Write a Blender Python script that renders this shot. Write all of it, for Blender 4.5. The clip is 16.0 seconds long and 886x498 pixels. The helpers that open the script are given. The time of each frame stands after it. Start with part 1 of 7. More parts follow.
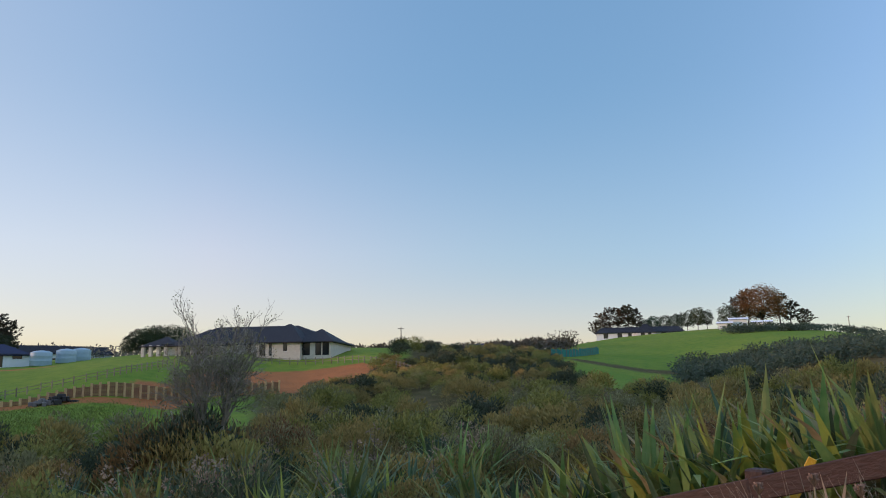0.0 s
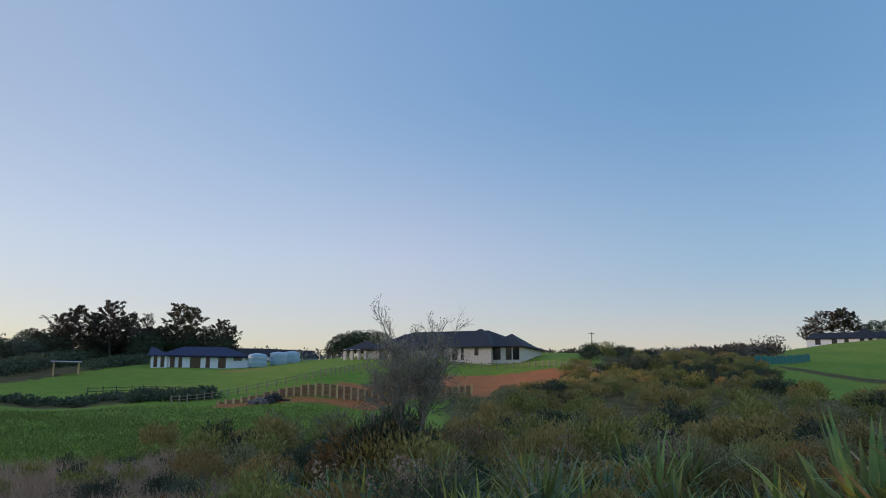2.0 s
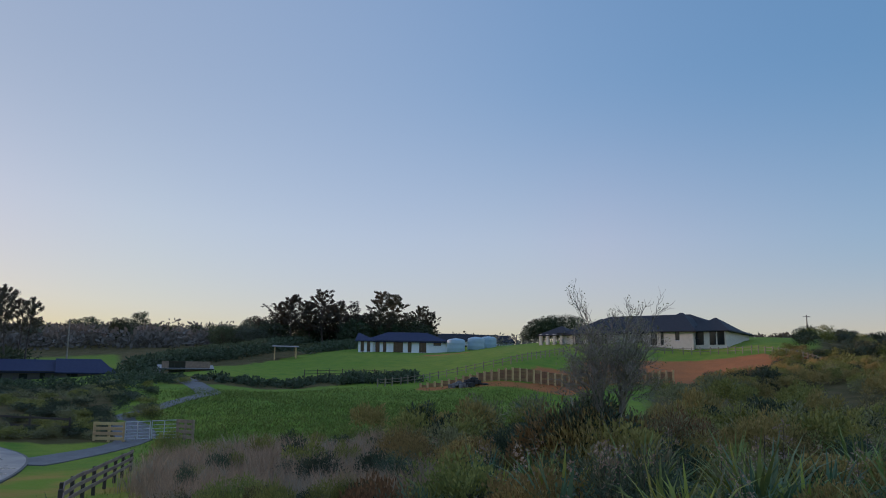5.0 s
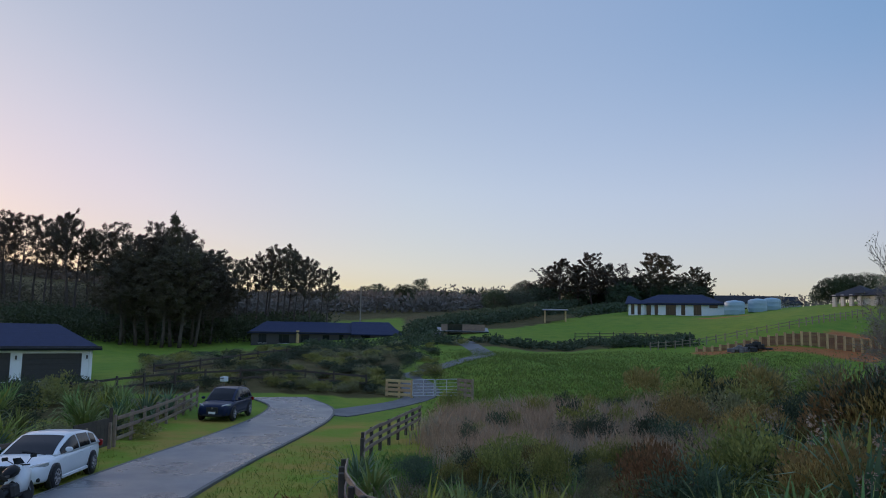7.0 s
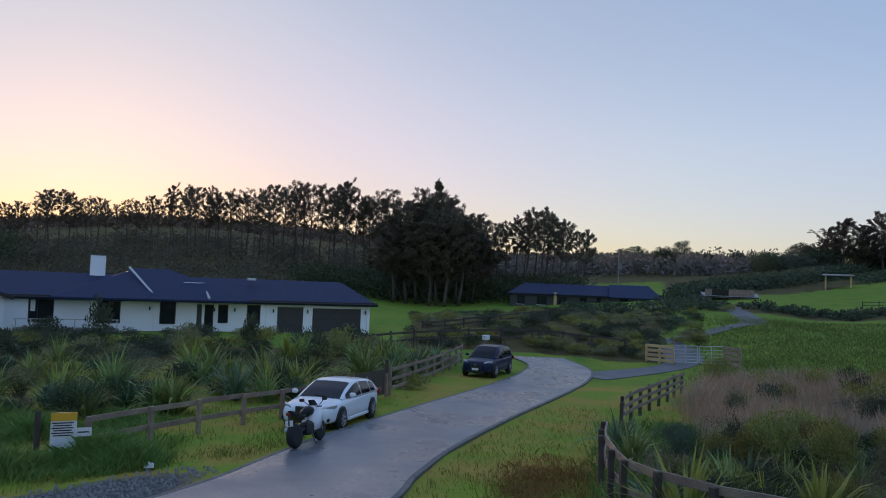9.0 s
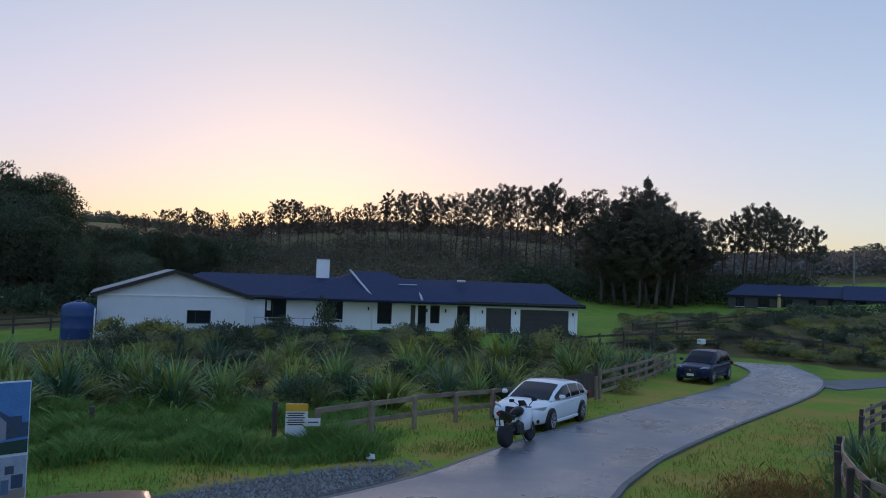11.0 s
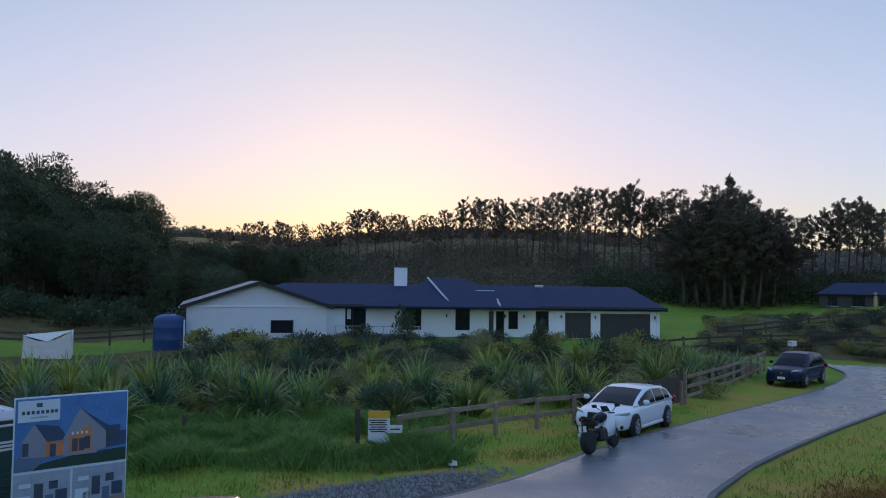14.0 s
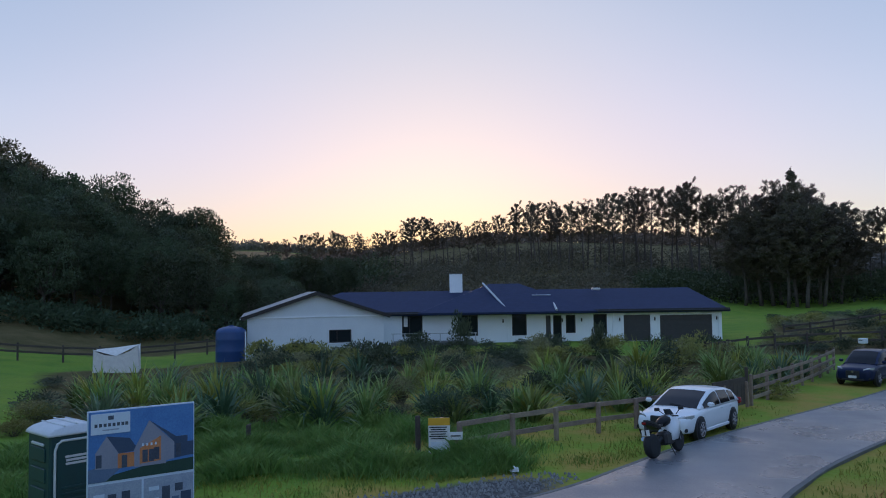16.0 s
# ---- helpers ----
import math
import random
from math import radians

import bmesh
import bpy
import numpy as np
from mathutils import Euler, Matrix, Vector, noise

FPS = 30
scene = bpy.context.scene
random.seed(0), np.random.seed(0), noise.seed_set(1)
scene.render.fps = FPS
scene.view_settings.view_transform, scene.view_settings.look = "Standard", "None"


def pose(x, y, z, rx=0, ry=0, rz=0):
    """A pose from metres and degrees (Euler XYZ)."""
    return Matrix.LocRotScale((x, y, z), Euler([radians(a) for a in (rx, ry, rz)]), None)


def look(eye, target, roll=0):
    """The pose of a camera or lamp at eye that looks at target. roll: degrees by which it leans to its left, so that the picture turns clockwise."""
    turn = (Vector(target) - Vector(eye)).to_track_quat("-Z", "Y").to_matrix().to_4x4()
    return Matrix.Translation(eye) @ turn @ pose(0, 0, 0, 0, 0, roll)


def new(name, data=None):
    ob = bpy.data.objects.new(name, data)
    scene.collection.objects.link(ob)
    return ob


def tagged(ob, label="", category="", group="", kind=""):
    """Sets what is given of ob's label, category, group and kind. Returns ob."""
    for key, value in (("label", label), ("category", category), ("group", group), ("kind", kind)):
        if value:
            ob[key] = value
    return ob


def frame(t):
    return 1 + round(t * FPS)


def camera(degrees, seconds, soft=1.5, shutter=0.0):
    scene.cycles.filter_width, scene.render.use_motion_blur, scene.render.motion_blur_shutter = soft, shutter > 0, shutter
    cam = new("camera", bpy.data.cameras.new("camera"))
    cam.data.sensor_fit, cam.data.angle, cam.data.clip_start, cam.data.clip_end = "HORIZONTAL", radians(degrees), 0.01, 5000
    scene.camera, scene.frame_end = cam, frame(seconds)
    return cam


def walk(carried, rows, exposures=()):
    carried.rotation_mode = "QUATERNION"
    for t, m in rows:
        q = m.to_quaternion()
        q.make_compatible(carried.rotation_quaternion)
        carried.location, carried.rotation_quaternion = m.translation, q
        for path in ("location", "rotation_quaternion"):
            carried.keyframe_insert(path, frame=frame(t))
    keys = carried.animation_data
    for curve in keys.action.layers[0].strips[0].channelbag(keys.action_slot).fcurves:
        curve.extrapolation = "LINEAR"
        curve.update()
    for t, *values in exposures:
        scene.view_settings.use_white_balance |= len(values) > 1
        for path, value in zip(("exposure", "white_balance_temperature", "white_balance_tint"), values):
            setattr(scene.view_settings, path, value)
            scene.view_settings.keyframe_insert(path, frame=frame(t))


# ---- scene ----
EYE = 3.9
cam = camera(59.37, 16.0, soft=1.0)
PATH = [
    (0.0, pose(0.001, 0.120, EYE, 99.82, 0.73, -0.43)),
    (0.5, pose(-0.007, 0.120, EYE, 99.91, 0.39, 3.12)),
    (1.0, pose(-0.014, 0.119, EYE, 100.08, 0.13, 6.84)),
    (1.5, pose(-0.020, 0.118, EYE, 100.17, 0.01, 9.70)),
    (2.0, pose(-0.028, 0.117, EYE, 100.23, -0.31, 13.36)),
    (2.5, pose(-0.033, 0.115, EYE, 100.03, -0.59, 15.96)),
    (3.0, pose(-0.038, 0.114, EYE, 99.55, -0.44, 18.23)),
    (5.5, pose(-0.061, 0.103, EYE, 98.47, -0.90, 30.61)),
    (6.0, pose(-0.068, 0.099, EYE, 97.62, -0.72, 34.76)),
    (6.5, pose(-0.079, 0.090, EYE, 96.98, -0.54, 41.44)),
    (7.0, pose(-0.088, 0.082, EYE, 95.99, -1.08, 47.13)),
    (7.5, pose(-0.092, 0.077, EYE, 94.21, -1.40, 50.07)),
    (8.0, pose(-0.094, 0.075, EYE, 93.47, -2.11, 51.48)),
    (8.5, pose(-0.101, 0.064, EYE, 93.10, -2.54, 57.60)),
    (9.0, pose(-0.110, 0.049, EYE, 92.70, -2.13, 65.86)),
    (9.5, pose(-0.115, 0.035, EYE, 92.66, -1.74, 72.87)),
    (10.0, pose(-0.117, 0.028, EYE, 92.58, -1.90, 76.39)),
    (12.5, pose(-0.120, 0.009, EYE, 92.13, -1.53, 85.53)),
    (13.0, pose(-0.120, 0.008, EYE, 92.28, -1.34, 86.29)),
    (13.5, pose(-0.120, 0.007, EYE, 92.41, -1.03, 86.60)),
    (14.0, pose(-0.120, 0.007, EYE, 92.58, -0.74, 86.68)),
    (14.5, pose(-0.120, 0.007, EYE, 92.62, -0.41, 86.89)),
    (15.0, pose(-0.120, 0.004, EYE, 92.68, -0.10, 88.01)),
    (15.5, pose(-0.120, 0.002, EYE, 92.81, 0.47, 88.94)),
    (16.0, pose(-0.120, -0.002, EYE, 93.04, 0.87, 90.75)),
]
EXPOSURES = [(0.0, -0.10, 6150, 27), (2.5, -0.43, 5750, 27), (5.5, -0.56, 5700, 27), (6.5, -0.53, 5700, 28), (8.0, -0.40, 5750, 29), (10.0, -0.42, 5650, 28), (12.5, -0.34, 5500, 28), (16.0, -0.36, 5500, 28)]
walk(cam, PATH, EXPOSURES)

# ---- world and sun ----
SUN_AZ, SUN_EL = 91.0, 5.0
world = bpy.data.worlds.new("world")
scene.world = world
world.use_nodes = True
wn = world.node_tree.nodes
sky = wn.new("ShaderNodeTexSky")
sky.sky_type, sky.sun_disc = "NISHITA", False
sky.sun_elevation, sky.sun_rotation = radians(SUN_EL), radians(-SUN_AZ)
sky.air_density, sky.dust_density, sky.ozone_density, sky.altitude = 1.0, 0.6, 1.5, 20
wn["Background"].inputs["Strength"].default_value = 0.60
soften = wn.new("ShaderNodeGamma")
soften.inputs["Gamma"].default_value = 0.33
world.node_tree.links.new(sky.outputs[0], soften.inputs["Color"])
richer = wn.new("ShaderNodeHueSaturation")
richer.inputs["Saturation"].default_value = 1.72
world.node_tree.links.new(soften.outputs[0], richer.inputs["Color"])


def sky_tint():
    """Colour tint laid over the sky: by the angle from the sun, at the horizon, low and high in the sky. The unseen sky
    overhead and behind is brightened as fill light.
    """
    l = world.node_tree.links
    co, dot, xyz = wn.new("ShaderNodeTexCoord"), wn.new("ShaderNodeVectorMath"), wn.new("ShaderNodeSeparateXYZ")
    dot.operation = "DOT_PRODUCT"
    dot.inputs[1].default_value = (-math.sin(radians(SUN_AZ)), math.cos(radians(SUN_AZ)), 0)
    l.new(co.outputs["Generated"], dot.inputs[0])
    l.new(co.outputs["Generated"], xyz.inputs[0])
    near = wn.new("ShaderNodeMapRange")
    near.inputs[1].default_value, near.inputs[2].default_value = -1.0, 1.0
    l.new(dot.outputs["Value"], near.inputs[0])

    def ramp(*stops):
        r = wn.new("ShaderNodeValToRGB")
        r.color_ramp.interpolation = "B_SPLINE"
        while len(r.color_ramp.elements) < len(stops):
            r.color_ramp.elements.new(0.5)
        for e, (d, c) in zip(r.color_ramp.elements, stops):
            e.position, e.color = (d + 1) / 2, (*c, 1)
        l.new(near.outputs[0], r.inputs[0])
        return r.outputs[0]

    def between(a, b, lo, hi):
        f, m = wn.new("ShaderNodeMapRange"), wn.new("ShaderNodeMix")
        f.interpolation_type = "SMOOTHSTEP"
        f.inputs[1].default_value, f.inputs[2].default_value = lo, hi
        l.new(xyz.outputs[2], f.inputs[0])
        m.data_type = "RGBA"
        l.new(f.outputs[0], m.inputs[0])
        l.new(a, m.inputs[6])
        if isinstance(b, tuple):
            m.inputs[7].default_value = (*b, 1)
        else:
            l.new(b, m.inputs[7])
        return m.outputs[2]

    # sky opposite the sun, out of view, brightened to fill the house fronts
    back_fill = (-.95, (1.2, 1.35, 1.75))
    rim = ramp(back_fill, (-.5, (.85, .92, .96)), (-.09, (.98, .95, 1.02)), (.29, (1.22, 1.03, 1.04)), (.63, (1.42, 1.10, 1.0)), (.9, (1.12, .92, .86)), (1.0, (1.04, .91, .88)))
    low = ramp(back_fill, (-.5, (.60, .80, .91)), (-.09, (.66, .84, .92)), (.29, (1.06, .99, 1.02)), (.63, (1.24, 1.07, .99)), (.9, (.98, .91, .87)), (1.0, (.95, .915, .96)))
    high = ramp(back_fill, (-.5, (.54, .75, .86)), (-.09, (.44, .71, .86)), (.29, (.70, .87, .97)), (.58, (.94, .96, .95)), (.85, (.86, .87, .82)), (1.0, (.84, .92, .87)))
    # overhead sky, out of view, raised to brighten the ground
    tint = between(between(between(rim, low, .02, .17), high, .14, .38), (1.35, 1.4, 1.45), .45, .85)
    mul = wn.new("ShaderNodeMix")
    mul.data_type, mul.blend_type = "RGBA", "MULTIPLY"
    mul.inputs[0].default_value = 1
    l.new(richer.outputs[0], mul.inputs[6])
    l.new(tint, mul.inputs[7])
    l.new(mul.outputs[2], wn["Background"].inputs["Color"])


sky_tint()
sun = new("sun", bpy.data.lights.new("sun", "SUN"))
sun.data.energy, sun.data.angle, sun.data.color = 3.2, radians(3.0), (1.0, 0.62, 0.38)
sun.matrix_world = look((-math.sin(radians(SUN_AZ)) * 100, math.cos(radians(SUN_AZ)) * 100, 100 * math.tan(radians(SUN_EL))), (0, 0, 0))


# ---- materials ----
def nodes_of(m):
    m.use_nodes = True
    return m.node_tree.nodes, m.node_tree.links, m.node_tree.nodes["Principled BSDF"]


def mat(name, a, b=None, rough=0.8, metal=0.0, scale=6.0, bump=0.15, vary=0.0, spec=0.5, fine=12.0):
    """Two colours mixed by noise at two sizes, with relief; vary: change of value from object to object."""
    m = bpy.data.materials.new(name)
    n, l, p = nodes_of(m)
    b = b or tuple(c * 0.75 for c in a)
    co = n.new("ShaderNodeTexCoord")
    t1, t2 = n.new("ShaderNodeTexNoise"), n.new("ShaderNodeTexNoise")
    for t, s in ((t1, scale), (t2, scale * fine)):
        t.inputs["Scale"].default_value, t.inputs["Detail"].default_value = s, 5
        l.new(co.outputs["Object"], t.inputs["Vector"])
    mx = n.new("ShaderNodeMath")
    mx.operation = "ADD"
    l.new(t1.outputs[0], mx.inputs[0])
    l.new(t2.outputs[0], mx.inputs[1])
    ramp = n.new("ShaderNodeMapRange")
    ramp.inputs[1].default_value, ramp.inputs[2].default_value = 0.75, 1.25
    l.new(mx.outputs[0], ramp.inputs[0])
    mix = n.new("ShaderNodeMix")
    mix.data_type = "RGBA"
    mix.inputs[6].default_value, mix.inputs[7].default_value = (*a, 1), (*b, 1)
    l.new(ramp.outputs[0], mix.inputs[0])
    col = mix.outputs[2]
    if vary:
        info, hsv, mr, hue = n.new("ShaderNodeObjectInfo"), n.new("ShaderNodeHueSaturation"), n.new("ShaderNodeMapRange"), n.new("ShaderNodeMapRange")
        mr.inputs[3].default_value, mr.inputs[4].default_value = 1 - vary, 1 + vary
        hue.inputs[3].default_value, hue.inputs[4].default_value = 0.5 - vary * 0.06, 0.5 + vary * 0.06
        geo = n.new("ShaderNodeNewGeometry")
        ad = n.new("ShaderNodeMath")
        ad.operation = "ADD"
        l.new(info.outputs["Random"], ad.inputs[0])
        l.new(geo.outputs["Random Per Island"], ad.inputs[1])
        mr.inputs[2].default_value = 2
        l.new(ad.outputs[0], mr.inputs[0])
        l.new(info.outputs["Random"], hue.inputs[0])
        l.new(mr.outputs[0], hsv.inputs["Value"])
        l.new(hue.outputs[0], hsv.inputs["Hue"])
        l.new(col, hsv.inputs["Color"])
        col = hsv.outputs[0]
    l.new(col, p.inputs["Base Color"])
    p.inputs["Roughness"].default_value, p.inputs["Metallic"].default_value = rough, metal
    p.inputs["Specular IOR Level"].default_value = spec
    if bump:
        bp = n.new("ShaderNodeBump")
        bp.inputs["Strength"].default_value, bp.inputs["Distance"].default_value = bump, 0.02
        l.new(t2.outputs[0], bp.inputs["Height"])
        l.new(bp.outputs[0], p.inputs["Normal"])
    return m


def leafy(name, a, b, vary=0.35):
    """Foliage: diffuse with light passing through the leaf."""
    m = mat(name, a, b, 0.6, 0, 1.2, 0.0, vary, 0.3, 8)
    n, l = m.node_tree.nodes, m.node_tree.links
    p, out = n["Principled BSDF"], n["Material Output"]
    tr, mx = n.new("ShaderNodeBsdfTranslucent"), n.new("ShaderNodeMixShader")
    src = p.inputs["Base Color"].links[0].from_socket
    l.new(src, tr.inputs["Color"])
    mx.inputs[0].default_value = 0.28
    l.new(p.outputs[0], mx.inputs[1])
    l.new(tr.outputs[0], mx.inputs[2])
    l.new(mx.outputs[0], out.inputs["Surface"])
    return m


# white paint with a little blue skylight put into the colour
M_PAINT_W = mat("skylit_white_render", (0.86, 0.89, 0.94), (0.80, 0.84, 0.90), 0.7, 0, 0.8, 0.05)
M_CREAM = mat("cream_brick", (0.682, 0.638, 0.572), (0.572, 0.528, 0.462), 0.8, 0, 2, 0.2)
M_CLAD = mat("pale_cladding", (0.68, 0.72, 0.77), (0.61, 0.65, 0.70), 0.6, 0, 1, 0.05)
M_TIMBER = mat("weathered_timber", (0.324, 0.2376, 0.1728), (0.1836, 0.135, 0.108), 0.85, 0, 3, 0.4, 0.25)
M_TIMBER_NEW = mat("treated_pine", (0.6, 0.408, 0.204), (0.456, 0.312, 0.156), 0.8, 0, 3, 0.3, 0.2)
M_TIMBER_RED = mat("stained_timber", (0.06, 0.027, 0.02), (0.035, 0.018, 0.014), 0.7, 0, 4, 0.5, 0.15)
M_TIMBER_DARK = mat("dark_timber", (0.09, 0.07, 0.055), (0.05, 0.04, 0.035), 0.85, 0, 3, 0.4, 0.2)
M_POST_PALE = mat("pale_post", (0.27, 0.23, 0.165), (0.20, 0.17, 0.125), 0.8, 0, 3, 0.2, 0.2)
M_GLASS = mat("window_glass", (0.02, 0.025, 0.03), (0.015, 0.02, 0.025), 0.06, 0, 1, 0)
M_ALU = mat("dark_frame", (0.03, 0.03, 0.035), None, 0.4, 0.3, 4, 0.02)
M_DOOR_DARK = mat("charcoal_door", (0.045, 0.045, 0.05), (0.035, 0.035, 0.04), 0.45, 0, 3, 0.05)
M_TANK = mat("tank_plastic", (0.36, 0.504, 0.6), (0.312, 0.444, 0.54), 0.5, 0, 2, 0.05)
M_TANK_BLUE = mat("blue_plastic", (0.018, 0.06, 0.19), (0.014, 0.045, 0.15), 0.45, 0, 2, 0.05)
M_GALV = mat("galvanised_steel", (0.55, 0.58, 0.60), (0.45, 0.47, 0.50), 0.45, 0.6, 8, 0.05)
M_RUBBER = mat("rubber", (0.018, 0.018, 0.02), None, 0.8, 0, 10, 0.2)
M_CHROME = mat("alloy", (0.5, 0.5, 0.52), None, 0.25, 0.9, 6, 0)
M_CARWHITE = mat("white_car_paint", (0.74, 0.77, 0.80), (0.70, 0.73, 0.77), 0.18, 0, 1, 0)
M_CARDARK = mat("dark_car_paint", (0.008, 0.016, 0.055), (0.006, 0.012, 0.042), 0.3, 0.0, 1, 0, 0, 0.25)
M_CARBLACK = mat("black_car_paint", (0.008, 0.008, 0.01), None, 0.45, 0.0, 1, 0, 0, 0.25)
M_CARGLASS = mat("car_glass", (0.006, 0.008, 0.012), (0.004, 0.006, 0.01), 0.12, 0, 1, 0, 0, 0.18)
M_PLASTIC = mat("black_plastic", (0.02, 0.02, 0.022), None, 0.5, 0, 6, 0.05)
M_LENS = mat("lamp_lens", (0.55, 0.58, 0.6), (0.35, 0.38, 0.4), 0.1, 0.3, 20, 0)
M_RED = mat("tail_lamp", (0.3, 0.01, 0.01), None, 0.2, 0, 10, 0)
M_LOO = mat("green_plastic", (0.008, 0.055, 0.055), (0.006, 0.04, 0.045), 0.45, 0, 3, 0.1)
M_LOOROOF = mat("white_plastic", (0.62, 0.64, 0.66), (0.52, 0.55, 0.58), 0.5, 0, 3, 0.05)
M_YELLOW = mat("yellow_sheet", (0.75, 0.42, 0.02), (0.68, 0.36, 0.02), 0.5, 0, 3, 0)
M_WHITE = mat("white_sheet", (0.75, 0.75, 0.74), (0.68, 0.68, 0.68), 0.6, 0, 3, 0.02)
M_NET = mat("white_net", (0.72, 0.70, 0.66), (0.60, 0.58, 0.55), 0.8, 0, 4, 0.1)
M_TEAL = mat("teal_mesh", (0.01, 0.22, 0.19), (0.01, 0.15, 0.14), 0.7, 0, 1, 0.1)
M_BARK = mat("bark", (0.11, 0.09, 0.075), (0.06, 0.05, 0.042), 0.9, 0, 3, 0.6, 0.2)
M_BARK_GREY = mat("lichen_bark", (0.36, 0.32, 0.265), (0.2, 0.175, 0.145), 0.9, 0, 5, 0.5, 0.15)
# needles lightened and browned: haze and backlight put into the colour
M_PINE = leafy("hazed_pine_needles", (0.085, 0.075, 0.05), (0.13, 0.11, 0.075), 0.35)
M_BUSH = leafy("native_bush", (0.048, 0.066, 0.032), (0.09, 0.105, 0.055), 0.55)
# grey distance haze is mixed into the leaf colours of the far woods
M_FAR_HAZED = leafy("hazed_far_bush", (0.15, 0.13, 0.115), (0.18, 0.17, 0.14), 0.4)
M_FAR_BROWN = leafy("far_brown_bush", (0.24, 0.19, 0.13), (0.17, 0.145, 0.10), 0.4)
M_BANK = leafy("bank_scrub", (0.15, 0.125, 0.09), (0.10, 0.09, 0.06), 0.6)
M_GOLD = leafy("golden_grass", (0.42, 0.26, 0.07), (0.28, 0.22, 0.06), 0.4)
M_SHRUB = leafy("shrub_leaves", (0.15, 0.155, 0.042), (0.29, 0.25, 0.075), 0.65)
M_SHRUB_B = leafy("brown_scrub", (0.34, 0.225, 0.085), (0.225, 0.175, 0.06), 0.6)
M_SHRUB_G = leafy("grey_scrub", (0.28, 0.27, 0.13), (0.18, 0.185, 0.08), 0.5)
M_SHRUB_D = leafy("dark_scrub", (0.052, 0.08, 0.046), (0.1, 0.125, 0.07), 0.6)
M_AUTUMN = leafy("autumn_leaves", (0.30, 0.155, 0.075), (0.21, 0.12, 0.06), 0.3)
M_FLAX = leafy("flax_leaf", (0.13, 0.21, 0.06), (0.25, 0.295, 0.085), 0.55)
M_FLAX_DARK = leafy("flax_leaf_dark", (0.05, 0.095, 0.05), (0.09, 0.14, 0.07), 0.5)
M_FLAX_YELLOW = leafy("flax_leaf_yellow", (0.30, 0.32, 0.055), (0.20, 0.25, 0.05), 0.4)
M_FLAX_BLUE = leafy("flax_leaf_blue", (0.105, 0.175, 0.0963), (0.1575, 0.2275, 0.1225), 0.4)
M_FLAX_DRY = leafy("flax_leaf_dry", (0.32, 0.25, 0.12), (0.22, 0.17, 0.08), 0.3)
M_STRAW = leafy("dry_grass", (0.58, 0.43, 0.27), (0.42, 0.30, 0.18), 0.4)
M_STRAW_PALE = leafy("pale_dry_grass", (0.44, 0.363, 0.264), (0.308, 0.253, 0.187), 0.3)
M_GRASS = leafy("grass_blades", (0.14, 0.205, 0.033), (0.33, 0.265, 0.06), 0.5)
M_GRASS_RICH = leafy("lush_grass", (0.115, 0.22, 0.045), (0.2, 0.275, 0.065), 0.5)
M_PLUME = leafy("seed_plumes", (0.42, 0.30, 0.22), (0.28, 0.20, 0.14), 0.3)
M_CONCRETE = mat("kerb_concrete", (0.15, 0.15, 0.145), (0.09, 0.09, 0.088), 0.75, 0, 2, 0.3)
M_STONE = mat("gravel_stone", (0.26, 0.25, 0.24), (0.16, 0.155, 0.15), 0.85, 0, 4, 0.3, 0.4)


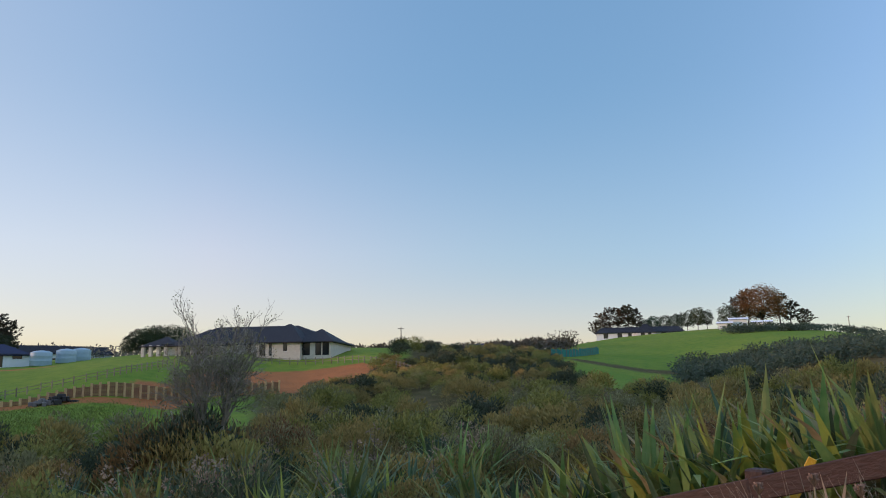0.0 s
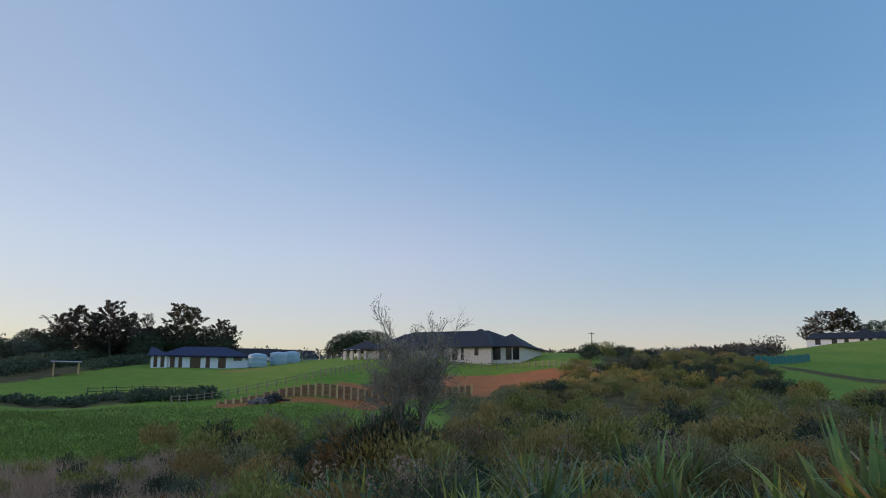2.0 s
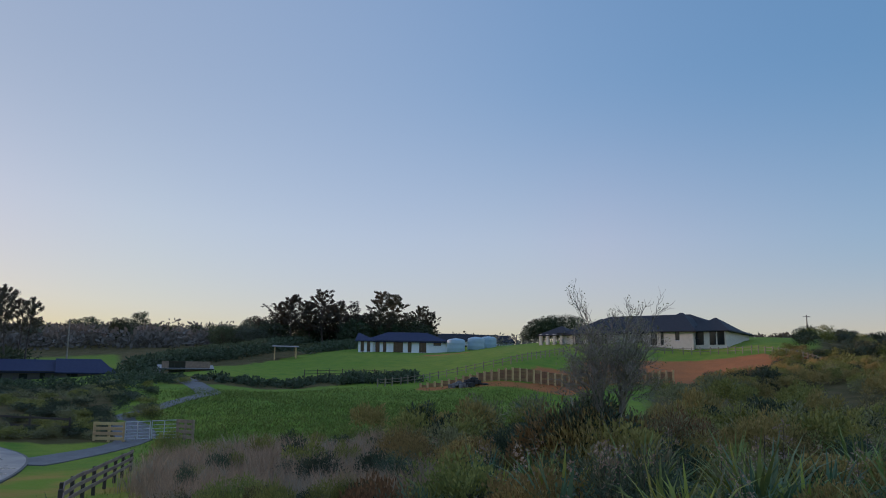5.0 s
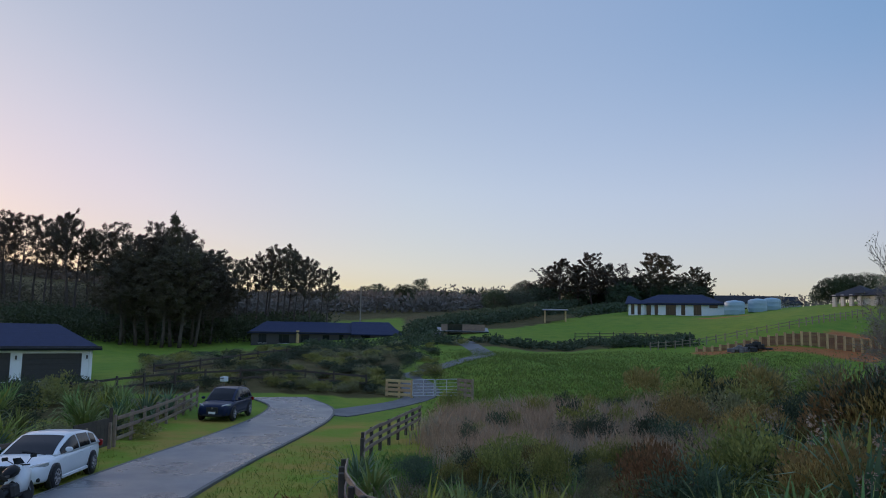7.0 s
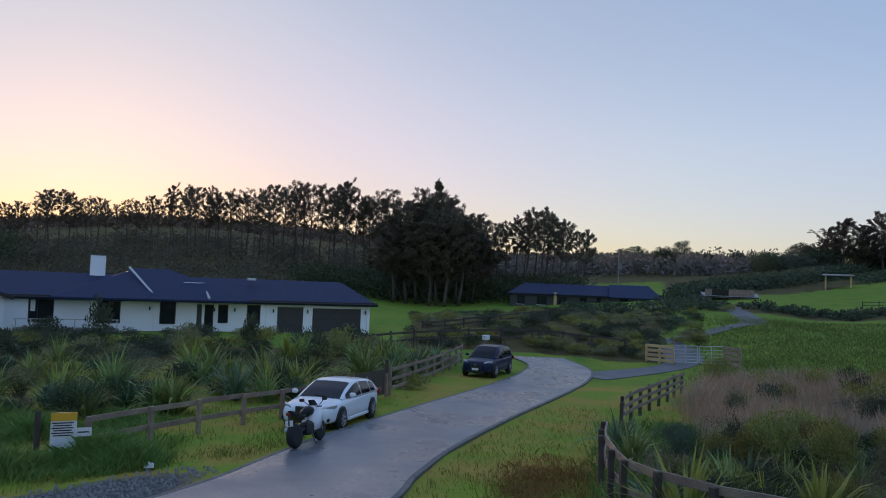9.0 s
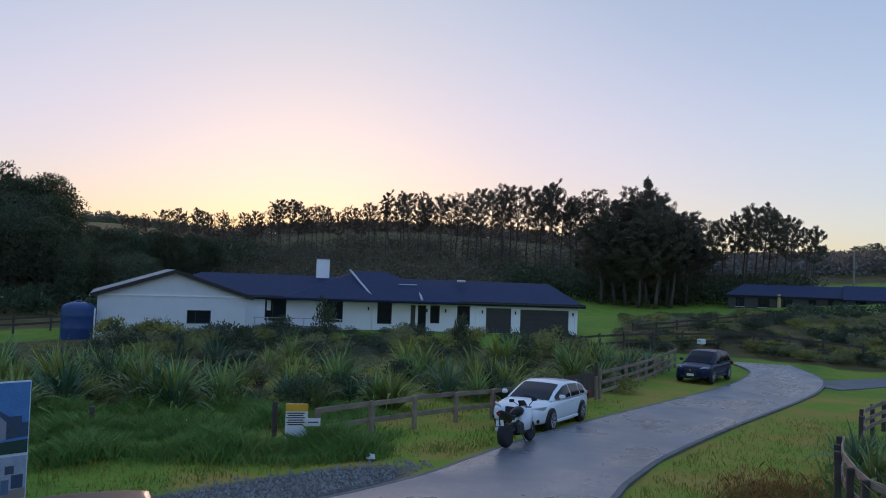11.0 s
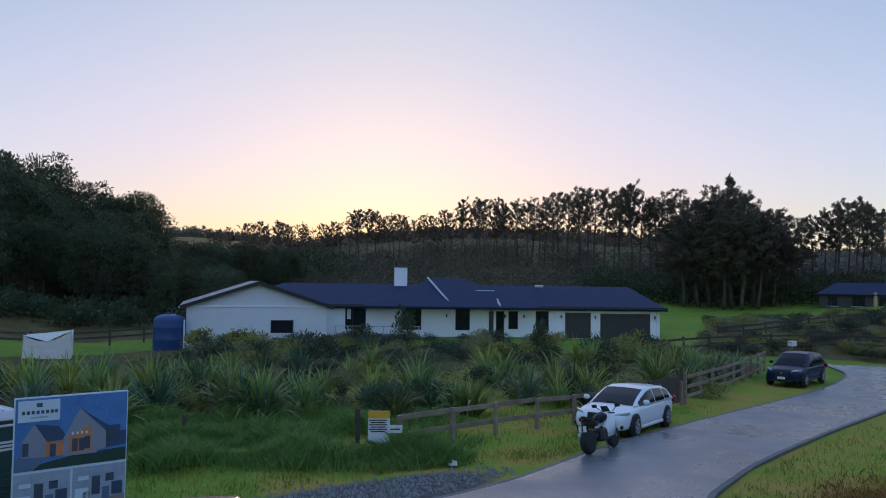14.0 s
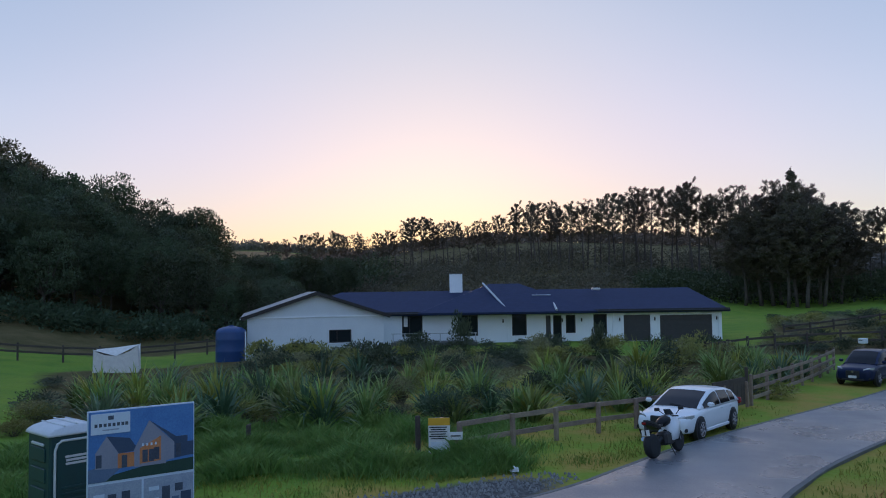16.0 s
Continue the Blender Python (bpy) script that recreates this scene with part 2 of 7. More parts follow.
def ground_material():
    m = bpy.data.materials.new("ground")
    n, l, p = nodes_of(m)
    co = n.new("ShaderNodeTexCoord")

    def noisy(scale, detail=6):
        t = n.new("ShaderNodeTexNoise")
        t.inputs["Scale"].default_value, t.inputs["Detail"].default_value = scale, detail
        l.new(co.outputs["Object"], t.inputs["Vector"])
        return t.outputs[0]

    def mixed(f, a, b):
        x = n.new("ShaderNodeMix")
        x.data_type = "RGBA"
        l.new(f, x.inputs[0])
        for i, c in ((6, a), (7, b)):
            if isinstance(c, tuple):
                x.inputs[i].default_value = (*c, 1)
            else:
                l.new(c, x.inputs[i])
        return x.outputs[2]

    def steep(f, lo, hi):
        r = n.new("ShaderNodeMapRange")
        r.inputs[1].default_value, r.inputs[2].default_value = lo, hi
        l.new(f, r.inputs[0])
        return r.outputs[0]

    def zone(name):
        a = n.new("ShaderNodeAttribute")
        a.attribute_name = name
        ad = n.new("ShaderNodeMath")
        ad.operation = "MULTIPLY_ADD"
        l.new(noisy(0.9), ad.inputs[0])
        ad.inputs[1].default_value = 0.5
        l.new(a.outputs["Fac"], ad.inputs[2])
        return steep(ad.outputs[0], 0.6, 0.9)

    broad, mid, fine = noisy(0.05), noisy(0.5), noisy(9)
    grass = mixed(steep(broad, 0.35, 0.65), (0.14, 0.245, 0.02), (0.215, 0.275, 0.03))
    grass = mixed(steep(mid, 0.42, 0.72), grass, (0.10, 0.20, 0.02))
    grass = mixed(steep(fine, 0.45, 0.85), grass, (0.12, 0.15, 0.035))
    scrub = mixed(steep(mid, 0.4, 0.65), (0.08, 0.068, 0.022), (0.125, 0.095, 0.038))
    clay = mixed(steep(mid, 0.35, 0.7), (0.42, 0.145, 0.045), (0.30, 0.11, 0.04))
    clay = mixed(steep(fine, 0.4, 0.8), clay, (0.46, 0.20, 0.08))
    stone = mixed(steep(fine, 0.4, 0.7), (0.07, 0.068, 0.066), (0.15, 0.145, 0.14))
    verge = mixed(steep(mid, 0.4, 0.65), (0.19, 0.26, 0.025), (0.34, 0.24, 0.05))
    col = mixed(zone("scrub"), grass, scrub)
    col = mixed(zone("verge"), col, verge)
    col = mixed(zone("clay"), col, clay)
    col = mixed(zone("gravel"), col, stone)
    l.new(col, p.inputs["Base Color"])
    p.inputs["Roughness"].default_value = 0.95
    p.inputs["Specular IOR Level"].default_value = 0.15
    bp = n.new("ShaderNodeBump")
    bp.inputs["Strength"].default_value, bp.inputs["Distance"].default_value = 0.8, 0.12
    l.new(noisy(4, 8), bp.inputs["Height"])
    l.new(bp.outputs[0], p.inputs["Normal"])
    return m


def road_material():
    m = mat("wet_concrete_road", (0.19, 0.19, 0.205), (0.13, 0.132, 0.145), 0.4, 0, 0.35, 0.25, 0, 0.5, 60)
    n, l, p = nodes_of(m)
    t = n.new("ShaderNodeTexNoise")
    t.inputs["Scale"].default_value, t.inputs["Detail"].default_value = 0.5, 6
    co = n.new("ShaderNodeTexCoord")
    l.new(co.outputs["Object"], t.inputs["Vector"])
    r = n.new("ShaderNodeMapRange")
    r.inputs[1].default_value, r.inputs[2].default_value, r.inputs[3].default_value, r.inputs[4].default_value = 0.35, 0.65, 0.2, 0.45
    l.new(t.outputs[0], r.inputs[0])
    l.new(r.outputs[0], p.inputs["Roughness"])
    return m


def roof_material(name, a, b, period=0.35):
    """Tiles in courses: waves give the relief of the laps."""
    m = mat(name, a, b, 0.62, 0, 2, 0.0, 0, 0.22)
    n, l, p = nodes_of(m)
    co = n.new("ShaderNodeTexCoord")
    w = n.new("ShaderNodeTexWave")
    w.bands_direction, w.wave_profile = "Z", "SAW"
    w.inputs["Scale"].default_value, w.inputs["Distortion"].default_value = 0.31 / (period * 0.4), 0.3
    l.new(co.outputs["Object"], w.inputs["Vector"])
    bp = n.new("ShaderNodeBump")
    bp.inputs["Strength"].default_value, bp.inputs["Distance"].default_value = 0.5, 0.04
    l.new(w.outputs[0], bp.inputs["Height"])
    l.new(bp.outputs[0], p.inputs["Normal"])
    return m


M_GROUND, M_ROAD = ground_material(), road_material()
M_ROOF = roof_material("blue_black_tiles", (0.022, 0.032, 0.085), (0.016, 0.024, 0.065))
M_ROOF_DARK = roof_material("charcoal_roof", (0.03, 0.032, 0.04), (0.022, 0.024, 0.032))
M_ROOF_LIGHT = roof_material("pale_metal_roof", (0.32, 0.32, 0.33), (0.25, 0.25, 0.26))


# ---- shapes ----
class Shape:
    """Gathers boxes, tubes and leaves into one mesh."""

    def __init__(self):
        self.v, self.f = [], []

    def add(self, verts, faces):
        o = len(self.v)
        self.v.extend([tuple(p) for p in verts])
        self.f.extend([tuple(i + o for i in q) for q in faces])
        return self

    def box(self, c, s, turn=0.0, tilt=None, cham=0.0):
        m = Matrix.Translation(c) @ (tilt.to_4x4() if tilt else Matrix.Rotation(turn, 4, "Z"))
        x, y, z = (k / 2 for k in s)
        if not cham:
            p = [(i * x, j * y, k * z) for k in (-1, 1) for i, j in ((-1, -1), (1, -1), (1, 1), (-1, 1))]
            return self.add([m @ Vector(q) for q in p], [(3, 2, 1, 0), (4, 5, 6, 7), (0, 1, 5, 4), (1, 2, 6, 5), (2, 3, 7, 6), (3, 0, 4, 7)])
        k = min(cham, x * 0.9, y * 0.9, z * 0.9)
        rings = []
        for zz, ins in ((-z, k), (-z + k, 0), (z - k, 0), (z, k)):
            a, b = x - ins, y - ins
            e = k if not ins else k * 0.6
            rings.append([(-a + e, -b, zz), (a - e, -b, zz), (a, -b + e, zz), (a, b - e, zz), (a - e, b, zz), (-a + e, b, zz), (-a, b - e, zz), (-a, -b + e, zz)])
        return self.loft([[m @ Vector(q) for q in r] for r in rings])

    def loft(self, rings, caps=True, closed=True):
        n = len(rings[0])
        f = []
        for i in range(len(rings) - 1):
            for j in range(n if closed else n - 1):
                k = (j + 1) % n
                f.append((i * n + j, i * n + k, (i + 1) * n + k, (i + 1) * n + j))
        if caps:
            f.append(tuple(range(n))[::-1])
            f.append(tuple(range((len(rings) - 1) * n, len(rings) * n)))
        return self.add([p for r in rings for p in r], f)

    def tube(self, pts, radii, n=6, caps=True):
        rings = []
        pts = [Vector(p) for p in pts]
        for i, p in enumerate(pts):
            d = (pts[min(i + 1, len(pts) - 1)] - pts[max(i - 1, 0)])
            d = d.normalized() if d.length > 1e-9 else Vector((0, 0, 1))
            u = d.orthogonal().normalized() if abs(d.z) > 0.99 else d.cross(Vector((0, 0, 1))).normalized()
            w = d.cross(u)
            r = radii[i] if isinstance(radii, (list, tuple)) else radii
            rings.append([p + r * (math.cos(2 * math.pi * k / n) * u + math.sin(2 * math.pi * k / n) * w) for k in range(n)])
        return self.loft(rings, caps)

    def leaf(self, c, d, side, length, width):
        """A pointed leaf of two triangles."""
        c, d, side = Vector(c), Vector(d).normalized(), Vector(side).normalized()
        return self.add([c, c + d * length * 0.5 + side * width / 2, c + d * length, c + d * length * 0.5 - side * width / 2], [(0, 1, 2, 3)])

    def mesh(self, name, material, smooth=False):
        me = bpy.data.meshes.new(name)
        me.from_pydata(self.v, [], self.f)
        if smooth:
            me.polygons.foreach_set("use_smooth", [True] * len(me.polygons))
        me.materials.append(material)
        me.update()
        return me


def part(name, shape, material, parent=None, label="", smooth=False, m=None):
    ob = new(name, shape.mesh(name, material, smooth) if isinstance(shape, Shape) else shape)
    if parent:
        ob.parent = parent
    if m is not None:
        ob.matrix_basis = m
    return tagged(ob, label)


def thing(name, label, category, m=None, group="", kind=""):
    ob = new(name)
    ob.empty_display_size = 0.2
    if m is not None:
        ob.matrix_basis = m
    return tagged(ob, label, category, group, kind)


def rnd(a, b):
    return random.uniform(a, b)


def polar(az, d):
    return -math.sin(radians(az)) * d, math.cos(radians(az)) * d


# ---- heights of the land ----
# Spot heights of the land: bearing from the viewpoint (degrees, left positive), distance, height.
SPOTS = (
    "0 0 2.3; 180 5 2.3; 250 5 2.3; 300 5 2.3; -30 5 2.45; -20 5 2.3; 0 4 2.15; -8 5.3 1.95; 30 4 1.9; 60 4 1.6; 90 4 1.6; 120 4 1.8; "
    "-28 9 2.0; -8 9 1.5; 15 9 0.9; 35 9 .2; 52 12 -.25; 75 10 -.1; 104 6.8 -.05; 100 10 -.1; 120 11 -.25; 150 12 .5; 200 14 2; 260 14 2.4; 310 14 2.4; "
    "-28 18 1.7; -10 18 .9; 8 18 .5; 28 20 -.1; 45 20 -.5; 60 20 -.5; 75 20 -.5; 90 18 -.45; 105 20 -.45; 120 18 -.45; "
    "-25 40 1.6; -10 35 .9; 6 35 .5; 18 40 .2; 32 48 -.1; 45 36 -.75; 58 36 -.95; 70 40 -.9; 90 38 -.75; 112 42 -.75; "
    "-25 80 3; -8 75 2.1; 3 70 1.9; 13 75 1.2; 25 80 1; 34 93 1.7; 44 76 1.2; 50 70 -.3; 52 54 -1.15; 57 76 .6; 69 56 -.75; 80 64 -.5; 95 60 -.5; 114 78 -.3; "
    "2 100 4.6; 5.5 112 5.9; 10 103 3.2; 19 98 1.8; 28 98 2; 22 112 5.6; 30 110 3.1; 40 112 1.7; 49 120 2.3; 43 122 3.4; 58 137 1.3; 68 90 -.2; 68 140 .3; 90 140 .3; 85 90 -.3; 104 110 .5; 105 60 -.55; "
    "5 122 8.1; 8 135 9; 14 136 9.3; 20 142 9; 33 165 7.9; 28 168 8.1; 40 135 4.1; 36 150 6.2; 62 180 3.7; -10 200 10; -15 180 5.2; -19 200 6.8; -27 160 7; "
    "-13 350 22.6; -22 380 27; -27 300 20; -5 420 17; 5 330 14; 20 330 14; 32 330 14; 42 330 14; 50 400 18.5; 62 400 17; "
    "72 450 26; 80 450 29; 88 450 30; 95 450 25; 100 450 20; 118 130 9; 108 150 5; 120 240 16; 104 900 50; 90 900 30; 110 1400 50; 50 1000 25; 0 1000 25; -25 900 30; "
    "150 60 2; 150 300 8; 180 100 4; 210 300 10; 240 100 5; 270 300 14; 300 60 3; 310 200 9; 330 400 18; 200 1000 20; 300 1000 25; 250 1500 20")
ROWS = np.array([[float(v) for v in s.split()] for s in SPOTS.split(";")])


def warp(x, y):
    d = np.hypot(x, y)
    k = np.log1p(d / 12) / np.maximum(d, 1e-6)
    return np.stack([x * k, y * k], -1)


def kernel(a, b):
    r2 = ((a[:, None] - b[None]) ** 2).sum(-1) + 1e-12
    return r2 * np.log(r2)


def fit_land():
    az = np.radians(ROWS[:, 0])
    q = warp(-np.sin(az) * ROWS[:, 1], np.cos(az) * ROWS[:, 1])
    n = len(q)
    a = np.zeros((n + 3, n + 3))
    a[:n, :n] = kernel(q, q) + 0.0004 * np.eye(n)
    a[:n, n:] = np.c_[np.ones(n), q]
    a[n:, :n] = a[:n, n:].T
    return q, np.linalg.solve(a, np.r_[ROWS[:, 2], 0, 0, 0])


LAND_Q, LAND_W = fit_land()


def land(x, y):
    """Height of the land at arrays x, y."""
    x, y = np.atleast_1d(np.asarray(x, float)), np.atleast_1d(np.asarray(y, float))
    out = np.empty(len(x))
    for i in range(0, len(x), 20000):
        q = warp(x[i:i + 20000], y[i:i + 20000])
        out[i:i + 20000] = kernel(q, LAND_Q) @ LAND_W[:-3] + np.c_[np.ones(len(q)), q] @ LAND_W[-3:]
    return out


def land1(x, y):
    return float(land([x], [y])[0])

# ---- the land ----
def smooth01(v, a, b):
    t = np.clip((v - a) / (b - a), 0, 1)
    return t * t * (3 - 2 * t)


def band(v, lo, hi, soft):
    return smooth01(v, lo - soft, lo + soft) * (1 - smooth01(v, hi - soft, hi + soft))


def zones(x, y):
    """How much of each cover the land has at x, y."""
    d, az = np.hypot(x, y), np.degrees(np.arctan2(-x, y))
    scrub = band(az, -60, 13, 3) * band(d, 2, 112, 8)
    scrub = np.maximum(scrub, band(az, -9, 2, 1.5) * band(d, 90, 200, 10))
    scrub = np.maximum(scrub, band(az, 10, 34, 3) * band(d, 4, 55, 5))
    scrub = np.maximum(scrub, band(az, 26, 49, 2) * band(d, 4, 44, 3))
    scrub = np.maximum(scrub, band(az, 50, 68, 1.5) * band(d, 64, 112, 4))
    beyond = y < np.interp(-x, [20, 22.7, 26.9, 31.4, 41, 46], [-.8, 1.9, 7.3, 11.8, 18.9, 22.4]) - .4
    scrub = np.maximum(scrub, band(az, 60, 118, 3) * band(d, 25, 54, 2) * beyond)
    scrub = np.maximum(scrub, band(az, 99, 130, 2) * band(d, 66, 88, 3))
    scrub = np.maximum(scrub, band(az, 49, 69, 1.5) * band(d, 57, 66, 1))
    scrub = np.maximum(scrub, smooth01(az, 33.5, 35) * (1 - smooth01(az, 49, 51)) * smooth01(d - np.interp(az, [34, 42.5, 50], [183, 136, 126]), -4, 4) * (d < 330))
    scrub = np.maximum(scrub, band(az, 96, 150, 3) * band(d, 84, 400, 8))
    scrub = np.maximum(scrub, band(az, 48, 66, 2) * band(d, 190, 900, 20))
    scrub = np.maximum(scrub, band(az, 33, 47, 2) * band(d, 104, 116, 3))
    scrub = np.maximum(scrub, band(az, -60, -17, 2) * band(d, 60, 205, 12))
    scrub = np.maximum(scrub, band(az, 65, 108, 2) * band(d, 165, 700, 12))
    scrub = np.maximum(scrub, band(az, 76, 108, 2) * band(d, 118, 240, 8))
    scrub = np.maximum(scrub, band(az, -40, -9.5, 1) * band(d, 184, 196, 3) * 0.9)
    clay = band(az, 4.8, 17.5, 1.0) * band(d, 101, 118, 1.5)
    clay = np.maximum(clay, band(az, 16.5, 21.0, .8) * band(d, 99, 110, 1.5))
    clay = np.maximum(clay, band(az, 2.2, 4.6, .6) * band(d, 108, 119, 2) * .9)
    clay = np.maximum(clay, band(az, 18, 29.5, .6) * band(d, 95.2, 99.5, .8))
    clay = np.maximum(clay, band(az, 25.5, 29.5, .6) * band(d, 146, 150, 1.2) * .75)
    verge = band(az, 40, 100, 6) * band(d, 9, 44, 4) * 0.9
    along, across = (x + 15.3) * -.68 + (y + 1.2) * .74, (x + 15.3) * -.74 + (y + 1.2) * -.68
    gravel = np.clip(1.2 - np.hypot(along / 5.4, across / 1.5), 0, 1) * 1.5
    return scrub, clay, verge, np.clip(gravel, 0, 1)


def build_ground():
    ds = np.concatenate([[0.0], np.exp(np.linspace(math.log(0.8), math.log(60), 110)), np.exp(np.linspace(math.log(61), math.log(4200), 120))])
    az = np.concatenate([np.arange(-45, 135, 0.6), np.arange(135, 315, 3.0)])
    na = len(az)
    g, a = np.meshgrid(ds[1:], np.radians(az), indexing="ij")
    x, y = (-np.sin(a) * g).ravel(), (np.cos(a) * g).ravel()
    x, y = np.r_[0, x], np.r_[0, y]
    z = land(x, y)
    d = np.hypot(x, y)
    # small unevenness, none on the road
    rough = np.array([noise.noise((p * 0.35, q * 0.35, 3.0)) for p, q in zip(x, y)])
    scrub, clay, verge, gravel = zones(x, y)
    z = z + rough * (0.05 + 0.25 * scrub) * smooth01(d, 24, 60) + rough * 0.03 - 0.02
    faces = [(0, 1 + j, 1 + (j + 1) % na) for j in range(na)]
    for i in range(len(ds) - 2):
        for j in range(na):
            k = (j + 1) % na
            faces.append((1 + i * na + j, 1 + (i + 1) * na + j, 1 + (i + 1) * na + k, 1 + i * na + k))
    me = bpy.data.meshes.new("ground")
    me.from_pydata(np.c_[x, y, z].tolist(), [], faces)
    me.polygons.foreach_set("use_smooth", [True] * len(me.polygons))
    for name, val in (("scrub", scrub), ("clay", clay), ("verge", verge), ("gravel", gravel)):
        at = me.attributes.new(name, "FLOAT", "POINT")
        at.data.foreach_set("value", np.clip(val, 0, 1).astype(np.float32))
    me.materials.append(M_GROUND)
    return tagged(new("ground", me), "rolling land of green paddocks, scrub and bare clay", "ground", kind="structure")


build_ground()


def smooth_line(pts, step):
    """A rounded line through pts with a point every step or so."""
    p = [Vector(q) for q in pts]
    p = [p[0] * 2 - p[1]] + p + [p[-1] * 2 - p[-2]]
    out = []
    for i in range(1, len(p) - 2):
        n = max(2, int((p[i + 1] - p[i]).length / step))
        for k in range(n):
            t = k / n
            out.append(0.5 * (2 * p[i] + (p[i + 1] - p[i - 1]) * t + (2 * p[i - 1] - 5 * p[i] + 4 * p[i + 1] - p[i + 2]) * t ** 2 + (3 * p[i] - p[i - 1] - 3 * p[i + 1] + p[i + 2]) * t ** 3))
    out.append(p[-2])
    return out


def ribbon(name, pts, left, right, material, label, up=0.03, thick=0.25, step=0.8, kind="structure", category="road", cols=7):
    """A slab along a line, from left to right of it, lying on the land."""
    line = smooth_line([(*q, 0) for q in pts], step)
    rings = []
    for i, c in enumerate(line):
        d = (line[min(i + 1, len(line) - 1)] - line[max(i - 1, 0)]).normalized()
        s = Vector((-d.y, d.x, 0))
        l = left(i / (len(line) - 1)) if callable(left) else left
        r = right(i / (len(line) - 1)) if callable(right) else right
        row = [c + s * (l + (-r - l) * k / (cols - 1)) for k in range(cols)]
        zs = land([q.x for q in row], [q.y for q in row]) + up
        top = [Vector((q.x, q.y, h)) for q, h in zip(row, zs)]
        rings.append(top + [q - Vector((0, 0, thick)) for q in top[::-1]])
    return tagged(part(name, Shape().loft(rings), material, smooth=False), label, category, kind=kind)


ROAD = [(-1, -15), (-6.0, -7.5), (-11.0, -1.4), (-15.3, 3.3), (-18.1, 5.6), (-21.0, 7.9), (-26.0, 12.5), (-33.0, 19.4), (-38.4, 24.4), (-42.6, 27.4), (-46.5, 28.2)]
def inner_edge(t):
    """Half width of the road on the inside of its bend, wider where it nears the bank."""
    return 1.9 + .65 * min(1, max(0, (.41 - t) / .1))


ribbon("road", ROAD, 1.9, inner_edge, M_ROAD, "damp grey concrete road curving through the grass", 0.05)
ribbon("kerb", ROAD, 2.02, -1.91, M_CONCRETE, "pale concrete edge strip of the road", 0.055, category="kerb", cols=3)
ribbon("kerb", ROAD, lambda t: -inner_edge(t) - .01, lambda t: inner_edge(t) + .14, M_CONCRETE, "pale concrete edge strip of the road", 0.052, category="kerb", cols=3)
DRIVE = [(-38.69, 26.81), (-40.66, 31.93), (-42.25, 37.1), (-47.56, 41.49), (-53.52, 45.41), (-54.9, 51.91), (-59.73, 61.72), (-79.97, 77.97), (-90.03, 80.03), (-103.1, 100.1)]
ribbon("driveway", DRIVE, 1.3, 1.3, mat("gravel_drive", (0.17, 0.17, 0.175), (0.11, 0.11, 0.115), 0.85, 0, 1.0, 0.6), "grey gravel driveway through the gate", 0.03, 0.3, 1.5)


# ---- fences, gates and walls of boards ----
def fence(label, pts, spacing=2.4, height=1.1, rails=(1.0, 0.55), rail_h=0.15, rail_t=0.04, post=0.12, material=M_TIMBER, round_post=False, post_mat=None, side=1, over=0.12, slope=None):
    """Posts with boards between them, following the land."""
    line = smooth_line([(*q, 0) for q in pts], 0.3)
    run, stops, nxt = 0.0, [line[0]], spacing
    for a, b in zip(line, line[1:]):
        run += (b - a).length
        if run >= nxt:
            stops.append(b)
            nxt += spacing
    zs = land([p.x for p in stops], [p.y for p in stops])
    if slope:
        zs = [slope[0] - slope[1] * (p - stops[0]).length for p in stops]
    base = Vector((stops[0].x, stops[0].y, zs[0]))
    f = thing("fence", label, "fence", Matrix.Translation(base))
    pm = {}
    for i, (p, z) in enumerate(zip(stops, zs)):
        h = height + over * rnd(0.3, 1.0)
        q = Vector((p.x, p.y, z)) - base
        key = i % 3
        if key not in pm:
            s = Shape()
            if round_post:
                s.tube([(0, 0, -0.4), (0, 0, h - 0.02), (0, 0, h)], [post / 2, post / 2, post / 2 * 0.8], 8)
            else:
                s.box((0, 0, (h - 0.8) / 2), (post, post, h + 0.8), cham=0.012)
            pm[key] = s.mesh("post", post_mat or material)
        nd = stops[min(i + 1, len(stops) - 1)] - stops[max(i - 1, 0)]
        part("post", pm[key], None, f, m=Matrix.Translation(q) @ Matrix.Rotation(math.atan2(nd.y, nd.x) + rnd(-.04, .04), 4, "Z") @ Matrix.Rotation(rnd(-.02, .02), 4, "X"))
    unit = Shape().box((0.5, 0, 0), (1, rail_t, rail_h), cham=0.006).mesh("rail", material)
    for (p, z), (q, w) in zip(zip(stops, zs), zip(stops[1:], zs[1:])):
        a, b = Vector((p.x, p.y, z)) - base, Vector((q.x, q.y, w)) - base
        d = b - a
        n = Vector((-d.y, d.x, 0)).normalized() * (post / 2 + rail_t / 2 + 0.002) * side
        for h in rails:
            hh = h + rnd(-.012, .012)
            ang = Euler((0, -math.atan2(d.z, math.hypot(d.x, d.y)), math.atan2(d.y, d.x)))
            part("rail", unit, None, f, m=Matrix.LocRotScale(a + n + Vector((0, 0, hh)), ang, (d.length, 1, 1)))
    return f


fence("weathered two-rail timber fence with brown boards beside the flax", [(5.09, .56), (3.44, 2.56), (1.78, 4.56), (0.13, 6.56), (-1.5, 8.52)], 2.58, 1.12, (1.03, 0.55), 0.125, 0.045, 0.12, M_TIMBER_RED, side=1, over=.03, slope=(2.27 + .265 * 5.18, .265))
fence("curved weathered timber fence with two boards along the verge", [(-7.88, 9.36), (-9.05, 8.99), (-10.22, 8.82), (-11.4, 8.85), (-12.69, 9.41), (-14.36, 10.38), (-16.42, 11.96)], 1.25, 1.22, (1.2, 0.74), 0.15, 0.04, 0.12, M_TIMBER, post_mat=M_TIMBER_DARK, side=-1, over=.06)
